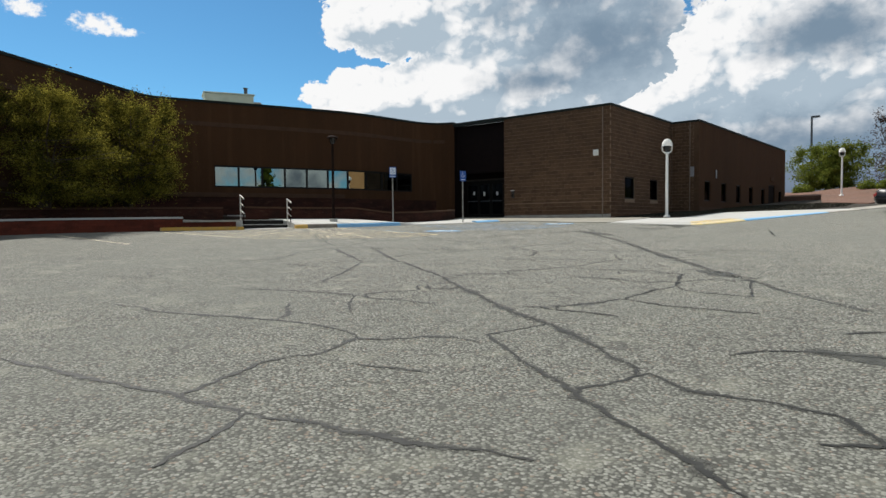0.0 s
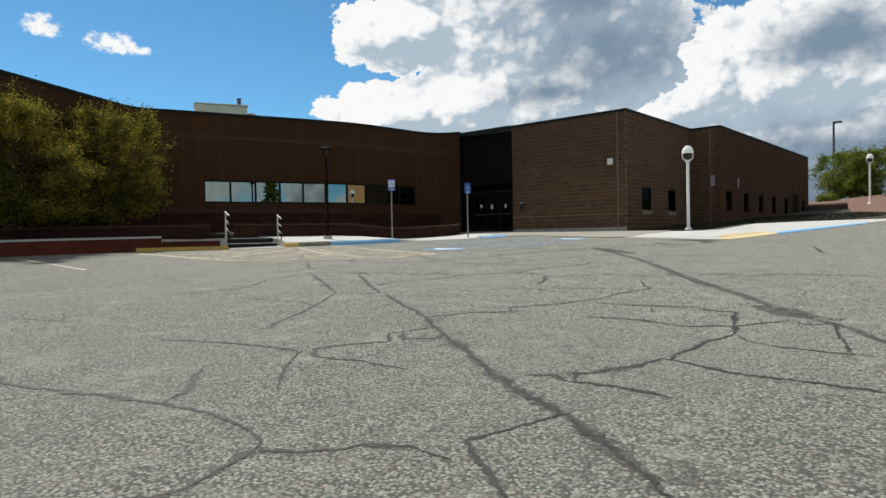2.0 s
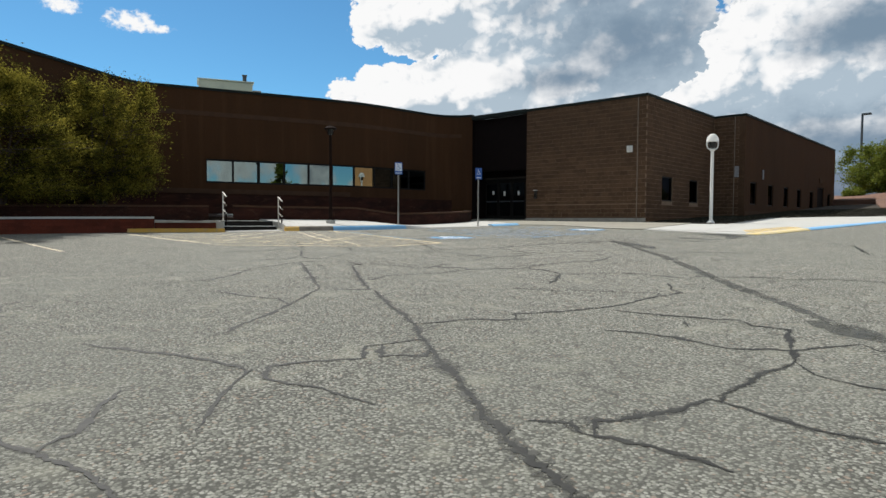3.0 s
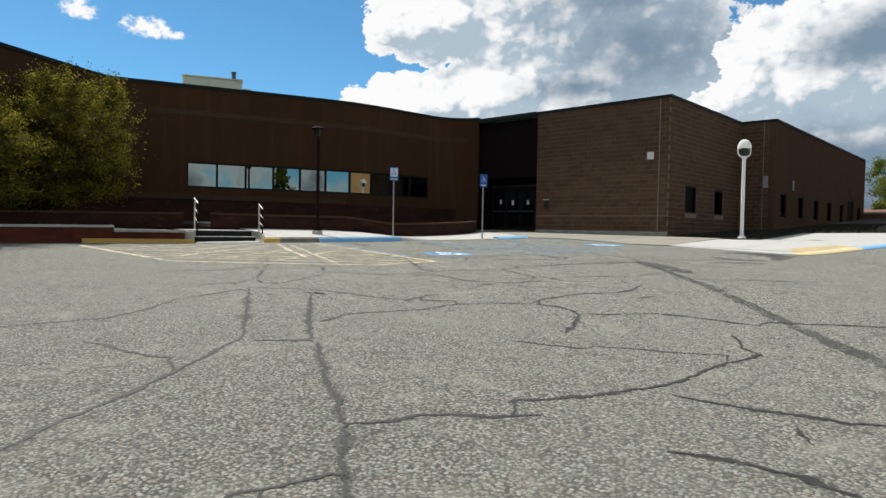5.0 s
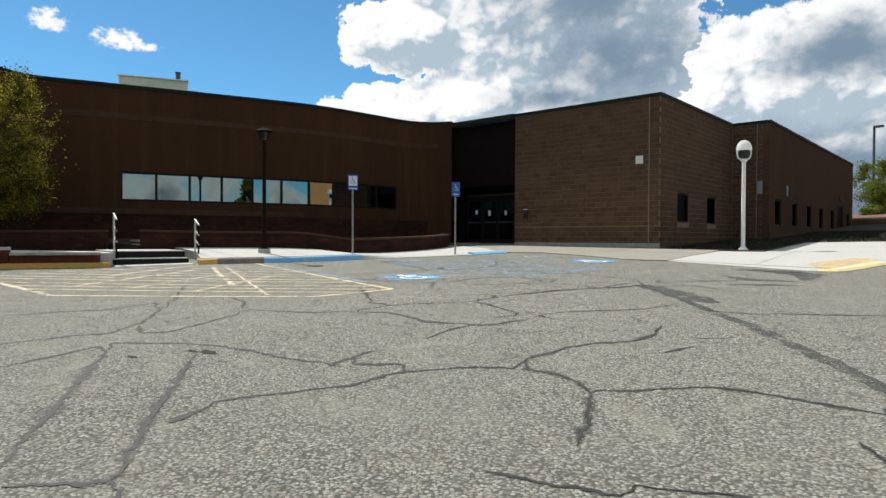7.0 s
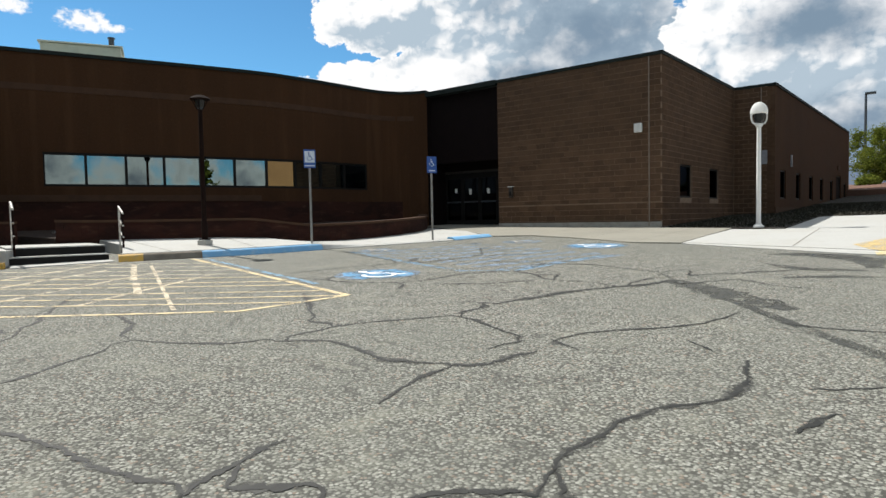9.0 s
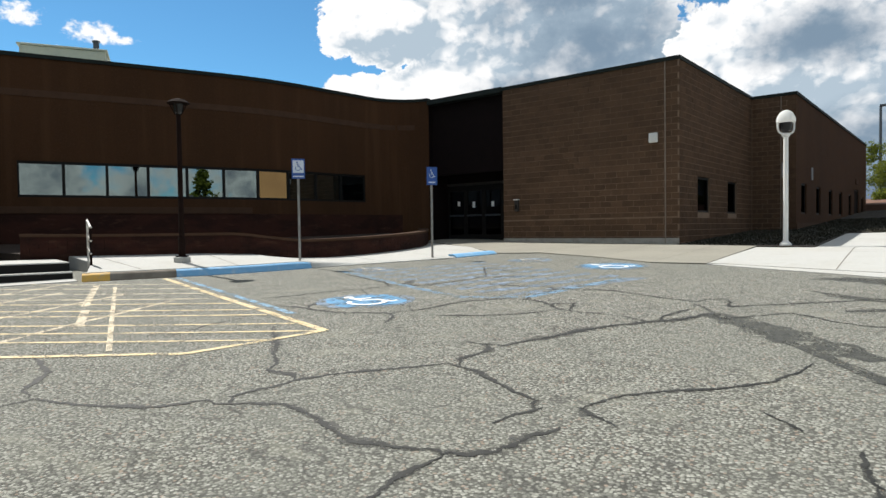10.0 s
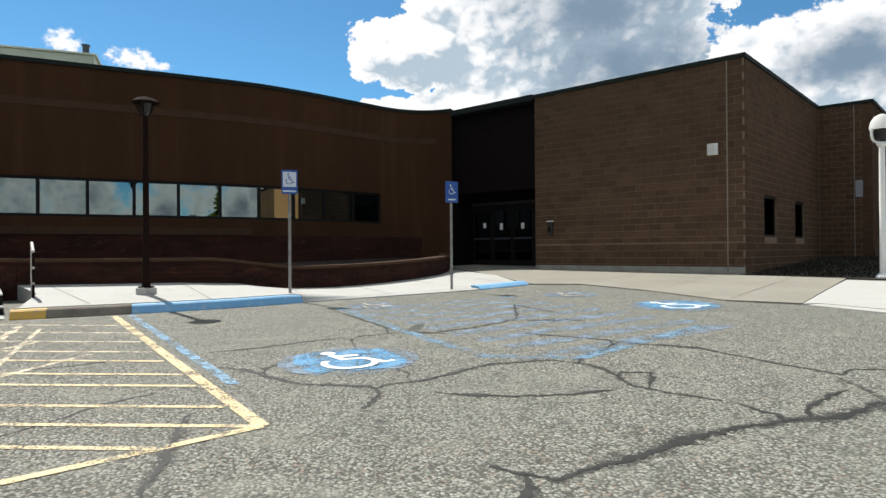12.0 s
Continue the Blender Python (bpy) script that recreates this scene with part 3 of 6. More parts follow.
ribbon_wall(bm, cut(WING, W_S0 - 14.0, W_END - 0.6), 6.72, 6.93, 0.012, 0.1)
tagged(mesh_object("trim_wing_band", bm, BAND), "slightly paler block course high on the curved wall", "band", kind="structure")
bm = bmesh.new()
ribbon_wall(bm, cut(WING, W_S0 - 14.0, W_S0 + 7.0), 3.14, 3.36, 0.05, 0.1)
tagged(mesh_object("trim_wing_sill_course", bm, BAND), "pale projecting block course below the windows", "band", kind="structure")
# strip below the sill course, darker and redder than the wall above
bm = bmesh.new()
ribbon_wall(bm, cut(WING, W_S0 - 4.0, W_END - 1.2), 1.5, 3.13, 0.02, 0.1)
tagged(mesh_object("trim_wing_base", bm, BRICK), "dark strip in brick red below the windows", "brick facing", kind="structure")


def window_band():
    """A row of reflective panes in a black frame, following the curved wall."""
    win = thing("window_1", (*along(WING, W_S0), SILL), "row of reflective dark-framed panes in the curved brown wall", "window", kind="structure")
    line = cut(WING, W_S0, W_S1, PANE / 2)
    for name, lo, hi in (("sill_rail", SILL, SILL + 0.08), ("head_rail", HEAD - 0.08, HEAD)):
        bm = bmesh.new()
        ribbon_wall(bm, line, lo, hi, -0.03, 0.16)
        part(name, bm, FRAME, win)
    for i in range(PANES + 1):
        s = W_S0 + PANE * i
        p, q = along(WING, s), along(WING, s + 0.05)
        turn = math.degrees(math.atan2(q.y - p.y, q.x - p.x))
        bm = bmesh.new()
        n = Vector((math.sin(radians(turn)), -math.cos(radians(turn))))
        box(bm, (p.x - n.x * 0.095, p.y - n.y * 0.095, SILL + 0.08), (0.085, 0.13, HEAD - SILL - 0.16), turn, 0.006)
        part("mullion", bm, FRAME, win)
        if i < PANES:
            e = along(WING, s + PANE)
            turn = math.degrees(math.atan2(e.y - p.y, e.x - p.x))
            n = Vector((math.sin(radians(turn)), -math.cos(radians(turn))))
            m = (p + e) / 2 - n * 0.1
            bm = bmesh.new()
            box(bm, (m.x, m.y, SILL + 0.07), (PANE - 0.05, 0.012, HEAD - SILL - 0.14), turn)
            part("pane", bm, GLASS, win, "reflective glass pane")
    return win


window_band()
# added back wall behind the panes, its dark colour standing for an unlit room
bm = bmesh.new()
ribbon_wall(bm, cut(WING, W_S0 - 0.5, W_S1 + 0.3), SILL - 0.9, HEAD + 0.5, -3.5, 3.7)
tagged(mesh_object("wall_office_back", bm, UNLIT_ROOM), "added back wall behind the windows, dark for an unlit room", "wall", kind="structure")

# ---------------------------------------------------------------- building: block wing with the plain front
FX0, FX1, FY, SY, SX2, EY = -20.93, -14.22, 31.70, 40.45, -12.545, 63.2
T = 0.3


def wall_box(name, x0, y0, x1, y1, z0, z1, mat, label):
    bm = bmesh.new()
    box(bm, ((x0 + x1) / 2, (y0 + y1) / 2, z0), (abs(x1 - x0), abs(y1 - y0), z1 - z0))
    return tagged(mesh_object(name, bm, mat), label, "wall", kind="structure")


TOP = ROOF_R - 0.1
front = wall_box("wall_front", FX0, FY + 0.006, FX1 - 0.01, FY + T, 1.0, TOP, MORTAR, "brown split-face block wall beside the entrance")
sides = []


def wall_with_windows(name, x, y0, y1, holes, label):
    """A wall that faces +x with openings (y0, y1, z0, z1) cut right through."""
    bm = bmesh.new()
    at = y0
    for a, b, lo, hi in holes:
        box(bm, (x - T / 2, (at + a) / 2, 1.0), (T, a - at, TOP - 1.0))
        box(bm, (x - T / 2, (a + b) / 2, 1.0), (T, b - a, lo - 1.0))
        box(bm, (x - T / 2, (a + b) / 2, hi), (T, b - a, TOP - hi))
        at = b
    box(bm, (x - T / 2, (at + y1) / 2, 1.0), (T, y1 - at, TOP - 1.0))
    return tagged(mesh_object(name, bm, MORTAR if x == FX1 else WALL), label, "wall", kind="structure")


HOLES_A = [(33.47, 34.78, 2.94, 4.16), (36.97, 38.2, 2.94, 4.16)]
HOLES_B = [(41.5, 42.65, 2.93, 4.22), (44.95, 46.05, 2.93, 4.22), (48.4, 49.5, 2.93, 4.22), (51.75, 52.85, 2.93, 4.22), (55.3, 56.4, 2.93, 4.22), (57.6, 59.7, 2.2, 4.6), (61.1, 62.1, 2.93, 4.22)]
wall_side = wall_with_windows("wall_side", FX1, FY + T + 0.004, SY, HOLES_A, "brown block side wall with two narrow dark windows")
wall_return = wall_box("wall_return", FX1 - T, SY + 0.003, SX2 - T - 0.003, SY + T, 1.0, TOP, MORTAR, "short brown block wall at the step in the facade")
wall_far = wall_with_windows("wall_far", SX2, SY + 0.003, EY, HOLES_B, "long brown block wall with narrow windows and a door")
wall_box("wall_end", SX2 - 12, EY, SX2, EY + T, 1.0, TOP, WALL, "brown block end wall")
bm = bmesh.new()
for x0, y0, x1, y1 in ((FX0 - 0.05, FY - 0.05, FX1 + 0.05, FY + 0.35), (FX1 - 0.35, FY + 0.352, FX1 + 0.05, SY - 0.052), (FX1 - 0.35, SY - 0.05, SX2 + 0.05, SY + 0.35), (SX2 - 0.35, SY + 0.352, SX2 + 0.05, EY + 0.05)):
    box(bm, ((x0 + x1) / 2, (y0 + y1) / 2, TOP), (x1 - x0, y1 - y0, 0.12))
tagged(mesh_object("trim_block_coping", bm, COPING), "dark green metal coping along the block roof edge", "coping", kind="structure")
bm = bmesh.new()
box(bm, ((FX0 + FX1) / 2, FY + 0.004, 1.9), (FX1 - FX0 - 0.01, 0.05, 0.2))
tagged(mesh_object("trim_front_plinth", bm, KERB), "grey concrete footing strip under the block wall", "plinth", kind="structure")
bm = bmesh.new()
box(bm, ((FX0 + FX1) / 2, FY + 0.01, 2.765), (FX1 - FX0 - 0.01, 0.05, 0.03))
tagged(mesh_object("trim_front_course", bm, MORTAR), "pale mortar line low on the block wall", "band", kind="structure")
bm = bmesh.new()
box(bm, (FX1 - 0.44, FY + 0.005, 1.95), (0.035, 0.06, TOP - 1.95))
tagged(mesh_object("trim_front_joint", bm, JOINT), "pale vertical control joint in the block wall", "joint", kind="structure")
bm = bmesh.new()
box(bm, (SX2 - 0.55, SY - 0.01, 1.95), (0.03, 0.05, TOP - 1.95))
tagged(mesh_object("trim_return_joint", bm, JOINT), "pale vertical control joint in the short wall", "joint", kind="structure")
bm = bmesh.new()
box(bm, (SX2 + 0.015, (SY + EY) / 2, 2.0), (0.05, EY - SY - 0.1, 0.55))
tagged(mesh_object("trim_far_plinth", bm, BAND), "paler block plinth along the long wall", "plinth", kind="structure")


def narrow_window(name, x, y0, y1, z0, z1, door=False):
    win = thing(name, (x, (y0 + y1) / 2, z0), "dark recessed door in the brown block wall" if door else "narrow dark recessed window in the brown block wall", "door" if door else "window", kind="structure")
    d = 0.07
    for part_name, a, b, lo, hi in (("jamb", y0, y0 + d, z0, z1), ("jamb", y1 - d, y1, z0, z1), ("sill_rail", y0 + d, y1 - d, z0, z0 + d), ("head_rail", y0 + d, y1 - d, z1 - d, z1)):
        bm = bmesh.new()
        box(bm, (x - 0.1, (a + b) / 2, lo), (0.1, b - a, hi - lo))
        part(part_name, bm, FRAME, win)
    bm = bmesh.new()
    box(bm, (x - 0.1, (y0 + y1) / 2, z0 + d - 0.01), (0.02, y1 - y0 - 2 * d + 0.02, z1 - z0 - 2 * d + 0.02))
    part("door_leaf" if door else "pane", bm, SHADED_PANEL if door else DOOR_GLASS, win)


for i, (a, b, lo, hi) in enumerate(HOLES_A):
    narrow_window("window_%d" % (i + 2), FX1, a, b, lo, hi)
for i, (a, b, lo, hi) in enumerate(HOLES_B):
    if hi > 4.5:
        narrow_window("door_1", SX2, a, b, lo, hi, True)
    else:
        narrow_window("window_%d" % (i + 4), SX2, a, b, lo, hi)
# added inner walls, unseen rooms' darkness in their colour
wall_box("wall_inner_a", FX1 - 3.0, FY + 1.2, FX1 - 2.8, SY - 0.3, 1.0, 7.0, UNLIT_ROOM, "added inner wall behind the narrow windows, dark for an unlit room")
wall_box("wall_inner_b", SX2 - 3.0, SY + 0.4, SX2 - 2.8, EY - 0.3, 1.0, 7.0, UNLIT_ROOM, "added inner wall behind the narrow windows, dark for an unlit room")

# roofs
bm = bmesh.new()
back = [p - n * 0.36 for p, n in zip(WING, sides_of(WING))]
slab(bm, [tuple(p) for p in back[::6]] + [(-24.7, 50.0), (-52.0, 50.0), (-52.0, -11.0)], lambda x, y: 7.6, lambda x, y: 7.4)
tagged(mesh_object("roof_wing", bm, ROOFING), "flat pale roof behind the curved parapet", "roof", kind="structure")
bm = bmesh.new()
slab(bm, [(-24.6, FY + 0.4), (FX1 - 0.4, FY + 0.4), (FX1 - 0.4, SY + 0.4), (SX2 - 0.4, SY + 0.4), (SX2 - 0.4, EY - 0.05), (-24.6, EY - 0.05)], lambda x, y: 7.5, lambda x, y: 7.3)
tagged(mesh_object("roof_block", bm, ROOFING), "flat pale roof of the block wing", "roof", kind="structure")

# ---------------------------------------------------------------- entrance recess
RX0, RX1, RY = -24.75, FX0, 33.0
wall_box("wall_recess_west", RX0 - 0.35, FY + 0.09, RX0, RY + 0.3, 1.0, TOP + 0.1, SHADED_PANEL, "brown side wall of the entrance recess, deep shade in its colour")
wall_box("wall_recess_east", RX1 + 0.002, FY + T + 0.003, RX1 + 0.2, RY + 0.3, 1.0, TOP, SHADED_PANEL, "brown side wall of the entrance recess, deep shade in its colour")
# added sheet that hides the soffit; its near-black stands for shade
wall_box("wall_recess_back", RX0 + 0.003, FY + 0.3, RX1 - 0.003, FY + 0.45, 4.75, TOP - 0.06, SHADED_PANEL, "added near-black fascia above the entrance doors, shade in its colour")
wall_box("wall_over_doors", RX0, RY, RX1, RY + 0.25, gz(-22.8, RY) + 2.33, 4.9, SHADED_PANEL, "near-black panel over the entrance doors, shade in its colour")
wall_box("wall_lobby_back", RX0, RY + 4.0, RX1 + 0.3, RY + 4.2, 1.0, 6.0, UNLIT_ROOM, "added back wall of the lobby, dark for an unlit room")
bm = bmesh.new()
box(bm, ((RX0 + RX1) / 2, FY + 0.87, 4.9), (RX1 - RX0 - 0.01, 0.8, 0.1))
tagged(mesh_object("ceiling", bm, SHADED_PANEL), "soffit over the entrance recess, shade in its near-black colour", "ceiling", kind="structure")
bm = bmesh.new()
box(bm, ((RX0 + RX1) / 2 - 0.02, FY + 0.14, TOP - 0.05), (RX1 - RX0 - 0.08, 0.4, 0.2))
tagged(mesh_object("trim_recess_coping", bm, COPING), "dark coping beam across the entrance recess", "coping", kind="structure")


def entrance_doors():
    base = gz(-22.8, RY) + 0.02
    n = 4
    width = (RX1 - RX0) / n
    for i in range(n):
        x = RX0 + width * (i + 0.5)
        door = thing("door_%d" % (i + 2), (x, RY, base), "dark glazed entrance door in a black metal frame", "door", "entrance doors", "structure")
        for nm, cx, z0, lx, h in (("stile", x - width / 2 + 0.05, base, 0.1, 2.3), ("stile", x + width / 2 - 0.05, base, 0.1, 2.3), ("bottom_rail", x, base, width - 0.2, 0.22), ("top_rail", x, base + 2.08, width - 0.2, 0.22), ("push_bar", x, base + 1.0, width - 0.2, 0.07)):
            bm = bmesh.new()
            box(bm, (cx, RY + (0.06 if nm != "push_bar" else 0.0), z0), (lx, 0.07, h), 0, 0.006)
            part(nm, bm, FRAME if nm != "push_bar" else PIPE, door)
        bm = bmesh.new()
        box(bm, (x, RY + 0.06, base + 0.2), (width - 0.18, 0.01, 1.9))
        part("pane", bm, DOOR_GLASS, door)
        if i in (0, 1, 2):
            bm = bmesh.new()
            box(bm, (x + (0.1, -0.05, -0.02)[i], RY + 0.044, base + (1.45, 1.36, 1.38)[i]), (0.14, 0.006, (0.2, 0.26, 0.22)[i]))
            tagged(mesh_object("notice", bm, PAPER), "white paper notice taped to the door glass", "notice", "door notices")


entrance_doors()
bm = bmesh.new()
box(bm, ((RX0 + RX1) / 2, RY - 0.03, gz(-22.8, RY) + 2.34), (RX1 - RX0 - 0.02, 0.05, 0.1), 0, 0.008)
tagged(mesh_object("trim_door_head", bm, STEEL_DARK), "dark metal head rail over the entrance doors", "door head", kind="structure")

# ---------------------------------------------------------------- concrete walks and kerbs
KERB_LINE = smooth_line([(-20.72, 16.45), (-20.05, 17.95), (-19.45, 19.45), (-19.08, 20.9), (-18.6, 22.6), (-17.95, 24.6), (-17.66, 26.5)], 0.3)


def kerb_gap(x, y):
    return min((Vector((x, y)) - p).length for p in KERB_LINE)


def walk_top(x, y):
    """Raised walk: a kerb's height above the car park, falling to a ramp by the entrance."""
    drop = min(max((y - 20.7) / 1.6, 0.0), 1.0)
    d = kerb_gap(x, y)
    return gz(x, y) + (0.15 * (1 - drop) + 0.035 * drop) + 0.05 * min(d, 5.0) * (1 - drop)


def plaza_top(x, y):
    return gz(x, y) + 0.03


def under(x, y):
    return gz(x, y) - 0.15


back_edge = [p - n * 0.27 for p, n in zip(KERB_LINE, sides_of(KERB_LINE))]
bm = bmesh.new()
slab(bm, [tuple(p) for p in back_edge] + [(-20.2, 28.5), (-25.5, 31.0), (-27.5, 17.5), (-22.4, 17.3), (-20.9, 16.62)], walk_top, under)
tagged(mesh_object("pavement_walk", bm, CONCRETE), "pale concrete walk along the planters", "pavement", kind="structure")
bm = bmesh.new()
slab(bm, [(-17.55, 26.62), (-16.6, 27.15), (-14.5, 26.4), (-12.7, 25.45), (-11.5, 25.55), (-11.78, 30.95), (FX1 - 0.02, 31.3), (FX1 - 0.02, FY + 0.02), (FX0, FY + 0.02), (FX0, RY + 0.1), (RX0, RY + 0.1), (RX0, FY), (-23.6, 30.6), (-20.19, 28.5), (-17.8, 26.62)], plaza_top, under)
tagged(mesh_object("pavement_plaza", bm, TAN), "tan concrete plaza in front of the entrance", "pavement", kind="structure")


def sloped_kerb(bm, line, top, run, deep):
    """A mountable kerb: its face leans back by run metres, with a rounded shoulder."""
    rings = []
    for p, n in zip(line, sides_of(line)):
        g, h = gz(p.x, p.y), top(p.x, p.y)
        profile = ((0.0, g - 0.12), (0.0, g + 0.02), (-run * 0.7, h - (h - g) * 0.16), (-run, h), (-run - 0.02, h + 0.004), (-deep, h + 0.004), (-deep, g - 0.12))
        rings.append([bm.verts.new((p.x + n.x * o, p.y + n.y * o, z)) for o, z in profile])
    for r, q in zip(rings, rings[1:]):
        for i in range(len(r)):
            j = (i + 1) % len(r)
            bm.faces.new((r[i], r[j], q[j], q[i]))
    bm.faces.new(rings[0][::-1])
    bm.faces.new(rings[-1])
    return bm


def kerb_piece(name, s0, s1, mat, label):
    bm = bmesh.new()
    sloped_kerb(bm, cut(KERB_LINE, s0, s1, 0.3), walk_top, 0.1, 0.268)
    return tagged(mesh_object(name, bm, mat), label, "kerb", kind="structure")


KL = length(KERB_LINE)
kerb_piece("kerb_yellow", 0.0, 0.5, YELLOW_KERB, "worn yellow kerb end beside the steps")
kerb_piece("kerb_grey", 0.504, 1.75, BARE_KERB, "bare grey kerb")
kerb_piece("kerb_blue", 1.754, 4.75, BLUE_KERB, "blue painted accessible kerb")
kerb_piece("kerb_white", 4.754, 8.9, CONCRETE, "low pale kerb edge by the ramp")
bm = bmesh.new()
sloped_kerb(bm, cut(KERB_LINE, 8.93, KL, 0.3), lambda x, y: gz(x, y) + 0.09, 0.14, 0.34)
tagged(mesh_object("kerb_blue_short", bm, BLUE_KERB), "short blue painted kerb by the plaza", "kerb", kind="structure")

# ---------------------------------------------------------------- steps and ramp on the uphill side
STEP_A, STEP_B = Vector((-21.25, 14.55)), Vector((-20.85, 16.42))
inward = Vector((-(STEP_B - STEP_A).y, (STEP_B - STEP_A).x)).normalized()
for i, (d0, d1) in enumerate(((0.55, 0.95), (0.95, 3.2))):
    bm = bmesh.new()
    z = gz(-21.2, 15.5) + 0.19 * (i + 1)
    corners = [STEP_A + inward * d0, STEP_B + inward * d0, STEP_B + inward * d1, STEP_A + inward * d1]
    slab(bm, [tuple(c) for c in corners], lambda x, y: z - 0.025, under)
    tagged(mesh_object("step_%d_riser" % (i + 1), bm, FRAME), "dark step riser between handrails", "step", kind="structure")
    bm = bmesh.new()
    corners[0] -= inward * 0.02
    corners[1] -= inward * 0.02
    slab(bm, [tuple(c) for c in corners], lambda x, y: z, lambda x, y: z - 0.0245)
    tagged(mesh_object("step_%d" % (i + 1), bm, CONCRETE), "pale concrete step tread between handrails", "step", kind="structure")
bm = bmesh.new()
slab(bm, [tuple(c) for c in (STEP_A, STEP_B, STEP_B + inward * 0.549, STEP_A + inward * 0.549)], lambda x, y: gz(x, y) + 0.02, under)
tagged(mesh_object("pavement_step_apron", bm, CONCRETE), "pale concrete strip at the foot of the steps", "pavement", kind="structure")

RAMP = smooth_line([(-21.3, 14.45), (-22.35, 12.6), (-23.0, 10.6), (-23.4, 8.2), (-22.9, 5.2), (-21.6, 2.4)], 0.4)[::-1]
RL = length(RAMP)


def ramp_top(x, y):
    t = min(max((14.4 - y) / 9.0, 0.0), 1.0)
    return gz(x, y) + 0.16 + 0.10 * min(t * 3, 1)


bm = bmesh.new()
ribbon_wall(bm, cut(RAMP, RL - 3.0, RL - 0.02), under, lambda x, y: gz(x, y) + 0.13, 0.0, 0.16)
tagged(mesh_object("kerb_ramp", bm, YELLOW_KERB), "worn yellow kerb at the foot of the ramp", "kerb", kind="structure")
bm = bmesh.new()
ribbon_wall(bm, cut(RAMP, 0.0, RL - 3.003), under, lambda x, y: gz(x, y) + 0.13, 0.0, 0.16)
tagged(mesh_object("kerb_ramp_brick", bm, RED_BRICK), "red brick footing course along the ramp wall", "kerb", kind="structure")
bm = bmesh.new()
ribbon_wall(bm, cut(RAMP, 0.0, RL - 0.05), under, lambda x, y: gz(x, y) + 0.36 + 0.03 * min(max(14.3 - y, 0.0), 5.0), -0.33, 1.9)
tagged(mesh_object("pavement_ramp", bm, CONCRETE), "pale concrete ramp behind a low wall", "pavement", kind="structure")


def low_wall(name, line, foot, height, label, cap_mat=CONCRETE, thick=0.3, brick=BRICK):
    """A low brick wall with a pale cap: courses of real bricks are laid on later."""
    t = thing(name, (line[0].x, line[0].y, foot(line[0].x, line[0].y)), label, "planter wall")
    bm = bmesh.new()
    ribbon_wall(bm, line, lambda x, y: foot(x, y) - 0.3, lambda x, y: foot(x, y) + height, -0.02, thick)
    part("core", bm, brick, t)
    bm = bmesh.new()
    ribbon_wall(bm, line, lambda x, y: foot(x, y) + height + 0.002, lambda x, y: foot(x, y) + height + 0.07, 0.03, thick + 0.03)
    part("cap", bm, cap_mat, t, "pale cap")
    bm = bmesh.new()
    rng = random.Random(len(line))
    rows = max(1, int(height / 0.1))
    span = length(line)
    for r in range(rows):
        s = -(r % 2) * 0.2
        while s < span:
            a, b = max(s, 0) + 0.006, min(s + 0.4, span) - 0.006
            if b - a > 0.05:
                p, q = along(line, a), along(line, b)
                m = (p + q) / 2
                n = Vector(((q - p).y, -(q - p).x)).normalized()
                z = foot(m.x, m.y) + 0.1 * r + 0.006
                box(bm, (m.x - n.x * (0.02 + rng.uniform(0, 0.004)), m.y - n.y * 0.02, z), ((q - p).length, 0.05, 0.088), math.degrees(math.atan2((q - p).y, (q - p).x)))
            s += 0.4
    tagged(part("bricks", bm, brick, t, "weathered red bricks"), kind="stuff")
    return t


low_wall("planter_wall", cut(RAMP, 0.0, RL - 2.2), lambda x, y: gz(x, y) + 0.13, 0.32, "low red brick wall with a pale cap along the ramp", brick=RED_BRICK)
low_wall("planter_wall", cut(RAMP, RL - 2.19, RL - 0.3), lambda x, y: gz(x, y) + 0.13, 0.19, "low end of the red brick ramp wall", KERB, brick=RED_BRICK)
PLANTER = smooth_line([(-24.4, 16.5), (-23.5, 17.9), (-21.95, 20.5), (-21.15, 22.6), (-20.95, 24.8), (-21.7, 27.6), (-23.0, 29.6), (-24.3, 31.0)], 0.4)
low_wall("planter_wall", PLANTER, lambda x, y: walk_top(x, y) - 0.02, 0.48, "low curved red brick planter wall with a pale cap", BAND)
UPPER = smooth_line([(-24.5, 5.6), (-25.3, 8.0), (-25.6, 11.0), (-25.4, 13.6), (-25.2, 15.9)], 0.4)
low_wall("planter_wall", UPPER, lambda x, y: gz(x, y) + 0.3, 0.46, "upper red brick planter wall with a pale cap", BAND)
bm = bmesh.new()
slab(bm, [tuple(p - n * 0.3) for p, n in zip(PLANTER, sides_of(PLANTER))][::2] + [(-26.6, 30.6), (-26.9, 26.0), (-30.0, 18.0), (-29.0, 16.0)], lambda x, y: gz(x, y) + 0.36, under)
tagged(mesh_object("planter_soil", bm, SOIL), "dark mulch bed behind the planter wall", "planter bed", kind="stuff")
bm = bmesh.new()
slab(bm, [tuple(p - n * 0.3) for p, n in zip(UPPER, sides_of(UPPER))][::2] + [(-30.0, 16.2), (-30.2, 14.6)] + [(-27.2, 9.5), (-25.0, 5.4)], lambda x, y: gz(x, y) + 0.6, under)
tagged(mesh_object("planter_soil", bm, SOIL), "dark mulch bed under the trees", "planter bed", kind="stuff")

# ---------------------------------------------------------------- walk, lawn and berm on the far side
KERB_R = smooth_line([(-11.4, 25.42), (-9.3, 24.6), (-7.5, 23.95), (-6.95, 24.3), (-6.3, 27.2), (-5.0, 32.3), (-2.9, 38.2), (0.5, 46.0), (4.0, 54.0)], 0.4)
KR = length(KERB_R)


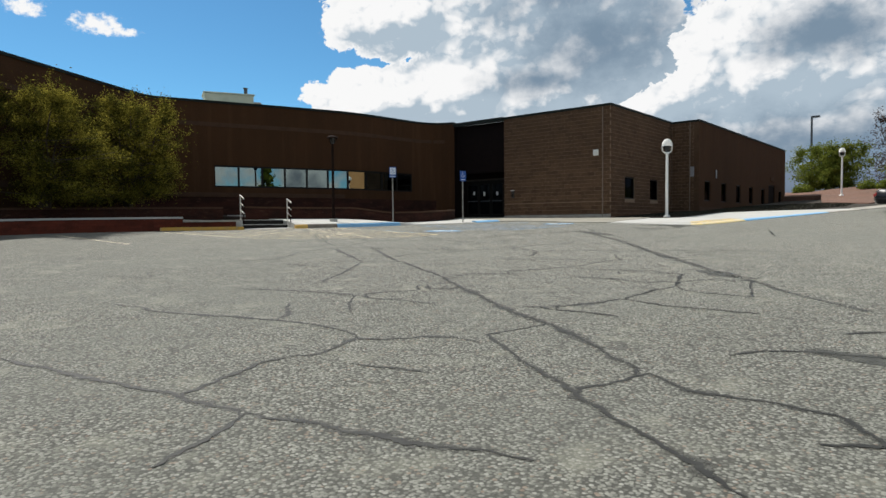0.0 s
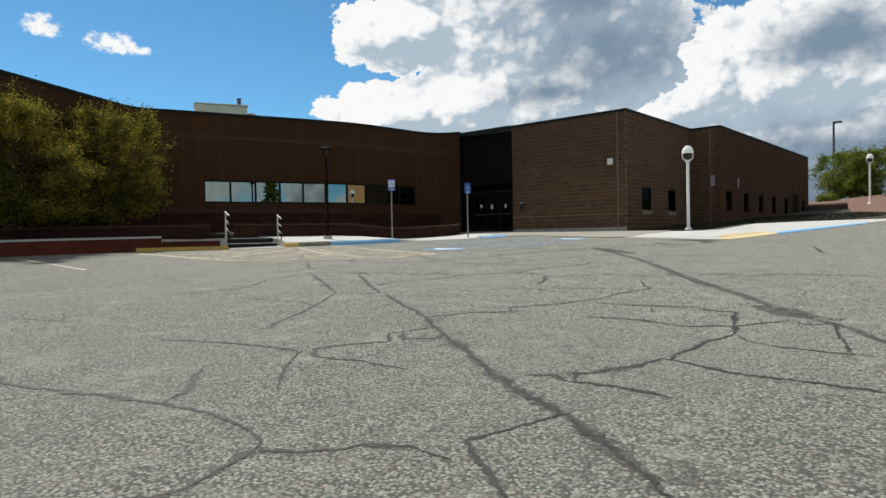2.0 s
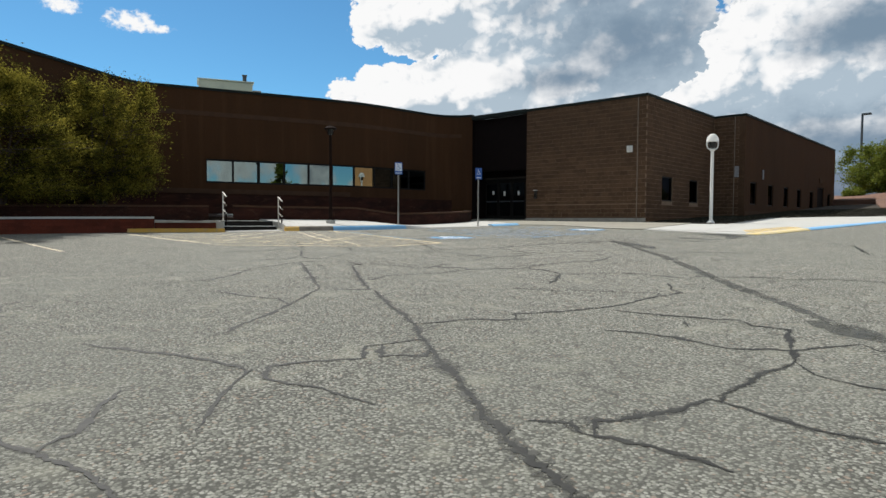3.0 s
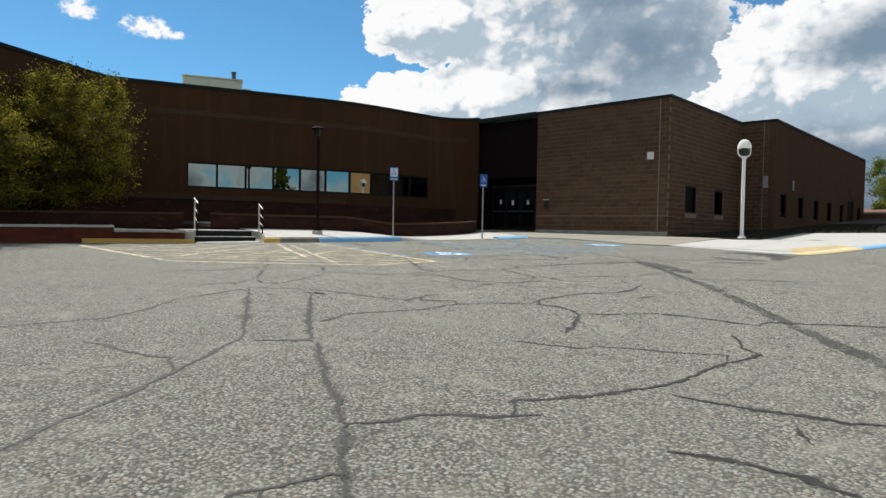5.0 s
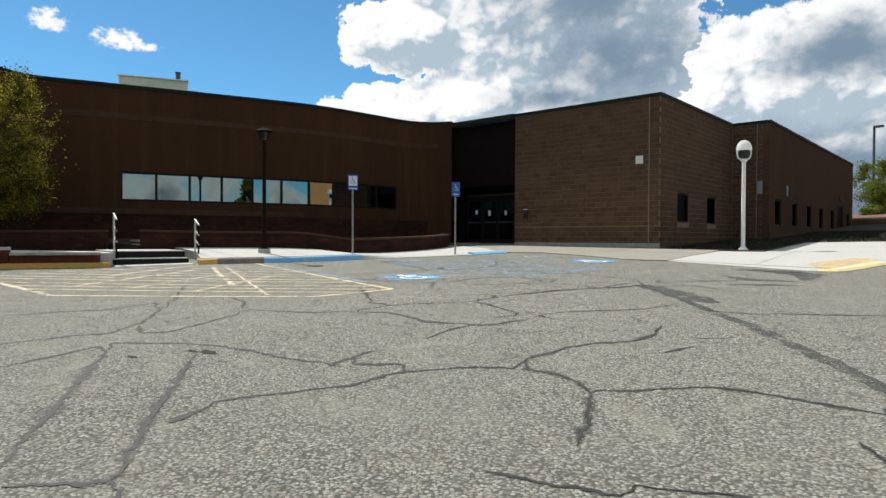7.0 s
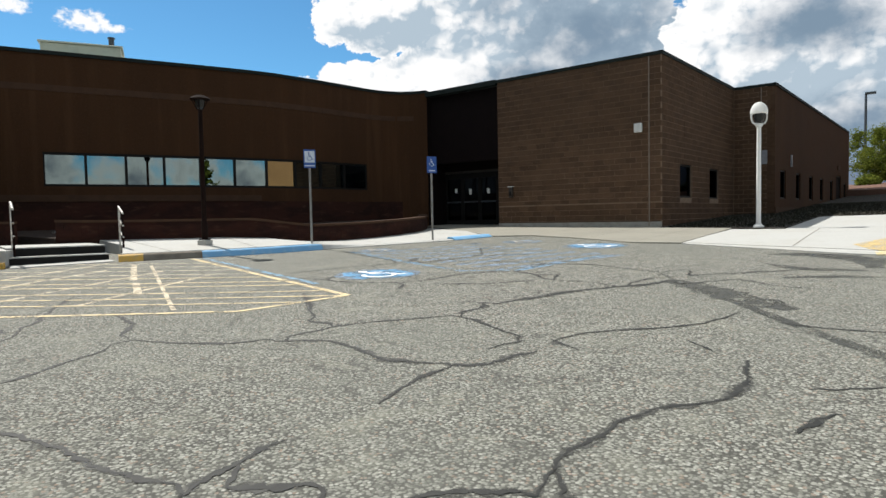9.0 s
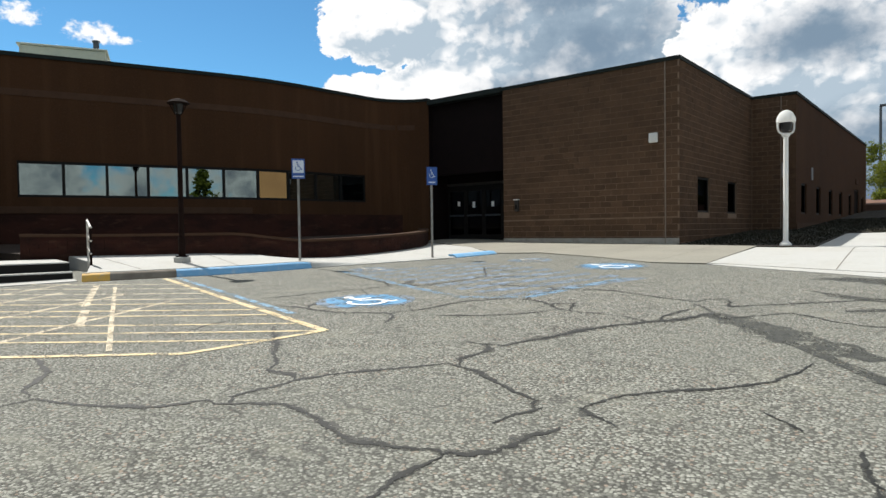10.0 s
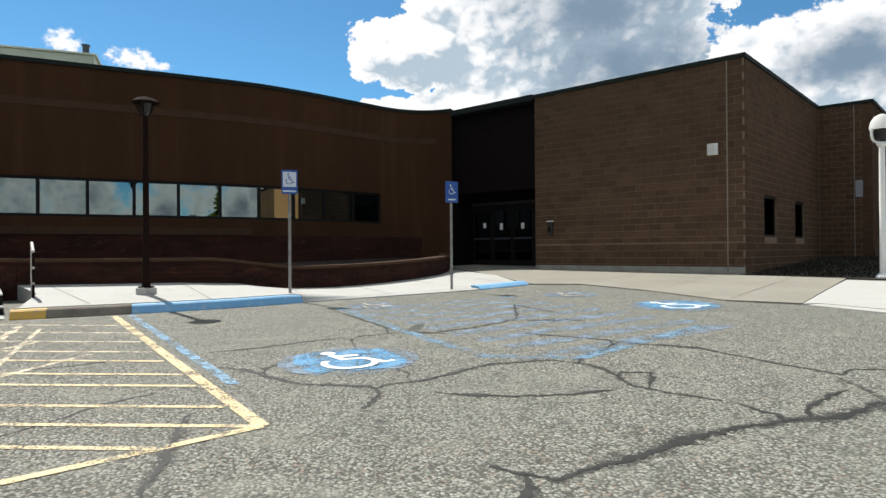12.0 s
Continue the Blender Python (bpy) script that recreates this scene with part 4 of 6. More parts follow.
def right_top(x, y):
    return gz(x, y) + 0.02 + 0.045 * min(max((x + 10.8) / 3.0, 0.0), 1.0) - 0.02 * min(max((y - 28.0) / 3.0, 0.0), 1.0)


bm = bmesh.new()
inner = [p - n * 0.36 for p, n in zip(KERB_R, sides_of(KERB_R))]
near = [tuple(p) for p in inner if p.y < 37.5]
far = [p - n * 0.36 for p, n in zip(KERB_R, sides_of(KERB_R)) if p.y > 37.3]
verge = [p - n * 1.3 for p, n in zip(KERB_R, sides_of(KERB_R)) if p.y > 37.3]
slab(bm, near[::2] + [near[-1], (-10.4, 37.5), (-10.3, 30.85), (-11.77, 30.95), (-11.49, 25.56)], right_top, under)
tagged(mesh_object("pavement_pad", bm, CONCRETE), "pale concrete pad and walk beside the lawn", "pavement", kind="structure")
bm = bmesh.new()
slab(bm, [tuple(p) for p in far[::2]] + [tuple(p) for p in reversed(verge[::2])], right_top, under)
tagged(mesh_object("pavement_verge", bm, KERB), "narrow grey concrete strip behind the kerb", "pavement", kind="structure")
for name, s0, s1, mat, label in (("kerb_pad", 0.0, 4.2, CONCRETE, "pale kerb edge of the pad"), ("kerb_pad_yellow", 4.204, 7.6, PALE_YELLOW, "faded yellow painted kerb"), ("kerb_pad_blue", 7.604, 14.5, BLUE_KERB, "blue painted kerb along the walk"), ("kerb_pad_far", 14.504, KR, KERB, "grey kerb along the walk")):
    bm = bmesh.new()
    sloped_kerb(bm, cut(KERB_R, s0, s1), right_top, 0.1, 0.358)
    tagged(mesh_object(name, bm, mat), label, "kerb", kind="structure")
bm = bmesh.new()
slab(bm, [(-11.78, 30.96), (-10.305, 30.86), (-10.405, 37.51)] + [tuple(p - Vector((0.004, 0))) for p in verge[1::2]] + [(6, 62), (6, 76), (-18, 76), (-18, EY + 0.4), (SX2 + 0.05, EY + 0.4), (SX2 + 0.05, SY), (FX1 + 0.01, SY), (FX1 + 0.01, 31.35)], lambda x, y: gz(x, y) + 0.03, under)
tagged(mesh_object("lawn", bm, LAWN), "shaded lawn along the building", "lawn", kind="structure")


def berm_top(x, y):
    return gz(x, y) + 0.09 + 0.9 * math.exp(-((y - 68) / 7.0) ** 2) * (0.7 + 0.3 * noise.noise((x * 0.3, y * 0.3, 0)))


bm = bmesh.new()
slab(bm, [(-4.2, 44.0), (2.4, 55.2), (5.9, 62), (5.9, 80), (-17.9, 80), (-17.9, 64.5), (-9.5, 62.0), (-7.5, 50.0)], berm_top, under)
tagged(mesh_object("gravel_berm", bm, GRAVEL), "reddish gravel bank with sparse planting", "gravel bank", kind="structure")

# ---------------------------------------------------------------- far hills
bm = bmesh.new()
last = None
for i in range(61):
    a = radians(-70 + 2.4 * i)
    h = 150 + 60 * noise.noise((i * 0.21, 3.1, 0)) + 25 * noise.noise((i * 0.7, 1.0, 0))
    d = 2300
    x, y = -math.sin(a) * d, math.cos(a) * d
    rows = [bm.verts.new((x * f, y * f, z)) for f, z in ((0.86, -5), (0.93, h * 0.5), (1.0, h), (1.08, -5))]
    if last:
        for j in range(3):
            bm.faces.new((last[j], rows[j], rows[j + 1], last[j + 1]))
    last = rows
tagged(mesh_object("backdrop_hills", bm, HILL, True), "hazy blue hills on the horizon", "hills", kind="structure")

# ---------------------------------------------------------------- paint on the car park
def painted(name, lines, width, mat, label, lift=0.006, step=0.5):
    bm = bmesh.new()
    for a, b in lines:
        a, b = Vector(a), Vector(b)
        n = max(1, round((b - a).length / step))
        strip(bm, [a.lerp(b, i / n) for i in range(n + 1)], width, lift)
    return tagged(mesh_object(name, bm, mat), label, "road marking", kind="structure")


H_L0, H_L1, H_N, H_TIP, H_R0 = Vector((-21.7, 11.45)), Vector((-16.5, 11.62)), Vector((-13.15, 14.55)), Vector((-12.9, 16.12)), Vector((-19.95, 17.75))
painted("marking_hatch_edge", [(H_TIP, H_N), (H_N, H_L1)], 0.09, YELLOW_LINE, "worn yellow edge line of the hatched bay", 0.008)
painted("marking_hatch_left", [(H_L0, H_L1)], 0.12, PALE_LINE, "faded pale edge line of the hatched bay", 0.008)
painted("marking_hatch_right", [(H_TIP, H_R0)], 0.11, YELLOW_LINE, "worn yellow edge line beside the accessible bay", 0.008)
painted("marking_blue_edge", [((-19.85, 17.98), (-14.2, 16.64))], 0.11, BLUE_EDGE, "worn blue line beside the hatched bay", 0.007)


def hatch_stripes():
    way = Vector((math.cos(radians(-141.5)), math.sin(radians(-141.5))))
    lines = []
    starts = [(-13.0, 15.43), (-12.95, 16.08), (-13.58, 16.2), (-14.41, 16.39), (-14.95, 16.52), (-15.74, 16.68), (-16.37, 16.82), (-17.15, 17.02), (-17.94, 17.26), (-18.74, 17.45)]
    for a in map(Vector, starts):
        far = (a.y - 11.55) / -way.y
        b = a + way * far
        if b.x < -21.2:
            b = a + way * ((a.x + 21.0) / -way.x)
        lines.append((a, b))
    painted("marking_hatch", lines[:6], 0.068, YELLOW_LINE, "worn yellow hatching stripes")
    painted("marking_hatch_faded", lines[6:], 0.07, PALE_LINE, "faded pale hatching stripes")
    older = [((-19.0, 13.2), (-20.6, 16.2)), ((-17.6, 12.2), (-19.3, 15.6)), ((-16.6, 12.9), (-18.2, 16.2)), ((-15.4, 13.6), (-16.8, 16.3))]
    painted("marking_hatch_old", older, 0.09, PALE_LINE, "ghost of older faded hatching", 0.0045)


hatch_stripes()
painted("marking_old_stall", [((-19.84, 16.38), (-17.3, 15.2)), ((-16.9, 15.05), (-15.5, 14.43))], 0.11, PALE_LINE, "broken thick pale stall line", 0.0095)
painted("marking_old_stall_thin", [((-19.33, 16.5), (-13.9, 14.12))], 0.06, PALE_LINE, "thin broken pale stall line", 0.0095)
painted("marking_stall", [((-22.4, 8.25), (-17.05, 8.18))], 0.11, PALE_LINE, "faded pale stall line", 0.006)
painted("marking_blue_stall", [((-17.95, 20.82), (-14.98, 19.68)), ((-14.98, 19.68), (-13.2, 19.05)), ((-13.2, 19.05), (-12.3, 19.6)), ((-12.3, 19.6), (-12.05, 22.5))], 0.17, BLUE_LINE, "worn blue outline of the access aisle", 0.006)
blue_hatch = []
for i in range(9):
    f = (i + 0.5) / 9
    a = Vector((-17.6, 20.75)).lerp(Vector((-12.4, 19.4)), f)
    b = Vector((-17.3, 24.2)).lerp(Vector((-12.1, 22.6)), f)
    blue_hatch.append((a, b + Vector((0.6, 0.0))))
painted("marking_blue_hatch", blue_hatch, 0.3, BLUE_THIN, "almost worn away blue hatching of the access aisle", 0.0045)


def access_symbol(at, size, mat_field, mat_mark, up, label):
    """The wheelchair symbol painted flat on the ground."""
    up = Vector(up).normalized()
    right = Vector((up.y, -up.x))
    mark = thing("access_symbol", (*at, gz(*at)), label, "road marking", "access symbols", "structure")

    def place(u, v):
        p = Vector(at) + right * (u * size) + up * (v * size)
        return p

    bm = bmesh.new()
    ring = []
    for i in range(28):
        a = 2 * math.pi * i / 28
        c, s = math.cos(a), math.sin(a)
        r = 0.56 / max(abs(c), abs(s)) ** 0.6 * (1 + 0.12 * noise.noise((c * 3, s * 3, size)))
        p = place(c * r, s * r)
        ring.append(bm.verts.new((p.x, p.y, gz(p.x, p.y) + 0.010)))
    bm.faces.new(ring)
    part("field", bm, mat_field, mark)
    bm = bmesh.new()
    ring = []
    for i in range(28):
        a = 2 * math.pi * i / 28
        c, s = math.cos(a), math.sin(a)
        p = place(c * 0.76, s * 0.72)
        ring.append(bm.verts.new((p.x, p.y, gz(p.x, p.y) + 0.0075)))
    bm.faces.new(ring)
    part("faded_field", bm, BLUE_THIN, mark, "worn blue edge")
    bm = bmesh.new()
    rim = []
    for i in range(14):
        a = 2 * math.pi * i / 14
        p = place(-0.12 + 0.085 * math.cos(a), 0.42 + 0.085 * math.sin(a))
        rim.append(bm.verts.new((p.x, p.y, gz(p.x, p.y) + 0.014)))
    bm.faces.new(rim)
    for line in ([(-0.12, 0.32), (-0.06, 0.02), (0.16, 0.0), (0.3, -0.3), (0.42, -0.26)], [(-0.1, 0.2), (0.16, 0.18)]):
        strip(bm, [place(u, v) for u, v in line], 0.085 * size, 0.014)
    strip(bm, [place(-0.04 + 0.27 * math.cos(radians(a)), -0.16 + 0.27 * math.sin(radians(a))) for a in range(140, 361, 20)], 0.075 * size, 0.014)
    part("figure", bm, mat_mark, mark)
    return mark


access_symbol((-14.2, 18.0), 1.0, BLUE_MARK, WHITE_MARK, (-0.92, 0.38), "blue and white wheelchair symbol painted on the asphalt")
access_symbol((-13.2, 24.45), 1.05, BLUE_MARK, WHITE_MARK, (-0.85, 0.52), "blue and white wheelchair symbol painted on the asphalt")
access_symbol((-15.65, 25.05), 0.75, BLUE_THIN, PALE_LINE, (-0.85, 0.52), "worn wheelchair symbol painted on the asphalt")
access_symbol((-17.6, 21.4), 0.7, BLUE_THIN, PALE_LINE, (-0.92, 0.38), "worn wheelchair symbol painted on the asphalt")

# ---------------------------------------------------------------- cracks and stains
crack_rng = random.Random(5)


def crack(width, *points):
    """A ragged crack: a broken black core, and round the wide ones a worn margin of old filler."""
    line = []
    base = [Vector(p) for p in points]
    for a, b in zip(base, base[1:]):
        n = max(2, round((b - a).length / 0.028))
        side = Vector(((b - a).y, -(b - a).x)).normalized()
        for i in range(n):
            p = a.lerp(b, i / n)
            w = noise.noise((p.x * 3.1, p.y * 3.1, 4.0)) * 0.035 + noise.noise((p.x * 11.0, p.y * 11.0, 1.0)) * 0.022
            line.append(p + side * w)
    line.append(base[-1])
    bm = bmesh.new()
    normals = sides_of(line)

    def lay(scale, lift, slot, lo, hi):
        last = None
        for i, (p, n) in enumerate(zip(line, normals)):
            f = i / (len(line) - 1)
            taper = min(1.0, 0.4 + 3.0 * min(f, 1 - f))
            w = scale * width * taper * (0.55 + 1.5 * abs(noise.noise((p.x * 2.9, p.y * 2.9, 9.0))))
            a, b = p + n * w * crack_rng.uniform(lo, hi), p - n * w * crack_rng.uniform(lo, hi)
            pair = (bm.verts.new((a.x, a.y, gz(a.x, a.y) + lift)), bm.verts.new((b.x, b.y, gz(b.x, b.y) + lift)))
            if last:
                bm.faces.new((last[0], pair[0], pair[1], last[1])).material_index = slot
            last = pair

    lay(0.8 if width > 0.05 else 0.72, 0.0035, 0, 0.3, 1.7)
    lay(0.32 if width > 0.05 else 0.48, 0.0055, 1, 0.2, 1.8)
    ob = mesh_object("ground_crack", bm, CRACK)
    ob.data.materials.append(CRACK_CORE)
    return tagged(ob, "dark ragged crack in the worn asphalt", "crack", kind="structure")


crack(0.042, (-5.57, 7.07), (-5.54, 7.16), (-5.50, 7.25), (-5.47, 7.35), (-5.44, 7.46), (-5.41, 7.57))
crack(0.042, (-2.92, 5.12), (-2.75, 4.98), (-2.62, 4.88), (-2.50, 4.81), (-2.39, 4.74))
crack(0.042, (-6.61, 10.68), (-6.45, 10.73), (-6.30, 10.77), (-6.16, 10.81), (-6.02, 10.85), (-5.91, 10.87))
crack(0.042, (-9.47, 14.11), (-9.48, 13.99), (-9.48, 13.89), (-9.48, 13.78), (-9.46, 13.67), (-9.44, 13.57))
crack(0.026, (-3.12, 4.92), (-3.06, 4.92), (-3.01, 4.91), (-2.96, 4.91), (-2.91, 4.91), (-2.87, 4.91))
crack(0.058, (-3.91, 4.42), (-3.80, 4.21), (-3.72, 4.02), (-3.69, 3.86), (-3.71, 3.74), (-3.71, 3.71))
crack(0.042, (-9.32, 12.36), (-9.32, 12.21), (-9.28, 12.05), (-9.24, 11.90), (-9.22, 11.77), (-9.14, 11.64))
crack(0.042, (-2.88, 2.57), (-2.76, 2.37), (-2.69, 2.22), (-2.65, 2.09), (-2.62, 1.97), (-2.61, 1.92))
crack(0.058, (-3.57, 2.53), (-3.43, 2.55), (-3.29, 2.57), (-3.15, 2.59), (-3.03, 2.62), (-2.98, 2.63), (-2.88, 2.57))
crack(0.058, (-2.88, 2.57), (-2.93, 2.64), (-2.68, 2.71), (-2.45, 2.77), (-2.22, 2.82), (-2.01, 2.87), (-1.80, 2.92), (-1.61, 2.98), (-1.45, 3.06), (-1.26, 3.09), (-1.21, 3.09))
crack(0.042, (-3.88, 4.37), (-3.80, 4.35), (-3.64, 4.47), (-3.50, 4.61), (-3.39, 4.77), (-3.22, 4.90), (-3.19, 4.92), (-3.12, 4.92))
crack(0.042, (-2.92, 5.12), (-2.97, 5.18), (-2.92, 5.33), (-2.88, 5.48), (-2.83, 5.63), (-2.78, 5.80))
crack(0.042, (-4.31, 9.03), (-4.14, 9.08), (-3.98, 9.13), (-3.82, 9.16), (-3.66, 9.17), (-3.50, 9.14), (-3.42, 9.13))
crack(0.042, (-0.17, 4.12), (-0.11, 4.15), (-0.06, 4.18), (0.00, 4.22), (0.06, 4.25), (0.09, 4.27))
crack(0.058, (-11.17, 16.58), (-11.07, 16.59), (-10.98, 16.60), (-10.90, 16.62), (-10.82, 16.65))
crack(0.058, (-2.39, 4.74), (-2.27, 4.61), (-1.82, 4.33), (-1.46, 4.09), (-1.17, 3.87), (-0.93, 3.73), (-0.73, 3.62), (-0.54, 3.49), (-0.37, 3.37), (-0.31, 3.33))
crack(0.042, (-8.41, 8.87), (-8.31, 8.97), (-8.22, 9.07), (-8.15, 9.18), (-8.07, 9.29))
crack(0.042, (-7.60, 15.54), (-7.58, 15.44), (-7.56, 15.34), (-7.53, 15.25), (-7.51, 15.16), (-7.48, 15.11), (-7.44, 15.06))
crack(0.058, (-0.18, 4.66), (-0.13, 4.60), (-0.09, 4.54), (-0.05, 4.49), (-0.02, 4.45), (0.02, 4.42), (0.05, 4.38), (0.08, 4.35), (0.09, 4.27))
crack(0.042, (-5.92, 8.09), (-5.79, 8.28), (-5.70, 8.50), (-5.55, 8.65), (-5.38, 8.80), (-5.22, 8.98), (-5.15, 9.05))
crack(0.058, (-7.79, 12.63), (-7.89, 13.03), (-7.88, 13.38), (-7.85, 13.73), (-7.77, 14.08), (-7.61, 14.27), (-7.46, 14.48), (-7.45, 14.91), (-7.48, 15.11))
crack(0.058, (-11.45, 13.85), (-11.24, 14.00), (-11.03, 14.16), (-10.55, 14.09), (-10.08, 13.96), (-9.84, 14.03), (-9.62, 14.11), (-9.54, 14.14), (-9.47, 14.11))
crack(0.058, (-9.47, 14.11), (-9.46, 14.17), (-9.34, 14.23), (-9.26, 14.35), (-9.24, 14.55), (-9.20, 14.73), (-9.15, 14.91))
crack(0.042, (-6.96, 14.11), (-6.95, 14.21), (-6.94, 14.30), (-6.93, 14.40), (-6.89, 14.46), (-6.86, 14.52), (-6.83, 14.58))
crack(0.026, (-3.88, 9.92), (-3.83, 9.83), (-3.78, 9.76), (-3.73, 9.68))
crack(0.058, (-9.25, 15.33), (-9.18, 15.29), (-9.12, 15.26), (-9.05, 15.23), (-8.99, 15.20), (-8.93, 15.17), (-8.87, 15.14))
crack(0.026, (-9.55, 14.72), (-9.54, 14.80), (-9.54, 14.89), (-9.54, 14.98), (-9.51, 15.03), (-9.49, 15.08), (-9.47, 15.14), (-9.44, 15.19))
crack(0.042, (-1.53, 4.14), (-1.57, 4.24), (-1.51, 4.35), (-1.45, 4.46), (-1.41, 4.58), (-1.37, 4.71), (-1.33, 4.84))
crack(0.058, (-13.61, 15.90), (-13.12, 15.59), (-12.84, 15.37), (-12.55, 15.18), (-12.33, 15.03))
crack(0.042, (-5.12, 12.46), (-5.08, 12.39), (-5.04, 12.33), (-5.00, 12.27), (-4.96, 12.21))
crack(0.058, (-6.90, 12.41), (-6.81, 12.23), (-6.72, 12.05), (-6.64, 11.89), (-6.56, 11.74), (-6.51, 11.60), (-6.46, 11.46), (-6.42, 11.33))
crack(0.110, (-9.62, 19.53), (-9.76, 18.99), (-9.93, 18.75), (-10.10, 18.50), (-10.27, 18.25), (-10.39, 17.91), (-10.49, 17.58), (-10.57, 17.26), (-10.65, 16.98), (-10.74, 16.73), (-10.77, 16.64), (-10.82, 16.65))
crack(0.026, (-8.19, 15.96), (-8.14, 15.91), (-8.09, 15.87), (-8.05, 15.82), (-8.00, 15.78), (-7.96, 15.74), (-7.91, 15.70))
crack(0.042, (-9.44, 13.57), (-9.41, 13.48), (-9.38, 13.37), (-9.36, 13.29), (-9.33, 13.21), (-9.31, 13.13))
crack(0.026, (-3.24, 3.75), (-3.13, 3.79), (-3.02, 3.83), (-2.91, 3.86), (-2.78, 3.89), (-2.66, 3.92), (-2.60, 3.94))
crack(0.042, (-3.14, 6.56), (-2.98, 6.60), (-2.83, 6.63), (-2.67, 6.65), (-2.50, 6.63), (-2.34, 6.60))
crack(0.042, (-4.72, 10.05), (-4.48, 10.08), (-4.26, 10.11), (-4.04, 10.15), (-3.85, 10.20), (-3.67, 10.24), (-3.49, 10.35))
crack(0.042, (-8.87, 10.28), (-8.84, 10.22), (-8.82, 10.16), (-8.80, 10.09), (-8.77, 10.03), (-8.75, 9.97), (-8.73, 9.92))
crack(0.064, (-10.52, 11.04), (-9.66, 10.41), (-9.04, 9.96), (-8.54, 9.61), (-8.11, 9.33), (-8.07, 9.29))
crack(0.026, (-7.08, 15.00), (-7.01, 15.06), (-6.93, 15.11), (-6.86, 15.17), (-6.78, 15.23), (-6.71, 15.28), (-6.67, 15.31))
crack(0.042, (-6.75, 3.86), (-6.34, 4.01), (-5.99, 4.14), (-5.66, 4.27), (-5.33, 4.38), (-4.98, 4.47), (-4.60, 4.53), (-4.16, 4.50), (-3.95, 4.45), (-3.91, 4.42))
crack(0.042, (-10.72, 15.77), (-10.44, 15.71), (-10.08, 15.53), (-9.79, 15.39), (-9.56, 15.30), (-9.47, 15.14))
crack(0.042, (-9.18, 15.29), (-9.20, 15.40), (-9.09, 15.78), (-8.91, 16.03), (-8.72, 16.23), (-8.52, 16.42), (-8.34, 16.69), (-8.18, 17.19), (-8.15, 17.51))
crack(0.042, (-5.11, 4.43), (-5.20, 4.50), (-5.22, 4.55), (-5.25, 4.61), (-5.27, 4.67), (-5.41, 4.78), (-5.56, 4.89), (-5.72, 5.01), (-5.89, 5.15))
crack(0.042, (-8.87, 10.28), (-8.96, 10.36), (-8.86, 10.59), (-8.74, 10.83), (-8.63, 11.08), (-8.51, 11.33), (-8.52, 11.77), (-8.39, 12.08), (-8.36, 12.13))
crack(0.042, (-5.65, 2.13), (-5.15, 2.22), (-4.70, 2.30), (-4.27, 2.38), (-3.90, 2.46), (-3.64, 2.52), (-3.57, 2.53))
crack(0.058, (-8.07, 9.29), (-7.89, 9.26), (-7.37, 8.92), (-6.92, 8.63), (-6.62, 8.46), (-6.35, 8.31), (-6.10, 8.15), (-5.98, 8.08), (-5.92, 8.09))
crack(0.058, (-5.92, 8.09), (-5.87, 8.00), (-5.78, 7.92), (-5.70, 7.84), (-5.62, 7.77), (-5.54, 7.71), (-5.46, 7.67), (-5.38, 7.62), (-5.31, 7.58), (-5.41, 7.57))
crack(0.058, (-2.72, 7.60), (-2.41, 7.51), (-2.14, 7.44), (-1.91, 7.48), (-1.70, 7.51), (-1.48, 7.50), (-1.28, 7.49), (-1.24, 7.49))
crack(0.042, (-5.28, 8.90), (-5.46, 9.16), (-5.30, 9.37), (-5.14, 9.58), (-5.03, 9.89), (-4.87, 10.15), (-4.80, 10.68), (-4.75, 11.24), (-4.61, 11.76), (-4.87, 11.96), (-4.96, 12.21))
crack(0.042, (-10.45, 18.83), (-10.38, 18.79), (-10.31, 18.74), (-10.25, 18.70), (-10.19, 18.70), (-10.13, 18.70), (-10.07, 18.55))
crack(0.042, (-13.07, 17.40), (-12.92, 17.24), (-12.79, 17.09), (-12.66, 16.88))
crack(0.042, (-3.50, 2.54), (-3.58, 2.59), (-3.64, 2.83), (-3.72, 3.10), (-3.84, 3.40), (-3.78, 3.62), (-3.76, 3.67), (-3.71, 3.71))
crack(0.058, (-7.88, 12.95), (-7.68, 12.70), (-7.53, 12.71), (-7.39, 12.73), (-7.19, 12.64), (-6.95, 12.47), (-6.90, 12.41))
crack(0.058, (-6.90, 12.41), (-6.86, 12.52), (-6.63, 12.65), (-6.44, 12.93), (-6.22, 13.14), (-5.97, 13.21), (-5.72, 13.20), (-5.49, 13.20), (-5.27, 13.20), (-5.07, 13.20))
crack(0.042, (-12.57, 17.60), (-12.29, 17.73), (-12.03, 17.87), (-11.82, 18.06), (-11.61, 18.27), (-11.44, 18.58), (-11.40, 18.64))
crack(0.060, (-11.44, 10.57), (-10.44, 9.97), (-9.76, 9.57), (-9.30, 9.28), (-8.86, 9.03), (-8.71, 8.94))
crack(0.026, (-5.69, 6.01), (-5.55, 5.85), (-5.42, 5.71), (-5.29, 5.57), (-5.10, 5.41), (-4.93, 5.26), (-4.77, 5.13))
crack(0.058, (-3.47, 6.52), (-3.43, 6.56), (-3.39, 6.59), (-3.35, 6.62), (-3.31, 6.66), (-3.26, 6.69), (-3.14, 6.56))
crack(0.058, (-3.08, 6.57), (-3.18, 6.76), (-3.06, 6.86), (-2.99, 7.06), (-2.91, 7.27), (-2.82, 7.49), (-2.81, 7.60), (-2.72, 7.60))
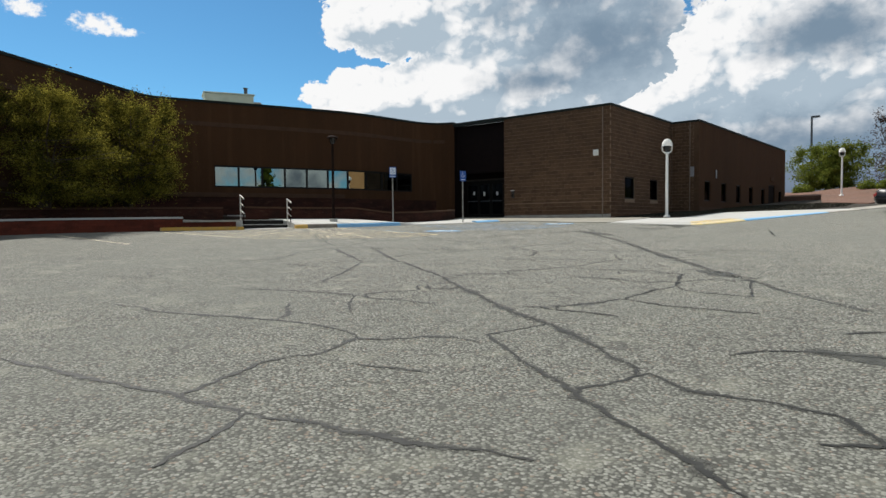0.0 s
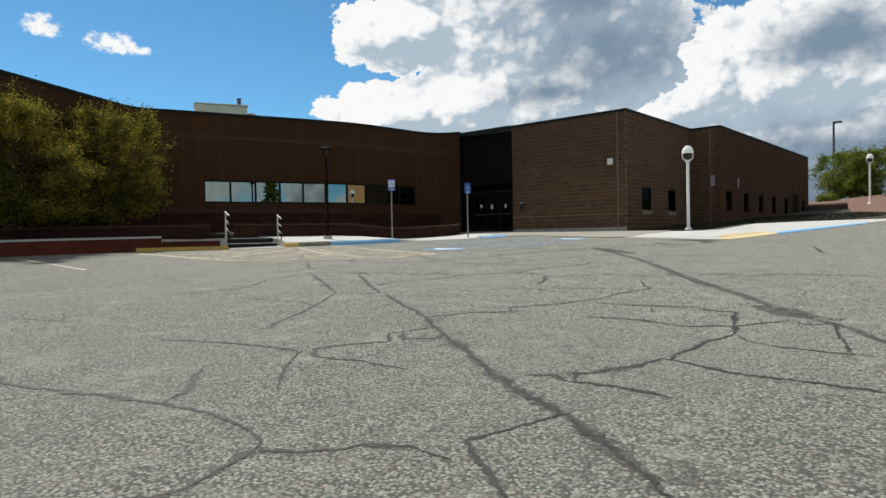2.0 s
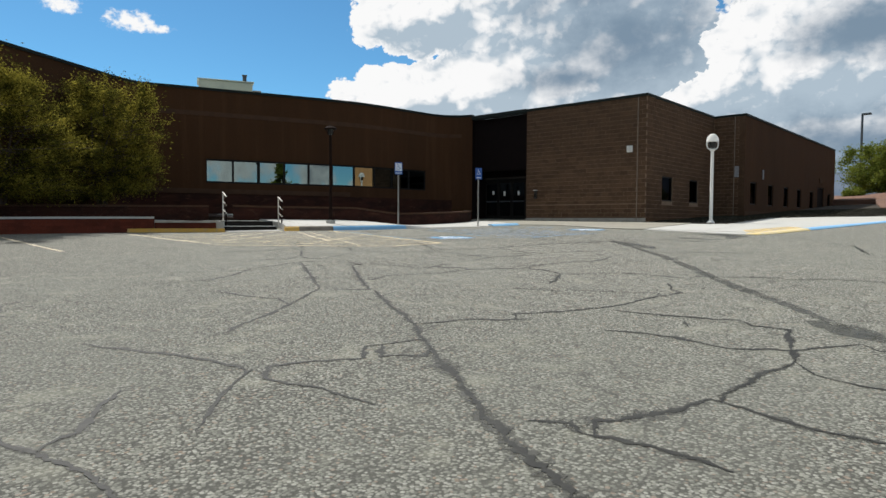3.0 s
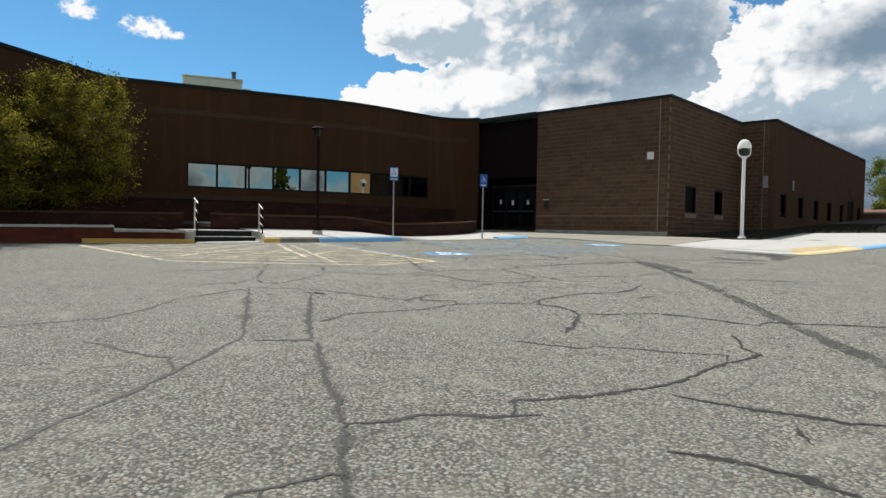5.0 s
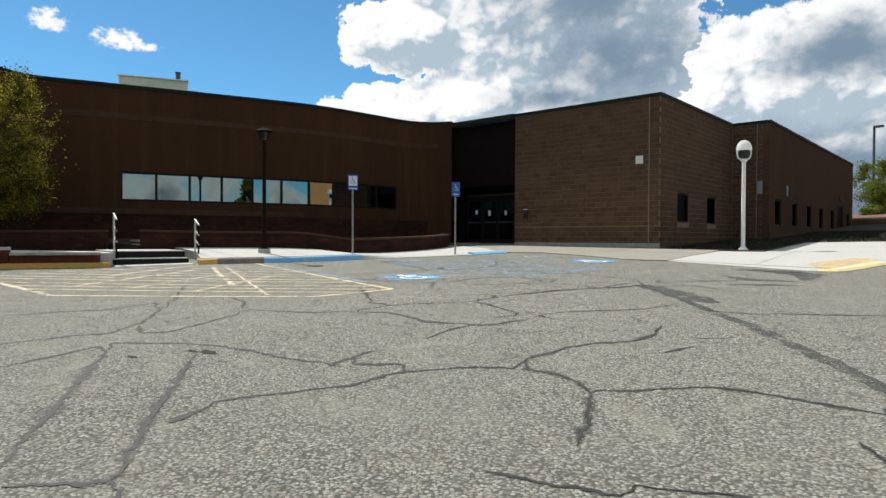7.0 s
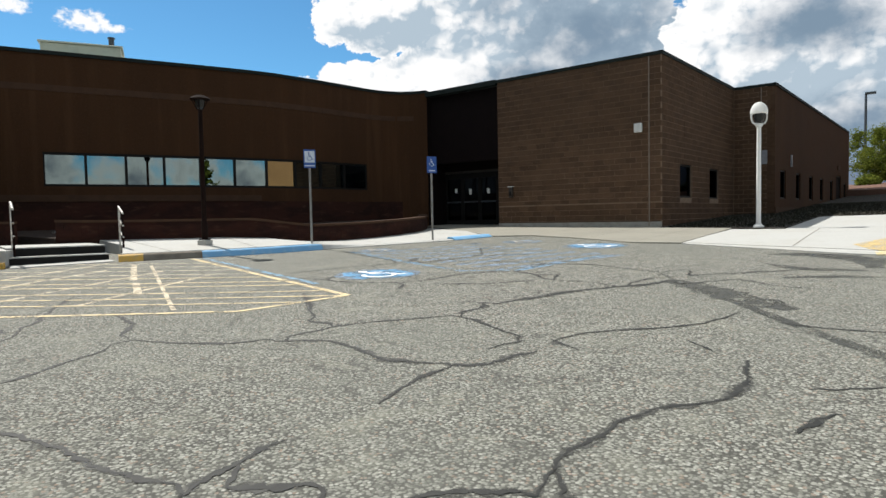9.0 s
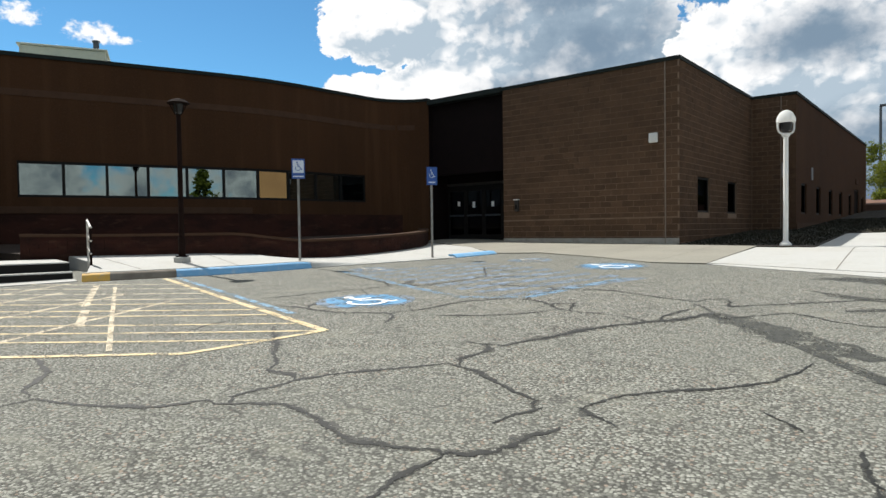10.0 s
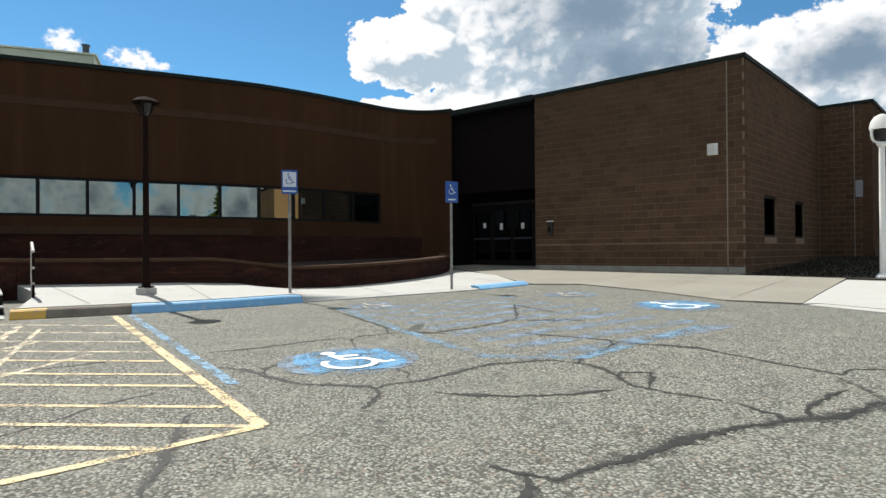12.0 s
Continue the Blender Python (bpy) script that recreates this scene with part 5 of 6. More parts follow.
crack(0.058, (-2.72, 7.60), (-2.78, 7.82), (-2.75, 8.05), (-2.72, 8.30), (-2.69, 8.56), (-2.65, 8.83), (-2.63, 8.98))
crack(0.026, (-5.37, 5.96), (-5.13, 6.03), (-4.90, 6.09), (-4.62, 6.10), (-4.36, 6.11))
crack(0.058, (-1.03, 5.65), (-0.85, 5.95), (-0.64, 6.08), (-0.41, 6.13), (-0.18, 6.19), (-0.08, 6.22))
crack(0.075, (-5.31, 7.58), (-5.20, 7.49), (-4.30, 6.86), (-3.63, 6.37), (-3.18, 6.09), (-2.82, 5.92), (-2.78, 5.80))
crack(0.075, (-2.78, 5.80), (-2.75, 5.89), (-2.50, 5.71), (-2.28, 5.56), (-2.09, 5.41), (-1.91, 5.28), (-1.80, 5.19))
crack(0.026, (-14.11, 14.80), (-14.19, 15.04), (-14.30, 15.30), (-14.42, 15.59), (-14.45, 15.87), (-14.47, 16.06))
crack(0.042, (-8.71, 8.94), (-8.58, 8.82), (-8.17, 8.27), (-7.83, 7.83), (-7.62, 7.50), (-7.44, 7.21), (-7.29, 6.96), (-7.17, 6.73), (-6.98, 6.52), (-6.94, 6.48))
crack(0.042, (-9.93, 18.75), (-10.03, 19.06), (-10.01, 19.17), (-9.98, 19.29), (-9.96, 19.41), (-9.94, 19.53), (-9.91, 19.66), (-9.89, 19.79))
crack(0.058, (-12.34, 19.36), (-11.88, 19.30), (-11.34, 18.86), (-10.99, 18.79), (-10.69, 18.82), (-10.58, 18.83))
crack(0.042, (-12.70, 12.84), (-12.69, 13.07), (-12.32, 13.19), (-12.04, 13.33), (-11.80, 13.49), (-11.64, 13.68), (-11.56, 13.86), (-11.45, 13.85))
crack(0.042, (-11.36, 13.91), (-11.52, 14.02), (-11.48, 14.31), (-11.45, 14.65), (-11.33, 14.95), (-11.15, 15.19), (-10.98, 15.45), (-10.81, 15.71), (-10.72, 15.77))
crack(0.042, (-10.63, 15.75), (-10.78, 15.98), (-10.78, 16.08), (-10.77, 16.17), (-10.76, 16.27), (-10.75, 16.37), (-10.94, 16.61))
crack(0.042, (-12.33, 15.03), (-12.10, 14.87), (-11.93, 14.69), (-11.81, 14.68), (-11.70, 14.68), (-11.60, 14.67), (-11.46, 14.58))
crack(0.026, (-5.91, 10.87), (-5.91, 11.03), (-5.67, 11.14), (-5.44, 11.24), (-5.21, 11.33), (-5.00, 11.46), (-4.84, 11.55), (-4.75, 11.24))
crack(0.026, (-2.63, 8.98), (-2.44, 8.64), (-2.12, 8.58), (-1.84, 8.54), (-1.59, 8.55), (-1.35, 8.56))
crack(0.042, (-11.57, 19.05), (-11.64, 19.25), (-11.59, 19.29), (-11.54, 19.33), (-11.49, 19.37), (-11.44, 19.41), (-11.19, 18.83))
crack(0.058, (-1.80, 5.19), (-1.72, 5.08), (-1.65, 5.03), (-1.58, 4.99), (-1.52, 4.95), (-1.45, 4.91), (-1.37, 4.71))
crack(0.058, (-1.33, 4.84), (-1.27, 4.79), (-0.98, 4.61), (-0.77, 4.63), (-0.58, 4.67), (-0.39, 4.67), (-0.21, 4.66), (-0.18, 4.66))
crack(0.042, (-9.48, 7.70), (-9.16, 7.78), (-8.80, 7.84), (-8.50, 7.90), (-8.33, 8.01), (-7.83, 7.83))
crack(0.058, (-15.00, 16.94), (-14.45, 17.02), (-13.79, 17.01), (-13.50, 17.17), (-13.22, 17.33), (-13.19, 17.39), (-13.03, 17.36))
crack(0.058, (-13.07, 17.40), (-13.12, 17.51), (-12.96, 17.80), (-12.91, 18.25), (-12.88, 18.78), (-12.65, 19.10), (-12.45, 19.36), (-12.34, 19.36))
crack(0.058, (-12.15, 19.34), (-12.34, 19.66), (-12.30, 19.76), (-12.32, 19.94), (-12.33, 20.13), (-12.35, 20.33), (-12.37, 20.53), (-12.39, 20.75))
crack(0.042, (-14.22, 13.55), (-13.84, 13.48), (-13.50, 13.43), (-13.37, 13.34), (-13.25, 13.25), (-13.14, 13.17), (-13.03, 13.09), (-12.77, 13.05))
crack(0.058, (-0.46, 6.93), (-0.41, 6.98), (-0.37, 7.03), (-0.32, 7.08), (-0.27, 7.13), (-0.22, 7.18), (-0.17, 7.23))
crack(0.042, (-7.51, 5.44), (-7.09, 5.61), (-6.69, 5.77), (-6.28, 5.91), (-5.79, 6.00), (-5.62, 5.93))
crack(0.042, (-5.37, 5.96), (-5.64, 6.16), (-5.59, 6.31), (-5.53, 6.45), (-5.45, 6.57), (-5.37, 6.69), (-5.29, 6.81), (-5.57, 7.07))
crack(0.042, (-5.51, 7.22), (-5.21, 6.94), (-5.17, 7.00), (-5.13, 7.06), (-5.07, 7.10), (-5.01, 7.14), (-4.95, 7.18), (-5.11, 7.43))
crack(0.042, (-11.43, 9.62), (-11.48, 9.80), (-11.52, 9.99), (-11.58, 10.20), (-11.65, 10.42), (-11.70, 10.58), (-11.35, 10.51))
crack(0.042, (-11.44, 10.57), (-11.75, 10.74), (-11.47, 10.99), (-11.17, 11.23), (-10.78, 11.42), (-10.27, 11.53), (-9.67, 11.56), (-9.30, 11.69), (-9.14, 11.64))
crack(0.042, (-9.26, 12.00), (-9.05, 11.83), (-9.00, 11.87), (-8.95, 11.92), (-8.90, 11.96), (-8.84, 12.00), (-8.79, 12.04), (-8.74, 12.09), (-8.66, 12.10), (-8.49, 11.92))
crack(0.042, (-8.36, 12.13), (-8.31, 12.19), (-8.23, 12.30), (-8.15, 12.42), (-8.05, 12.51), (-7.93, 12.58), (-7.87, 12.62), (-7.79, 12.63))
crack(0.026, (-15.23, 18.87), (-14.40, 18.29), (-13.92, 18.04), (-13.68, 18.01), (-13.45, 17.99), (-13.23, 17.97), (-13.00, 17.74))
crack(0.042, (-14.31, 17.02), (-14.56, 17.18), (-14.58, 17.28), (-14.61, 17.39), (-14.64, 17.50), (-14.68, 17.62))
crack(0.042, (-7.79, 17.15), (-7.51, 17.10), (-7.26, 17.09), (-7.03, 17.11), (-6.81, 17.13))
crack(0.042, (-10.02, 20.60), (-9.97, 20.64), (-9.91, 20.68), (-9.86, 20.72), (-9.80, 20.76), (-9.75, 20.80))
crack(0.026, (-6.75, 3.86), (-7.10, 3.93), (-7.20, 3.90), (-7.31, 3.87), (-7.42, 3.83), (-7.53, 3.80))
crack(0.042, (-12.07, 11.74), (-12.14, 11.92), (-12.22, 12.11), (-12.31, 12.29), (-12.41, 12.49), (-12.46, 12.69), (-12.70, 12.84))
crack(0.042, (-3.42, 9.13), (-3.29, 9.05), (-3.15, 9.07), (-3.03, 9.14), (-2.91, 9.22), (-2.79, 9.29), (-2.73, 9.32), (-2.63, 8.98))
crack(0.042, (-2.63, 8.98), (-2.73, 9.32), (-2.64, 9.47), (-2.54, 9.62), (-2.44, 9.77), (-2.34, 9.92))
crack(0.058, (-13.74, 20.54), (-13.43, 20.59), (-13.14, 20.65), (-12.85, 20.70), (-12.54, 20.72), (-12.36, 20.43))
crack(0.058, (-12.39, 20.75), (-12.23, 20.72), (-11.85, 20.82), (-11.47, 20.86), (-11.04, 20.68), (-10.67, 20.55), (-10.33, 20.44), (-10.02, 20.32), (-10.02, 20.60))
crack(0.026, (-16.38, 15.62), (-16.34, 15.74), (-16.31, 15.87), (-16.27, 15.99), (-16.24, 16.12), (-16.20, 16.26), (-16.18, 16.32))
crack(0.042, (-3.49, 10.35), (-3.29, 10.14), (-3.21, 10.15), (-3.13, 10.16), (-3.06, 10.17), (-2.98, 10.18), (-2.73, 9.32))
crack(0.042, (-5.07, 13.20), (-5.04, 13.48), (-4.79, 13.63), (-4.55, 13.77), (-4.31, 13.90), (-4.08, 14.03), (-4.02, 14.06))
crack(0.042, (-9.62, 19.53), (-9.37, 19.24), (-9.09, 19.62), (-8.80, 20.01), (-8.38, 19.71), (-8.01, 19.56), (-7.81, 19.57))
crack(0.042, (-15.80, 17.24), (-15.70, 17.54), (-15.59, 17.85), (-15.53, 18.23), (-15.45, 18.61), (-15.34, 18.88), (-15.23, 18.87))
crack(0.042, (-15.10, 18.78), (-15.27, 19.06), (-15.08, 19.54), (-14.71, 19.82), (-14.56, 20.37), (-14.50, 21.09), (-14.59, 21.91))
crack(0.042, (-12.59, 9.91), (-12.56, 10.25), (-12.52, 10.61), (-12.37, 10.94), (-12.80, 11.50), (-14.07, 12.48))
crack(0.042, (-12.62, 11.38), (-12.11, 11.21), (-12.07, 11.27), (-12.02, 11.33), (-11.97, 11.39), (-11.93, 11.45), (-11.96, 11.56), (-12.07, 11.74))
crack(0.042, (-10.77, 7.29), (-10.74, 7.61), (-10.68, 7.94), (-10.58, 8.27), (-10.80, 8.73), (-11.29, 9.35), (-11.41, 9.50), (-11.43, 9.62))
crack(0.042, (-14.07, 12.48), (-14.38, 12.60), (-14.47, 12.76), (-15.00, 13.05), (-15.61, 13.42), (-16.31, 13.87))
crack(0.026, (-2.34, 9.92), (-2.17, 9.73), (-2.09, 9.81), (-2.02, 9.88), (-1.94, 9.96), (-1.59, 8.55))
crack(0.042, (-9.75, 20.80), (-9.55, 20.17), (-9.18, 20.51), (-8.83, 20.85), (-8.49, 21.18), (-8.13, 21.57), (-7.98, 21.72))
crack(0.026, (-10.39, 4.78), (-10.26, 4.90), (-10.12, 5.01), (-9.93, 5.12), (-9.68, 5.22), (-9.43, 5.32))
crack(0.058, (-17.68, 20.53), (-17.04, 20.30), (-16.45, 20.09), (-15.96, 19.93), (-15.54, 19.80), (-15.12, 19.44))
crack(0.042, (-6.81, 17.13), (-6.75, 17.32), (-6.45, 17.49), (-6.16, 17.64), (-5.86, 17.80), (-5.58, 17.94))
crack(0.026, (-9.61, 5.25), (-10.22, 5.47), (-10.33, 5.59), (-10.46, 5.73), (-10.58, 5.86))
crack(0.042, (-14.72, 10.44), (-14.61, 10.83), (-14.47, 11.23), (-14.28, 11.64), (-14.36, 12.18), (-14.43, 12.43), (-13.76, 12.16))
crack(0.058, (-14.57, 21.64), (-15.60, 23.01), (-15.37, 22.91), (-15.15, 22.82), (-14.93, 22.73), (-14.72, 22.65), (-14.53, 22.57), (-14.33, 22.49))
crack(0.042, (-4.02, 14.06), (-3.85, 13.87), (-3.42, 14.33), (-2.91, 14.38), (-2.43, 14.43), (-1.97, 14.47))
crack(0.042, (-6.03, 22.86), (-5.51, 22.28), (-5.02, 21.75), (-4.58, 21.26), (-4.16, 20.81), (-3.52, 18.58))


def stain(points, width, mat=None):
    """A ragged dark strip where sealant and oil have spread."""
    line = smooth_line(points, 0.15)
    bm = bmesh.new()
    last = None
    for i, (p, n) in enumerate(zip(line, sides_of(line))):
        f = i / (len(line) - 1)
        w = width * (0.3 + 0.7 * math.sin(math.pi * min(max(f, 0.04), 0.96))) * (0.7 + 0.8 * abs(noise.noise((p.x * 1.1, p.y * 1.1, 2.0))))
        a = p + n * w * crack_rng.uniform(0.35, 0.65)
        b = p - n * w * crack_rng.uniform(0.35, 0.65)
        pair = (bm.verts.new((a.x, a.y, gz(a.x, a.y) + 0.0025)), bm.verts.new((b.x, b.y, gz(b.x, b.y) + 0.0025)))
        if last:
            bm.faces.new((last[0], pair[0], pair[1], last[1]))
        last = pair
    return tagged(mesh_object("ground_stain", bm, mat or STAIN), "dark ragged stain on the asphalt", "stain", kind="structure")


STAIN = worn_paint("oil stain", (0.035, 0.036, 0.030), (0.075, 0.076, 0.063), 0.5)
stain([(-10.0, 20.2), (-9.3, 19.2), (-8.5, 18.3), (-7.6, 17.2), (-6.6, 16.0), (-5.6, 14.6), (-4.9, 13.6), (-3.9, 12.3), (-3.4, 11.7), (-2.4, 10.4), (-1.8, 9.8), (-1.4, 9.2), (-0.4, 8.2)], 0.22)
stain([(-9.6, 19.55), (-8.9, 18.9), (-8.3, 18.4), (-7.7, 17.9)], 0.8)
stain([(-8.3, 20.45), (-7.7, 20.8), (-7.1, 21.0)], 0.3)
stain([(-8.9, 23.75), (-8.3, 23.7), (-7.7, 23.4), (-7.2, 23.3)], 0.9)
stain([(-9.2, 23.6), (-8.4, 23.9), (-7.6, 23.2), (-7.3, 22.0)], 0.7)
stain([(-8.9, 22.1), (-8.2, 21.6), (-7.4, 21.7)], 0.4)
stain([(-2.9, 10.8), (-2.3, 10.3), (-1.9, 10.2)], 0.5)
stain([(-0.6, 6.2), (0.0, 6.1), (0.6, 6.2)], 0.35)
stain([(-10.7, 11.1), (-10.55, 11.2), (-10.4, 11.22)], 0.14)
stain([(-15.4, 20.4), (-15.0, 19.8), (-14.5, 19.9)], 0.25)
stain([(-14.3, 21.5), (-13.9, 21.9), (-13.6, 22.0)], 0.3)


# crumbled potholes where the cracks meet
HOLE = material("crumbled pothole", (0.012, 0.012, 0.010), 0.95, 0, [(20, (0.03, 0.03, 0.025), 0.45, 0.65, 0.7, ALL)], [(30, 0.9, 0.03)])
for hx, hy, rx, ry in ((-10.55, 11.2, 0.12, 0.07), (-10.72, 11.12, 0.07, 0.03), (-10.92, 10.6, 0.07, 0.035)):
    bm = bmesh.new()
    ring = []
    for i in range(14):
        a = i / 14 * 2 * math.pi
        r = 0.75 + 0.5 * crack_rng.random()
        px, py = hx + rx * r * math.cos(a), hy + ry * r * math.sin(a)
        ring.append(bm.verts.new((px, py, gz(px, py) + 0.006)))
    bm.faces.new(ring)
    tagged(mesh_object("ground_pothole", bm, HOLE), "small dark crumbled hole in the asphalt", "pothole", kind="structure")

# yellow paint spread over the pad's corner
YELLOW_WORN = worn_paint("worn yellow paint", (0.6, 0.43, 0.16), (0.5, 0.45, 0.34), 0.5)
bm = bmesh.new()
edge_in = [p - n * 0.37 for p, n in zip(KERB_R, sides_of(KERB_R))]
pad_edge = [p for p in edge_in if -7.9 < p.x and p.y < 27.6]
turn_in = [Vector((-8.0, 25.4)).lerp(Vector((-7.3, 27.9)), i / (len(pad_edge) - 1)) for i in range(len(pad_edge))]
for (a, b), (c, d) in zip(zip(pad_edge, turn_in), zip(pad_edge[1:], turn_in[1:])):
    bm.faces.new([bm.verts.new((q.x, q.y, right_top(q.x, q.y) + 0.004)) for q in (a, c, d, b)])
tagged(mesh_object("pavement_pad_paint", bm, YELLOW_WORN), "faded yellow paint at the pad's corner", "paint", kind="structure")

# ---------------------------------------------------------------- joints in the concrete
def joints(name, lines, top, label):
    bm = bmesh.new()
    for a, b in lines:
        a, b = Vector(a), Vector(b)
        n = max(2, round((b - a).length / 0.4))
        strip(bm, [a.lerp(b, i / n) for i in range(n + 1)], 0.016, 0.005, top)
    return tagged(mesh_object(name, bm, JOINT_DARK), label, "joint", kind="structure")


JOINT_DARK = material("dirty joint", (0.14, 0.125, 0.1), 0.95, 0, [(12, (0.24, 0.22, 0.18), 0.45, 0.65, 0.8, ALL)])
joints("pavement_walk_joint", [((-19.75, 19.35), (-22.3, 20.0)), ((-19.45, 21.1), (-21.2, 22.0)), ((-18.75, 22.9), (-20.8, 23.6)), ((-18.2, 24.8), (-20.8, 25.6)), ((-17.95, 26.4), (-21.1, 27.4)), ((-20.6, 17.6), (-23.4, 17.8))], walk_top, "dirty joint across the concrete walk")
joints("pavement_plaza_joint", [((-16.6, 27.3), (-16.9, 31.6)), ((-14.45, 26.6), (-14.9, 31.6)), ((-12.7, 25.7), (-12.9, 31.0)), ((-19.0, 27.6), (-19.2, 31.6)), ((-17.9, 29.2), (-12.0, 28.3))], plaza_top, "dirty joint across the tan plaza")
joints("pavement_pad_joint", [((-9.0, 24.9), (-9.4, 30.85)), ((-6.3, 28.9), (-9.26, 29.2)), ((-5.6, 31.2), (-9.4, 30.95)), ((-5.3, 34.0), (-10.2, 34.4))], right_top, "dirty joint across the concrete pad")


# ---------------------------------------------------------------- things
def access_sign(at, top, turn, plain, label):
    """A parking sign: a blue and white panel with the wheelchair symbol on a steel post."""
    x, y, z = at
    sign = thing("parking_sign", (x, y, z), label, "sign", "accessible parking signs")
    n = Vector((math.cos(radians(turn)), math.sin(radians(turn)), 0))
    r = Vector((-n.y, n.x, 0))
    bm = bmesh.new()
    rod(bm, (x, y, z - 0.2), (x, y, top - 0.03), 0.03, None, 8)
    part("post", bm, STEEL, sign, "rusty steel post")
    w, h, zc = 0.31, 0.48, top - 0.25

    def plate(name, mat, u, v, pw, ph, off, parent, lab=""):
        bm = bmesh.new()
        c = Vector((x, y, zc)) + r * u + n * off
        box(bm, (c.x, c.y, zc + v - ph / 2), (0.004, pw, ph), turn, 0.0)
        return part(name, bm, mat, parent, lab)

    panel = plate("panel", SIGN_BLUE, 0, 0, w, h, 0.036, sign, "blue sign panel")
    plate("backplate", STEEL, 0, 0, w - 0.01, h - 0.01, 0.031, sign)
    if plain:
        plate("field", SIGN_WHITE, 0, 0.05, w - 0.05, 0.30, 0.041, sign, "white field")
        plate("stripe", SIGN_WHITE, 0, -0.185, w - 0.05, 0.03, 0.041, sign)
        ink, off = SIGN_BLUE, 0.046
    else:
        plate("stripe", SIGN_WHITE, 0, -0.17, w - 0.12, 0.035, 0.041, sign)
        ink, off = SIGN_WHITE, 0.041
    bm = bmesh.new()
    s, cz = 0.22, zc + 0.05

    def spot(u, v):
        p = Vector((x, y, cz)) + r * (u * s) + n * off
        return (p.x, p.y, cz + v * s)

    rod(bm, Vector(spot(-0.12, 0.46)) - n * 0.002, Vector(spot(-0.12, 0.46)) + n * 0.002, 0.09 * s, None, 10)
    for a, b in (((-0.12, 0.34), (-0.06, 0.02)), ((-0.06, 0.02), (0.16, 0.0)), ((0.16, 0.0), (0.3, -0.3)), ((0.3, -0.3), (0.42, -0.26)), ((-0.1, 0.2), (0.16, 0.18))):
        rod(bm, spot(*a), spot(*b), 0.008, None, 4)
    arc = [(-0.04 + 0.27 * math.cos(radians(a)), -0.16 + 0.27 * math.sin(radians(a))) for a in range(140, 361, 22)]
    for a, b in zip(arc, arc[1:]):
        rod(bm, spot(*a), spot(*b), 0.007, None, 4)
    part("symbol", bm, ink, sign)
    return sign


access_sign((-19.63, 20.97, walk_top(-19.63, 20.97)), 4.237, -30, True, "blue and white accessible parking sign on a steel post")
access_sign((-18.33, 24.4, walk_top(-18.33, 24.4)), 4.17, -24, False, "blue accessible parking sign on a steel post by the ramp")


def bronze_lamp(at, top):
    """A dark bronze walk lamp on a concrete block."""
    x, y, z = at
    lamp = thing("street_lamp", at, "dark bronze lantern lamp on a pale concrete block", "lamp")
    bm = bmesh.new()
    box(bm, (x, y, z - 0.1), (0.27, 0.27, 0.22), 24, 0.02)
    part("footing", bm, CONCRETE, lamp, "pale concrete footing")
    bm = bmesh.new()
    box(bm, (x, y, z + 0.12), (0.2, 0.2, 0.03), 24, 0.004)
    part("base_plate", bm, BROWN_METAL, lamp)
    bm = bmesh.new()
    lathe(bm, (x, y, z + 0.15), [(0.075, 0), (0.075, 0.4), (0.06, 0.45), (0.05, top - z - 0.62), (0.05, top - z - 0.52)], 12)
    part("pole", bm, BROWN_METAL, lamp)
    bm = bmesh.new()
    lathe(bm, (x, y, top - 0.36), [(0.05, 0), (0.09, 0.05), (0.13, 0.22), (0.13, 0.25)], 12)
    part("lens", bm, DARK_LENS, lamp, "dark lantern lens")
    bm = bmesh.new()
    lathe(bm, (x, y, top - 0.12), [(0.24, 0), (0.25, 0.02), (0.15, 0.09), (0.05, 0.12)], 16)
    part("hood", bm, BROWN_METAL, lamp, "wide dark hood")
    for i in range(4):
        a = radians(45 + 90 * i)
        bm = bmesh.new()
        rod(bm, (x + 0.07 * math.cos(a), y + 0.07 * math.sin(a), top - 0.36), (x + 0.2 * math.cos(a), y + 0.2 * math.sin(a), top - 0.11), 0.012, None, 6)
        part("rib", bm, BROWN_METAL, lamp)
    return lamp


bronze_lamp((-21.1, 18.76, walk_top(-21.1, 18.76)), 5.55)


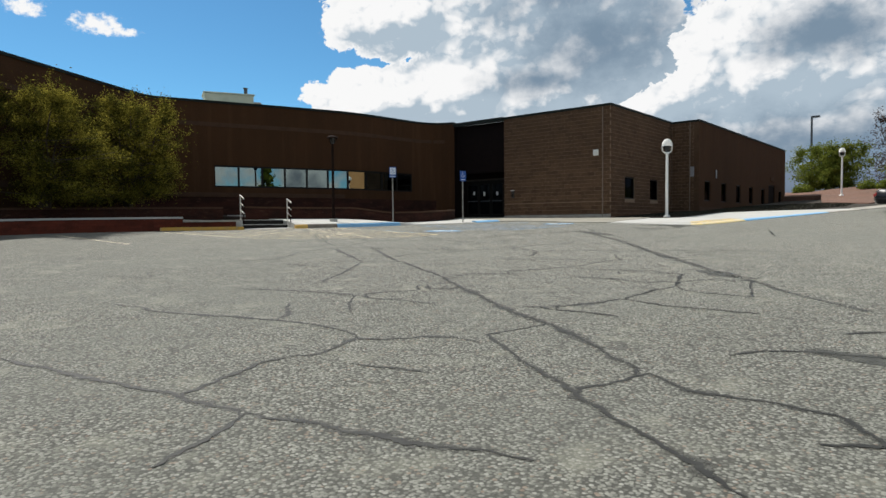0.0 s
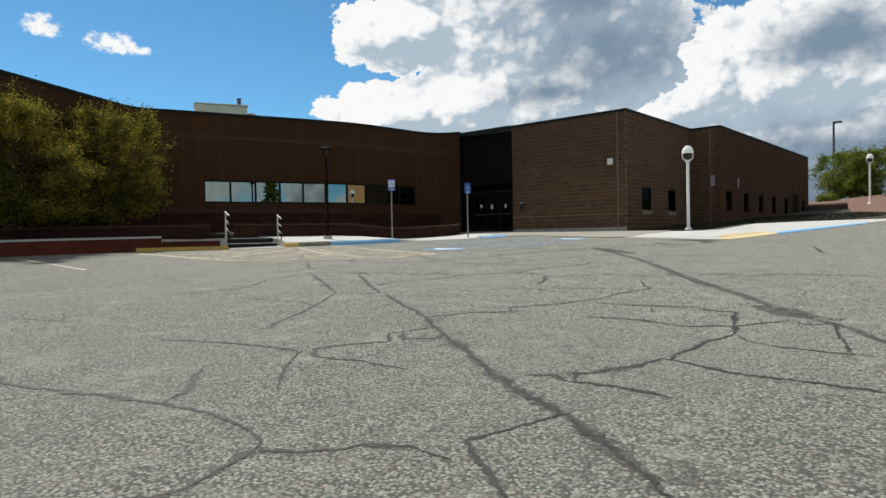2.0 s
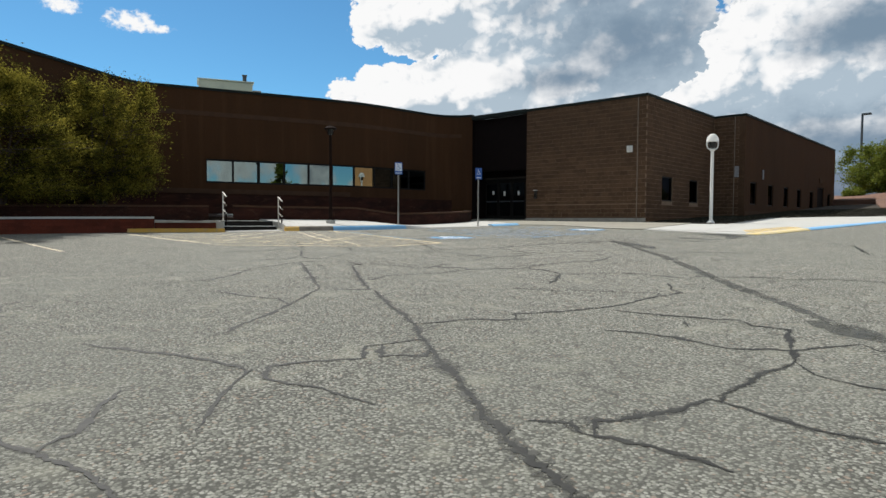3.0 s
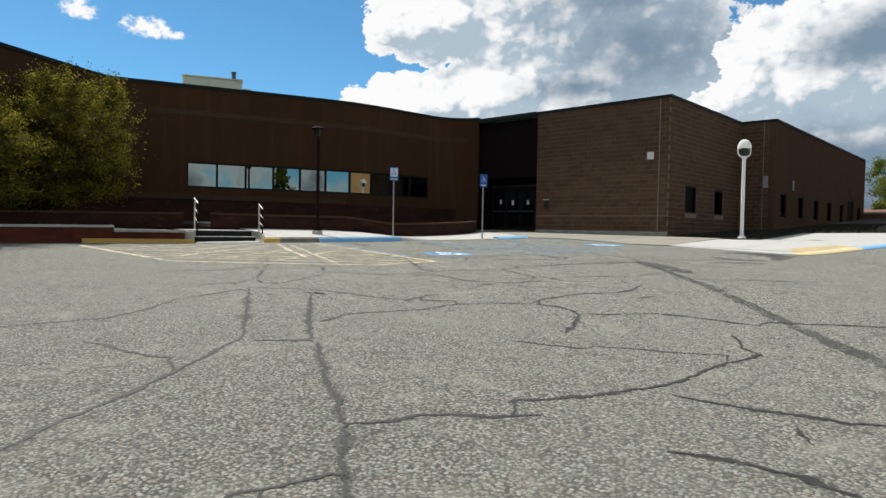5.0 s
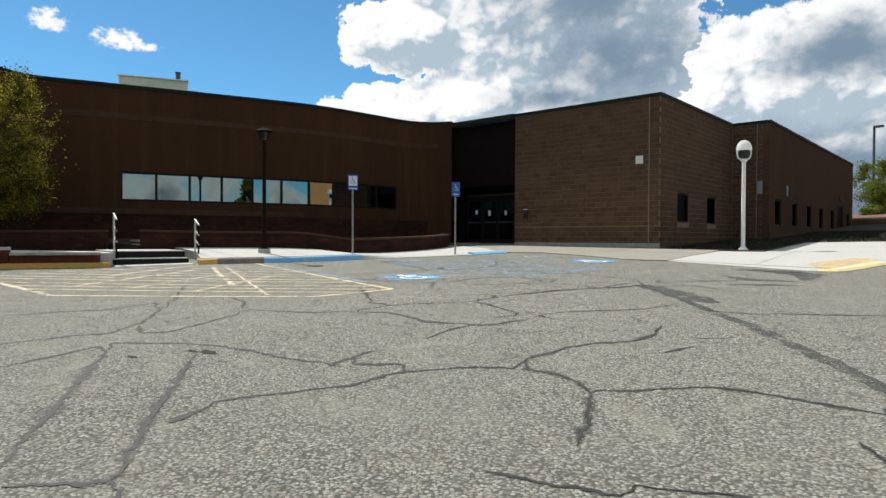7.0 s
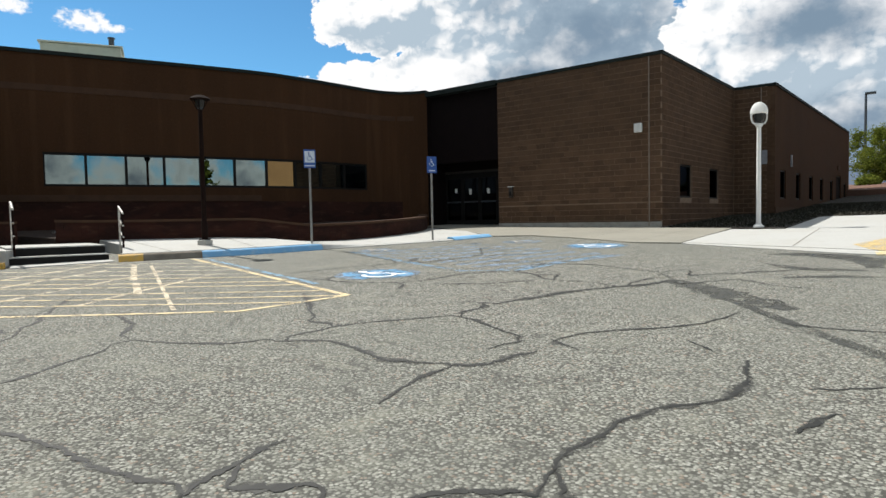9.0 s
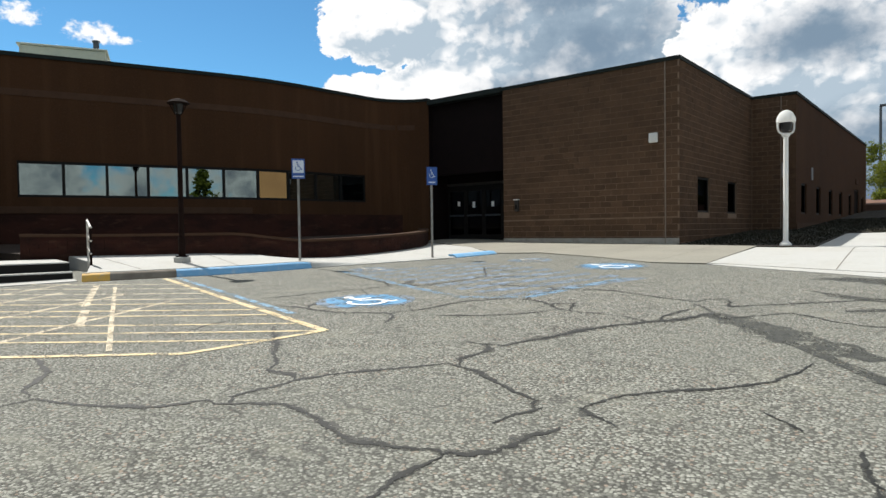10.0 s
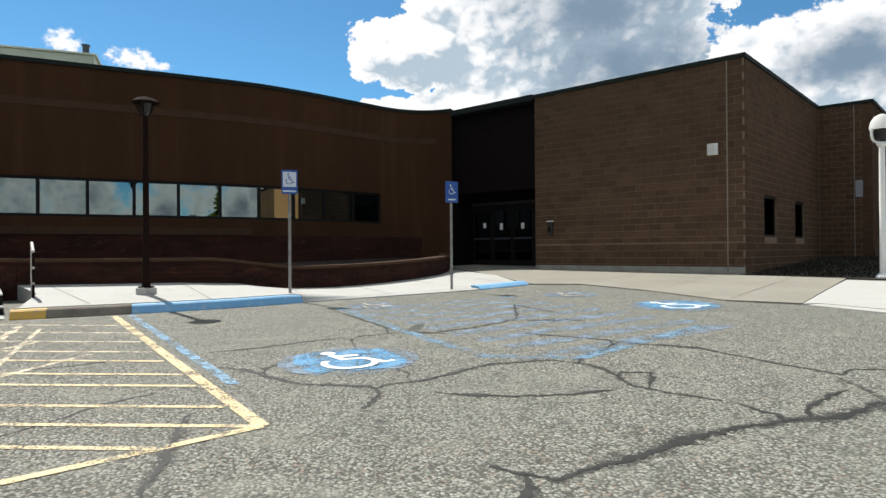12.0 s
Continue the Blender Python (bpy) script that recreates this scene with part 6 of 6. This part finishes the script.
def globe_lamp(at, height):
    """A white post lamp: a half globe over a dark lens, held by a hoop."""
    x, y, z = at
    lamp = thing("street_lamp", at, "white post lamp with a half globe head", "lamp", "white post lamps")
    bm = bmesh.new()
    lathe(bm, (x, y, z - 0.05), [(0.16, 0), (0.16, 0.08), (0.11, 0.13), (0.085, 0.16)], 20)
    part("base_flange", bm, WHITE_PAINT, lamp)
    bm = bmesh.new()
    lathe(bm, (x, y, z + 0.1), [(0.07, 0), (0.062, height - 0.85)], 20)
    part("post", bm, WHITE_PAINT, lamp, "white painted post")
    top = z + height
    bm = bmesh.new()
    lathe(bm, (x, y, top - 0.36), [(0.24, 0)] + [(0.25 * math.cos(radians(a)), 0.02 + 0.33 * math.sin(radians(a))) for a in range(0, 89, 11)], 24)
    part("globe", bm, WHITE_GLOBE, lamp, "white half globe")
    bm = bmesh.new()
    lathe(bm, (x, y, top - 0.62), [(0.09, 0), (0.13, 0.03), (0.165, 0.255)], 20)
    part("lens", bm, DARK_LENS, lamp, "dark lower lens")
    hoop = [(0.24 * math.copysign(abs(math.cos(radians(a))) ** 0.5, math.cos(radians(a))), -0.31 * abs(math.sin(radians(a))) ** 0.55) for a in range(180, 361, 15)]
    bm = bmesh.new()
    for (u, v), (p, q) in zip(hoop, hoop[1:]):
        rod(bm, (x + u * 0.743, y + u * 0.669, top - 0.36 + v), (x + p * 0.743, y + p * 0.669, top - 0.36 + q), 0.028, None, 8)
    part("hoop", bm, WHITE_PAINT, lamp)
    bm = bmesh.new()
    lathe(bm, (x, y, z + height - 0.76), [(0.08, 0), (0.11, 0.04), (0.11, 0.08), (0.07, 0.1)], 16)
    part("collar", bm, WHITE_PAINT, lamp)
    return lamp


POST_Z = gz(-11.1, 31.3) + 0.03
lamp_a = globe_lamp((-11.1, 31.3, POST_Z), 5.70 - POST_Z)
copy_thing(lamp_a, pose(-7.75, 60.0, berm_top(-7.75, 60.0), 0, 0, 0))


def handrail(foot, way, label):
    """A worn pipe handrail up the steps: posts and parallel sloping bars."""
    a = Vector(foot)
    b = a + Vector((way[0], way[1], 0)) * 0.34
    za, zb = a.z, a.z + 0.07
    rail = thing("handrail", tuple(a), label, "handrail", "step handrails")
    for p, z in ((a, za), (b, zb)):
        bm = bmesh.new()
        rod(bm, (p.x, p.y, z - 0.25), (p.x, p.y, z + 0.86), 0.024, None, 10)
        # pale second post and bars carry the sunlight in their colour
        part("post", bm, BROWN_METAL if z == za else SUNLIT_RAIL, rail)
    for h in (0.3, 0.58, 0.88):
        bm = bmesh.new()
        d = (b - a)
        p, q = a - d * 0.1, b + d * 0.08
        rod(bm, (p.x, p.y, za + h - 0.05), (q.x, q.y, zb + h + 0.04), 0.022 if h < 0.8 else 0.026, None, 10)
        part("bar", bm, SUNLIT_RAIL, rail, "worn bar, sunlight in its pale colour")
    return rail


STEP_Z = gz(-21.2, 15.5) + 0.38
handrail((-21.9, 14.82, STEP_Z), inward, "worn pipe handrail beside the concrete steps")
handrail((-21.95, 17.12, walk_top(-21.95, 17.12)), inward, "worn pipe handrail beside the concrete steps")


def small_box(name, at, size, mat, label, category, bevel=0.01):
    bm = bmesh.new()
    box(bm, at, size, 0, bevel)
    return tagged(mesh_object(name, bm, mat), label, category)


def wall_light():
    lamp = thing("wall_light", (-15.03, FY - 0.02, 5.2), "square white wall light on the block wall", "wall light")
    bm = bmesh.new()
    box(bm, (-15.03, FY - 0.06, 5.20), (0.27, 0.12, 0.31), 0, 0.015)
    part("housing", bm, WHITE_PAINT, lamp)
    bm = bmesh.new()
    box(bm, (-15.03, FY - 0.132, 5.235), (0.2, 0.02, 0.24), 0, 0.006)
    part("diffuser", bm, WHITE_GLOBE, lamp, "white diffuser")


def intercom():
    box_ = thing("intercom", (-20.3, FY - 0.02, 3.1), "small dark intercom box with a pale hood on the block wall", "intercom")
    bm = bmesh.new()
    box(bm, (-20.3, FY - 0.05, 3.12), (0.16, 0.1, 0.42), 0, 0.012)
    part("case", bm, STEEL_DARK, box_)
    bm = bmesh.new()
    box(bm, (-20.3, FY - 0.108, 3.20), (0.1, 0.02, 0.16), 0, 0.004)
    part("speaker_grille", bm, FRAME, box_, "dark grille")
    bm = bmesh.new()
    box(bm, (-20.3, FY - 0.08, 3.545), (0.19, 0.16, 0.03), 0, 0.006)
    part("hood", bm, WHITE_PAINT, box_, "pale hood")


wall_light()
intercom()
small_box("wall_plaque", (-12.95, SY - 0.025, 4.43), (0.22, 0.05, 0.6), PLAQUE, "pale upright plaque on the short brown wall", "plaque")
small_box("wall_plaque", (SX2 + 0.03, 43.75, 4.45), (0.06, 0.16, 0.55), PLAQUE, "pale upright plaque between the narrow windows", "plaque")
small_box("wall_plaque", (SX2 + 0.03, 58.6, 4.95), (0.06, 1.0, 0.3), BAND, "pale plaque above the side door", "plaque")


def roof_unit():
    """The pale air handling unit behind the parapet."""
    a, b = Vector((-31.9, 19.0)), Vector((-30.75, 21.3))
    turn = math.degrees(math.atan2((b - a).y, (b - a).x))
    m = (a + b) / 2 + Vector((-0.5, 0.2))
    unit = thing("rooftop_unit", (m.x, m.y, 7.6), "pale green rooftop air unit with a dark flue", "rooftop unit")
    bm = bmesh.new()
    box(bm, (m.x, m.y, 7.6), ((b - a).length, 1.5, 1.29), turn, 0.02)
    part("cabinet", bm, UNIT, unit)
    bm = bmesh.new()
    box(bm, (m.x, m.y, 8.895), ((b - a).length + 0.14, 1.62, 0.06), turn, 0.01)
    part("lid", bm, UNIT, unit)
    f = m + (b - a).normalized() * 0.95
    bm = bmesh.new()
    lathe(bm, (f.x, f.y, 8.95), [(0.1, 0), (0.1, 0.42), (0.13, 0.43), (0.13, 0.48)], 14)
    part("flue", bm, PIPE, unit, "dark metal flue")
    c = b + (b - a).normalized() * 0.2 + Vector((-0.4, 0.2))
    bm = bmesh.new()
    box(bm, (c.x, c.y, 7.6), (0.4, 0.9, 0.98), turn, 0.02)
    part("side_box", bm, KERB, unit)


roof_unit()


def flood_pole(at, top):
    x, y, z = at
    pole = thing("street_lamp", at, "tall dark car park light pole with a flat head", "lamp")
    bm = bmesh.new()
    rod(bm, (x, y, z - 0.3), (x, y, top), 0.14, 0.1, 10)
    part("pole", bm, PIPE, pole)
    bm = bmesh.new()
    box(bm, (x + 0.35, y, top - 0.06), (0.8, 0.45, 0.18), 0, 0.03)
    part("head", bm, PIPE, pole, "flat shoebox lamp head")


flood_pole((-13.0, 77.8, gz(-13.0, 77.8)), 12.6)


def parked_car(at, turn):
    """A black saloon car."""
    car = thing("car", at, "black saloon car parked on the asphalt", "car")
    m = pose(*at, 0, 0, turn)

    def shape(profile, half, inset, mat, name, parent, label=""):
        bm = bmesh.new()
        left = [bm.verts.new(m @ Vector((u, -half + (inset if v > 0.95 else 0), v))) for u, v in profile]
        right = [bm.verts.new(m @ Vector((u, half - (inset if v > 0.95 else 0), v))) for u, v in profile]
        bm.faces.new(left)
        bm.faces.new(right[::-1])
        for i in range(len(profile)):
            j = (i + 1) % len(profile)
            bm.faces.new((left[i], left[j], right[j], right[i]))
        bmesh.ops.bevel(bm, geom=bm.edges[:], offset=0.035, segments=2, affect="EDGES")
        return part(name, bm, mat, parent, label, True)

    body = shape([(-2.2, 0.3), (2.2, 0.3), (2.28, 0.55), (2.2, 0.78), (1.15, 0.93), (-1.6, 0.94), (-2.2, 0.9), (-2.28, 0.55)], 0.88, 0, CAR_PAINT, "body", car, "black painted body")
    shape([(1.1, 0.9), (0.35, 1.32), (-0.9, 1.35), (-1.75, 0.92)], 0.8, 0.12, CAR_PAINT, "cabin", car, "dark cabin")
    for side in (-1, 1):
        bm = bmesh.new()
        pts = [(0.9, 0.98), (0.3, 1.26), (-0.85, 1.29), (-1.45, 0.99)]
        f = [bm.verts.new(m @ Vector((u, side * (0.825 - (0.13 if v > 1.1 else 0.03)), v))) for u, v in pts]
        g = [bm.verts.new(m @ Vector((u, side * (0.80 - (0.13 if v > 1.1 else 0.03)), v))) for u, v in pts]
        bm.faces.new(f)
        bm.faces.new(g[::-1])
        for i in range(4):
            bm.faces.new((f[i], f[(i + 1) % 4], g[(i + 1) % 4], g[i]))
        part("side_window", bm, DOOR_GLASS, car)
        for u, mat, nm in ((2.25, LAMP_CLEAR, "headlight"), (-2.25, LAMP_RED, "tail_light")):
            bm = bmesh.new()
            c = m @ Vector((u, side * 0.66, 0.62))
            box(bm, c, (0.08, 0.34, 0.14), turn, 0.02)
            part(nm, bm, mat, car)
        for u in (-1.38, 1.4):
            c0, c1 = m @ Vector((u, side * 0.70, 0.32)), m @ Vector((u, side * 0.9, 0.32))
            bm = bmesh.new()
            rod(bm, c0, c1, 0.32, None, 24)
            tyre = part("wheel", bm, RUBBER, car, "black tyre", False)
            bm = bmesh.new()
            rod(bm, c1, c1 + (c1 - c0) * 0.06, 0.2, 0.17, 16)
            part("rim", bm, RIM, tyre, "silver rim")
    return car


parked_car((-0.6, 33.4, gz(-0.6, 33.4)), 8)


# ---------------------------------------------------------------- trees and planting
def tree(at, height, radius, leaves, leaf, mat, label, seed, stems=5, spread=1.0, keep=None, name="tree"):
    """A multi-stemmed tree: tapered trunk and limbs, and a loose crown of small separate leaves."""
    rng = random.Random(seed)
    x, y, z = at
    t = thing(name, at, label, "tree")
    bm = bmesh.new()
    tips = []
    for s in range(stems):
        a = 2 * math.pi * (s + rng.uniform(-0.3, 0.3)) / stems
        p = Vector((x + 0.12 * math.cos(a), y + 0.12 * math.sin(a), z - 0.15))
        lean = rng.uniform(0.35, 0.95) * spread
        r = 0.085 * height / 6
        steps = 6
        for i in range(steps):
            f = (i + 1) / steps
            q = Vector((x, y, z)) + Vector((math.cos(a) * radius * 0.62 * lean * f ** 1.2, math.sin(a) * radius * 0.62 * lean * f ** 1.2, height * 0.86 * f)) + Vector((rng.uniform(-1, 1), rng.uniform(-1, 1), 0)) * 0.16
            if keep is not None and not keep(q.x, q.y):
                break
            rod(bm, p, q, r, r * 0.8, 7, False)
            if i >= 0:
                for b in range(5):
                    ba = rng.uniform(0, 2 * math.pi)
                    reach = radius * rng.uniform(0.3, 0.72) * (1.1 - 0.9 * (f - 0.4) ** 2 / 0.36)
                    e = q + Vector((math.cos(ba) * reach, math.sin(ba) * reach, rng.uniform(-0.35, 0.7) * height / 6))
                    if keep is None or keep(e.x, e.y):
                        rod(bm, q, e, r * 0.4, r * 0.12, 5, False)
                        tips.append((q.lerp(e, 0.5), e))
            p, r = q, r * 0.8
        tips.append((p, p + Vector((rng.uniform(-0.2, 0.2), rng.uniform(-0.2, 0.2), height * 0.16))))
        rod(bm, p, tips[-1][1], r * 0.5, r * 0.1, 5, False)
    part("trunk", bm, BARK, t)
    if leaves:
        verts, faces = [], []
        while len(faces) < leaves:
            a, b = rng.choice(tips)
            c = a.lerp(b, rng.uniform(0, 1.15)) + Vector((rng.gauss(0, 1), rng.gauss(0, 1), rng.gauss(0, 0.8))) * (0.07 * radius / 1.5 if rng.random() < 0.85 else 0.15 * radius / 1.5)
            if c.z < z + 0.15 or (keep is not None and not keep(c.x, c.y)):
                continue
            u = Vector((rng.gauss(0, 1), rng.gauss(0, 1), rng.gauss(0, 0.7))).normalized()
            v = u.cross(Vector((rng.gauss(0, 1), rng.gauss(0, 1), rng.gauss(0, 1)))).normalized()
            w = leaf * rng.uniform(0.6, 1.3)
            i = len(verts)
            verts += [c - u * w, c + v * w * 0.42, c + u * w, c - v * w * 0.42]
            faces.append((i, i + 1, i + 2, i + 3))
        me = bpy.data.meshes.new("crown")
        me.from_pydata([tuple(q) for q in verts], [], faces)
        me.materials.append(mat)
        ob = new("crown", me)
        ob.parent = t
        ob.matrix_parent_inverse = t.matrix_basis.inverted()
        tagged(ob, "loose crown of small leaves", kind="stuff")
    return t


def clear_of_wing(x, y):
    """True in the bed between the curved wall and the ramp."""
    if x > -23.2 - 0.05 * (y - 9.0) ** 2:
        return False
    if y < 15:
        return x > -26.5 - (y - 7.9) * 0.566 + 0.35
    return x > -29.3


tree((-27.3, 12.7, gz(-27.3, 12.7) + 0.6), 4.75, 3.1, 60000, 0.043, LEAF, "leafy olive-green multi-stemmed tree behind the ramp wall", 3, 7, 1.0, clear_of_wing)
tree((-25.7, 9.0, gz(-25.7, 9.0) + 0.6), 4.4, 3.4, 54000, 0.043, LEAF, "leafy olive-green multi-stemmed tree beside the curved wall", 8, 7, 1.0, clear_of_wing)
tree((-10.4, 71.5, berm_top(-10.4, 71.5)), 4.4, 4.3, 30000, 0.1, LEAF_FAR, "rounded bright green tree on the gravel bank", 21, 8, 1.2)
tree((-3.6, 75.0, berm_top(-3.6, 75.0)), 2.8, 3.2, 9000, 0.1, LEAF_FAR, "low dark green tree on the gravel bank", 25, 6, 1.2)
tree((-6.2, 88.0, gz(-6.2, 80.0)), 9.5, 4.6, 5000, 0.13, TWIG, "bare leafless tree behind the gravel bank", 31, 6, 1.0)


def shrub(at, r, seed):
    rng = random.Random(seed)
    s = thing("shrub", at, "low dark green shrub on the gravel bank", "shrub", "bank shrubs")
    verts, faces = [], []
    for i in range(700):
        d = Vector((rng.gauss(0, 1), rng.gauss(0, 1), abs(rng.gauss(0, 0.7)))).normalized() * r * rng.uniform(0.4, 1.0)
        c = Vector(at) + d
        u = Vector((rng.gauss(0, 1), rng.gauss(0, 1), rng.gauss(0, 1))).normalized()
        v = u.cross(Vector((rng.gauss(0, 1), rng.gauss(0, 1), rng.gauss(0, 1)))).normalized()
        n = len(verts)
        verts += [tuple(c - u * 0.11), tuple(c + v * 0.06), tuple(c + u * 0.11), tuple(c - v * 0.06)]
        faces.append((n, n + 1, n + 2, n + 3))
    me = bpy.data.meshes.new("foliage")
    me.from_pydata(verts, [], faces)
    me.materials.append(LEAF_FAR)
    ob = new("foliage", me)
    ob.parent = s
    ob.matrix_parent_inverse = s.matrix_basis.inverted()


for i, (x, y, r) in enumerate(((-5.0, 63.5, 0.8), (-2.4, 60.5, 0.9), (-1.0, 64.0, 1.0), (-6.6, 66.0, 0.9), (0.6, 59.0, 0.8), (-11.6, 66.0, 0.9))):
    shrub((x, y, berm_top(x, y)), r, 40 + i)


def grass():
    """Short blades over the lawn nearest the walk."""
    rng = random.Random(77)
    verts, faces = [], []
    while len(faces) < 16000:
        x, y = rng.uniform(-14.1, -5.0), rng.uniform(31.3, 50.0)
        if x < SX2 + 0.1 and y > SY or x > (-10.4 if y < 37.6 else -6.5 + (y - 37.5) * 0.42):
            continue
        a = rng.uniform(0, 6.28)
        w, h = 0.025, rng.uniform(0.03, 0.06)
        z = gz(x, y) + 0.03
        c, s = math.cos(a) * w, math.sin(a) * w
        n = len(verts)
        verts += [(x - c, y - s, z), (x + c, y + s, z), (x + rng.uniform(-0.04, 0.04), y + rng.uniform(-0.04, 0.04), z + h)]
        faces.append((n, n + 1, n + 2))
    me = bpy.data.meshes.new("grass")
    me.from_pydata(verts, [], faces)
    me.materials.append(GRASS)
    tagged(new("grass", me), "short dark grass in the shade of the building", "grass", kind="stuff")


grass()


# ---------------------------------------------------------------- across the car park, seen in the window reflections
def far_building():
    b = thing("office_building", (52.0, 59.0, gz(15, 25)), "orange tan stucco building across the car park", "building")
    z = gz(15, 25) - 0.3
    bm = bmesh.new()
    box(bm, (52.0, 59.0, z), (10.0, 32.0, 11.0))
    part("wall", bm, TANWALL, b)
    bm = bmesh.new()
    box(bm, (52.0, 59.0, z + 11.0), (10.4, 32.4, 0.3), 0, 0.03)
    part("roof", bm, COPING, b)


far_building()
tree((26.0, 13.0, gz(15, 13)), 9.0, 2.2, 6000, 0.2, LEAF_FAR, "tall narrow dark green tree across the car park", 51, 6, 0.6)

# ---------------------------------------------------------------- single blocks of the plain walls
def block_mesh(name, lx, ly, h, lean):
    """One split-face block, its front a little uneven."""
    bm = bmesh.new()
    box(bm, (0, 0, 0), (lx, ly, h))
    for v in bm.verts:
        if v.co.y < 0:
            v.co.y += lean * (1 if v.co.x * v.co.z > 0 else -1)
    bmesh.ops.recalc_face_normals(bm, faces=bm.faces[:])
    me = bpy.data.meshes.new(name)
    bm.to_mesh(me)
    bm.free()
    me.materials.append(BLOCK)
    return me


COURSE, LONG = 0.2, 0.4


def course_cuts(a, b, row, breaks=()):
    """The ends of the blocks in one course from a to b, in running bond, cut at the control joints."""
    ends = [a, *breaks, b]
    for lo, hi in zip(ends, ends[1:]):
        s = lo - (LONG / 2 if row % 2 else 0.0)
        while s < hi - 0.02:
            p, q = max(s, lo), min(s + LONG, hi)
            if q - p > 0.05:
                yield p, q
            s += LONG


def lay_blocks():
    rng = random.Random(9)
    meshes = {}
    rest = bmesh.new()
    z0 = 1.96
    for row in range(29):
        z = z0 + COURSE * row
        h = min(COURSE, TOP - z) - 0.015
        if h < 0.06:
            continue
        for p, q in course_cuts(FX0, FX1 - 0.0, row, (FX1 - 0.44,)):
            w = round(q - p - 0.014, 3)
            out = rng.choice((0.0, 0.003, 0.006))
            if row < 17:
                key = (w, round(h, 3), rng.randrange(3))
                if key not in meshes:
                    meshes[key] = block_mesh("block", w, 0.05, h, (-0.003, 0.0, 0.003)[key[2]])
                ob = new("block", meshes[key])
                ob.parent = front
                ob.matrix_basis = pose((p + q) / 2, FY + 0.025 - out, z)
            else:
                box(rest, ((p + q) / 2, FY + 0.025 - out, z), (w, 0.05, h))
    ob = mesh_object("blocks", rest, BLOCK)
    ob.parent = front
    tagged(ob, "split-face blocks high on the wall", kind="stuff")
    side = bmesh.new()
    for row in range(29):
        z = z0 + COURSE * row
        h = min(COURSE, TOP - z) - 0.015
        if h < 0.06:
            continue
        for p, q in course_cuts(FY + 0.055, SY, row + 1):
            if any(a < q - 0.02 and b > p + 0.02 and lo < z + h and hi > z for a, b, lo, hi in HOLES_A):
                for a, b, lo, hi in HOLES_A:
                    if a < q and b > p:
                        if p < a - 0.06:
                            box(side, (FX1 - 0.019, (p + a) / 2, z), (0.05, a - p - 0.006, h))
                        if q > b + 0.06:
                            box(side, (FX1 - 0.019, (q + b) / 2, z), (0.05, q - b - 0.006, h))
                continue
            box(side, (FX1 - 0.019 + rng.choice((0, 0.003)), (p + q) / 2, z), (0.05, q - p - 0.014, h))
    ob = mesh_object("blocks", side, BLOCK)
    ob.parent = wall_side
    tagged(ob, "split-face blocks of the side wall", kind="stuff")
    short = bmesh.new()
    for row in range(29):
        z = z0 + COURSE * row
        h = min(COURSE, TOP - z) - 0.015
        if h < 0.06:
            continue
        for p, q in course_cuts(FX1 + 0.02, SX2, row, (SX2 - 0.55,)):
            box(short, ((p + q) / 2, SY + 0.022, z), (q - p - 0.014, 0.05, h))
    ob = mesh_object("blocks", short, BLOCK)
    ob.parent = wall_return
    tagged(ob, "split-face blocks of the short wall", kind="stuff")


lay_blocks()
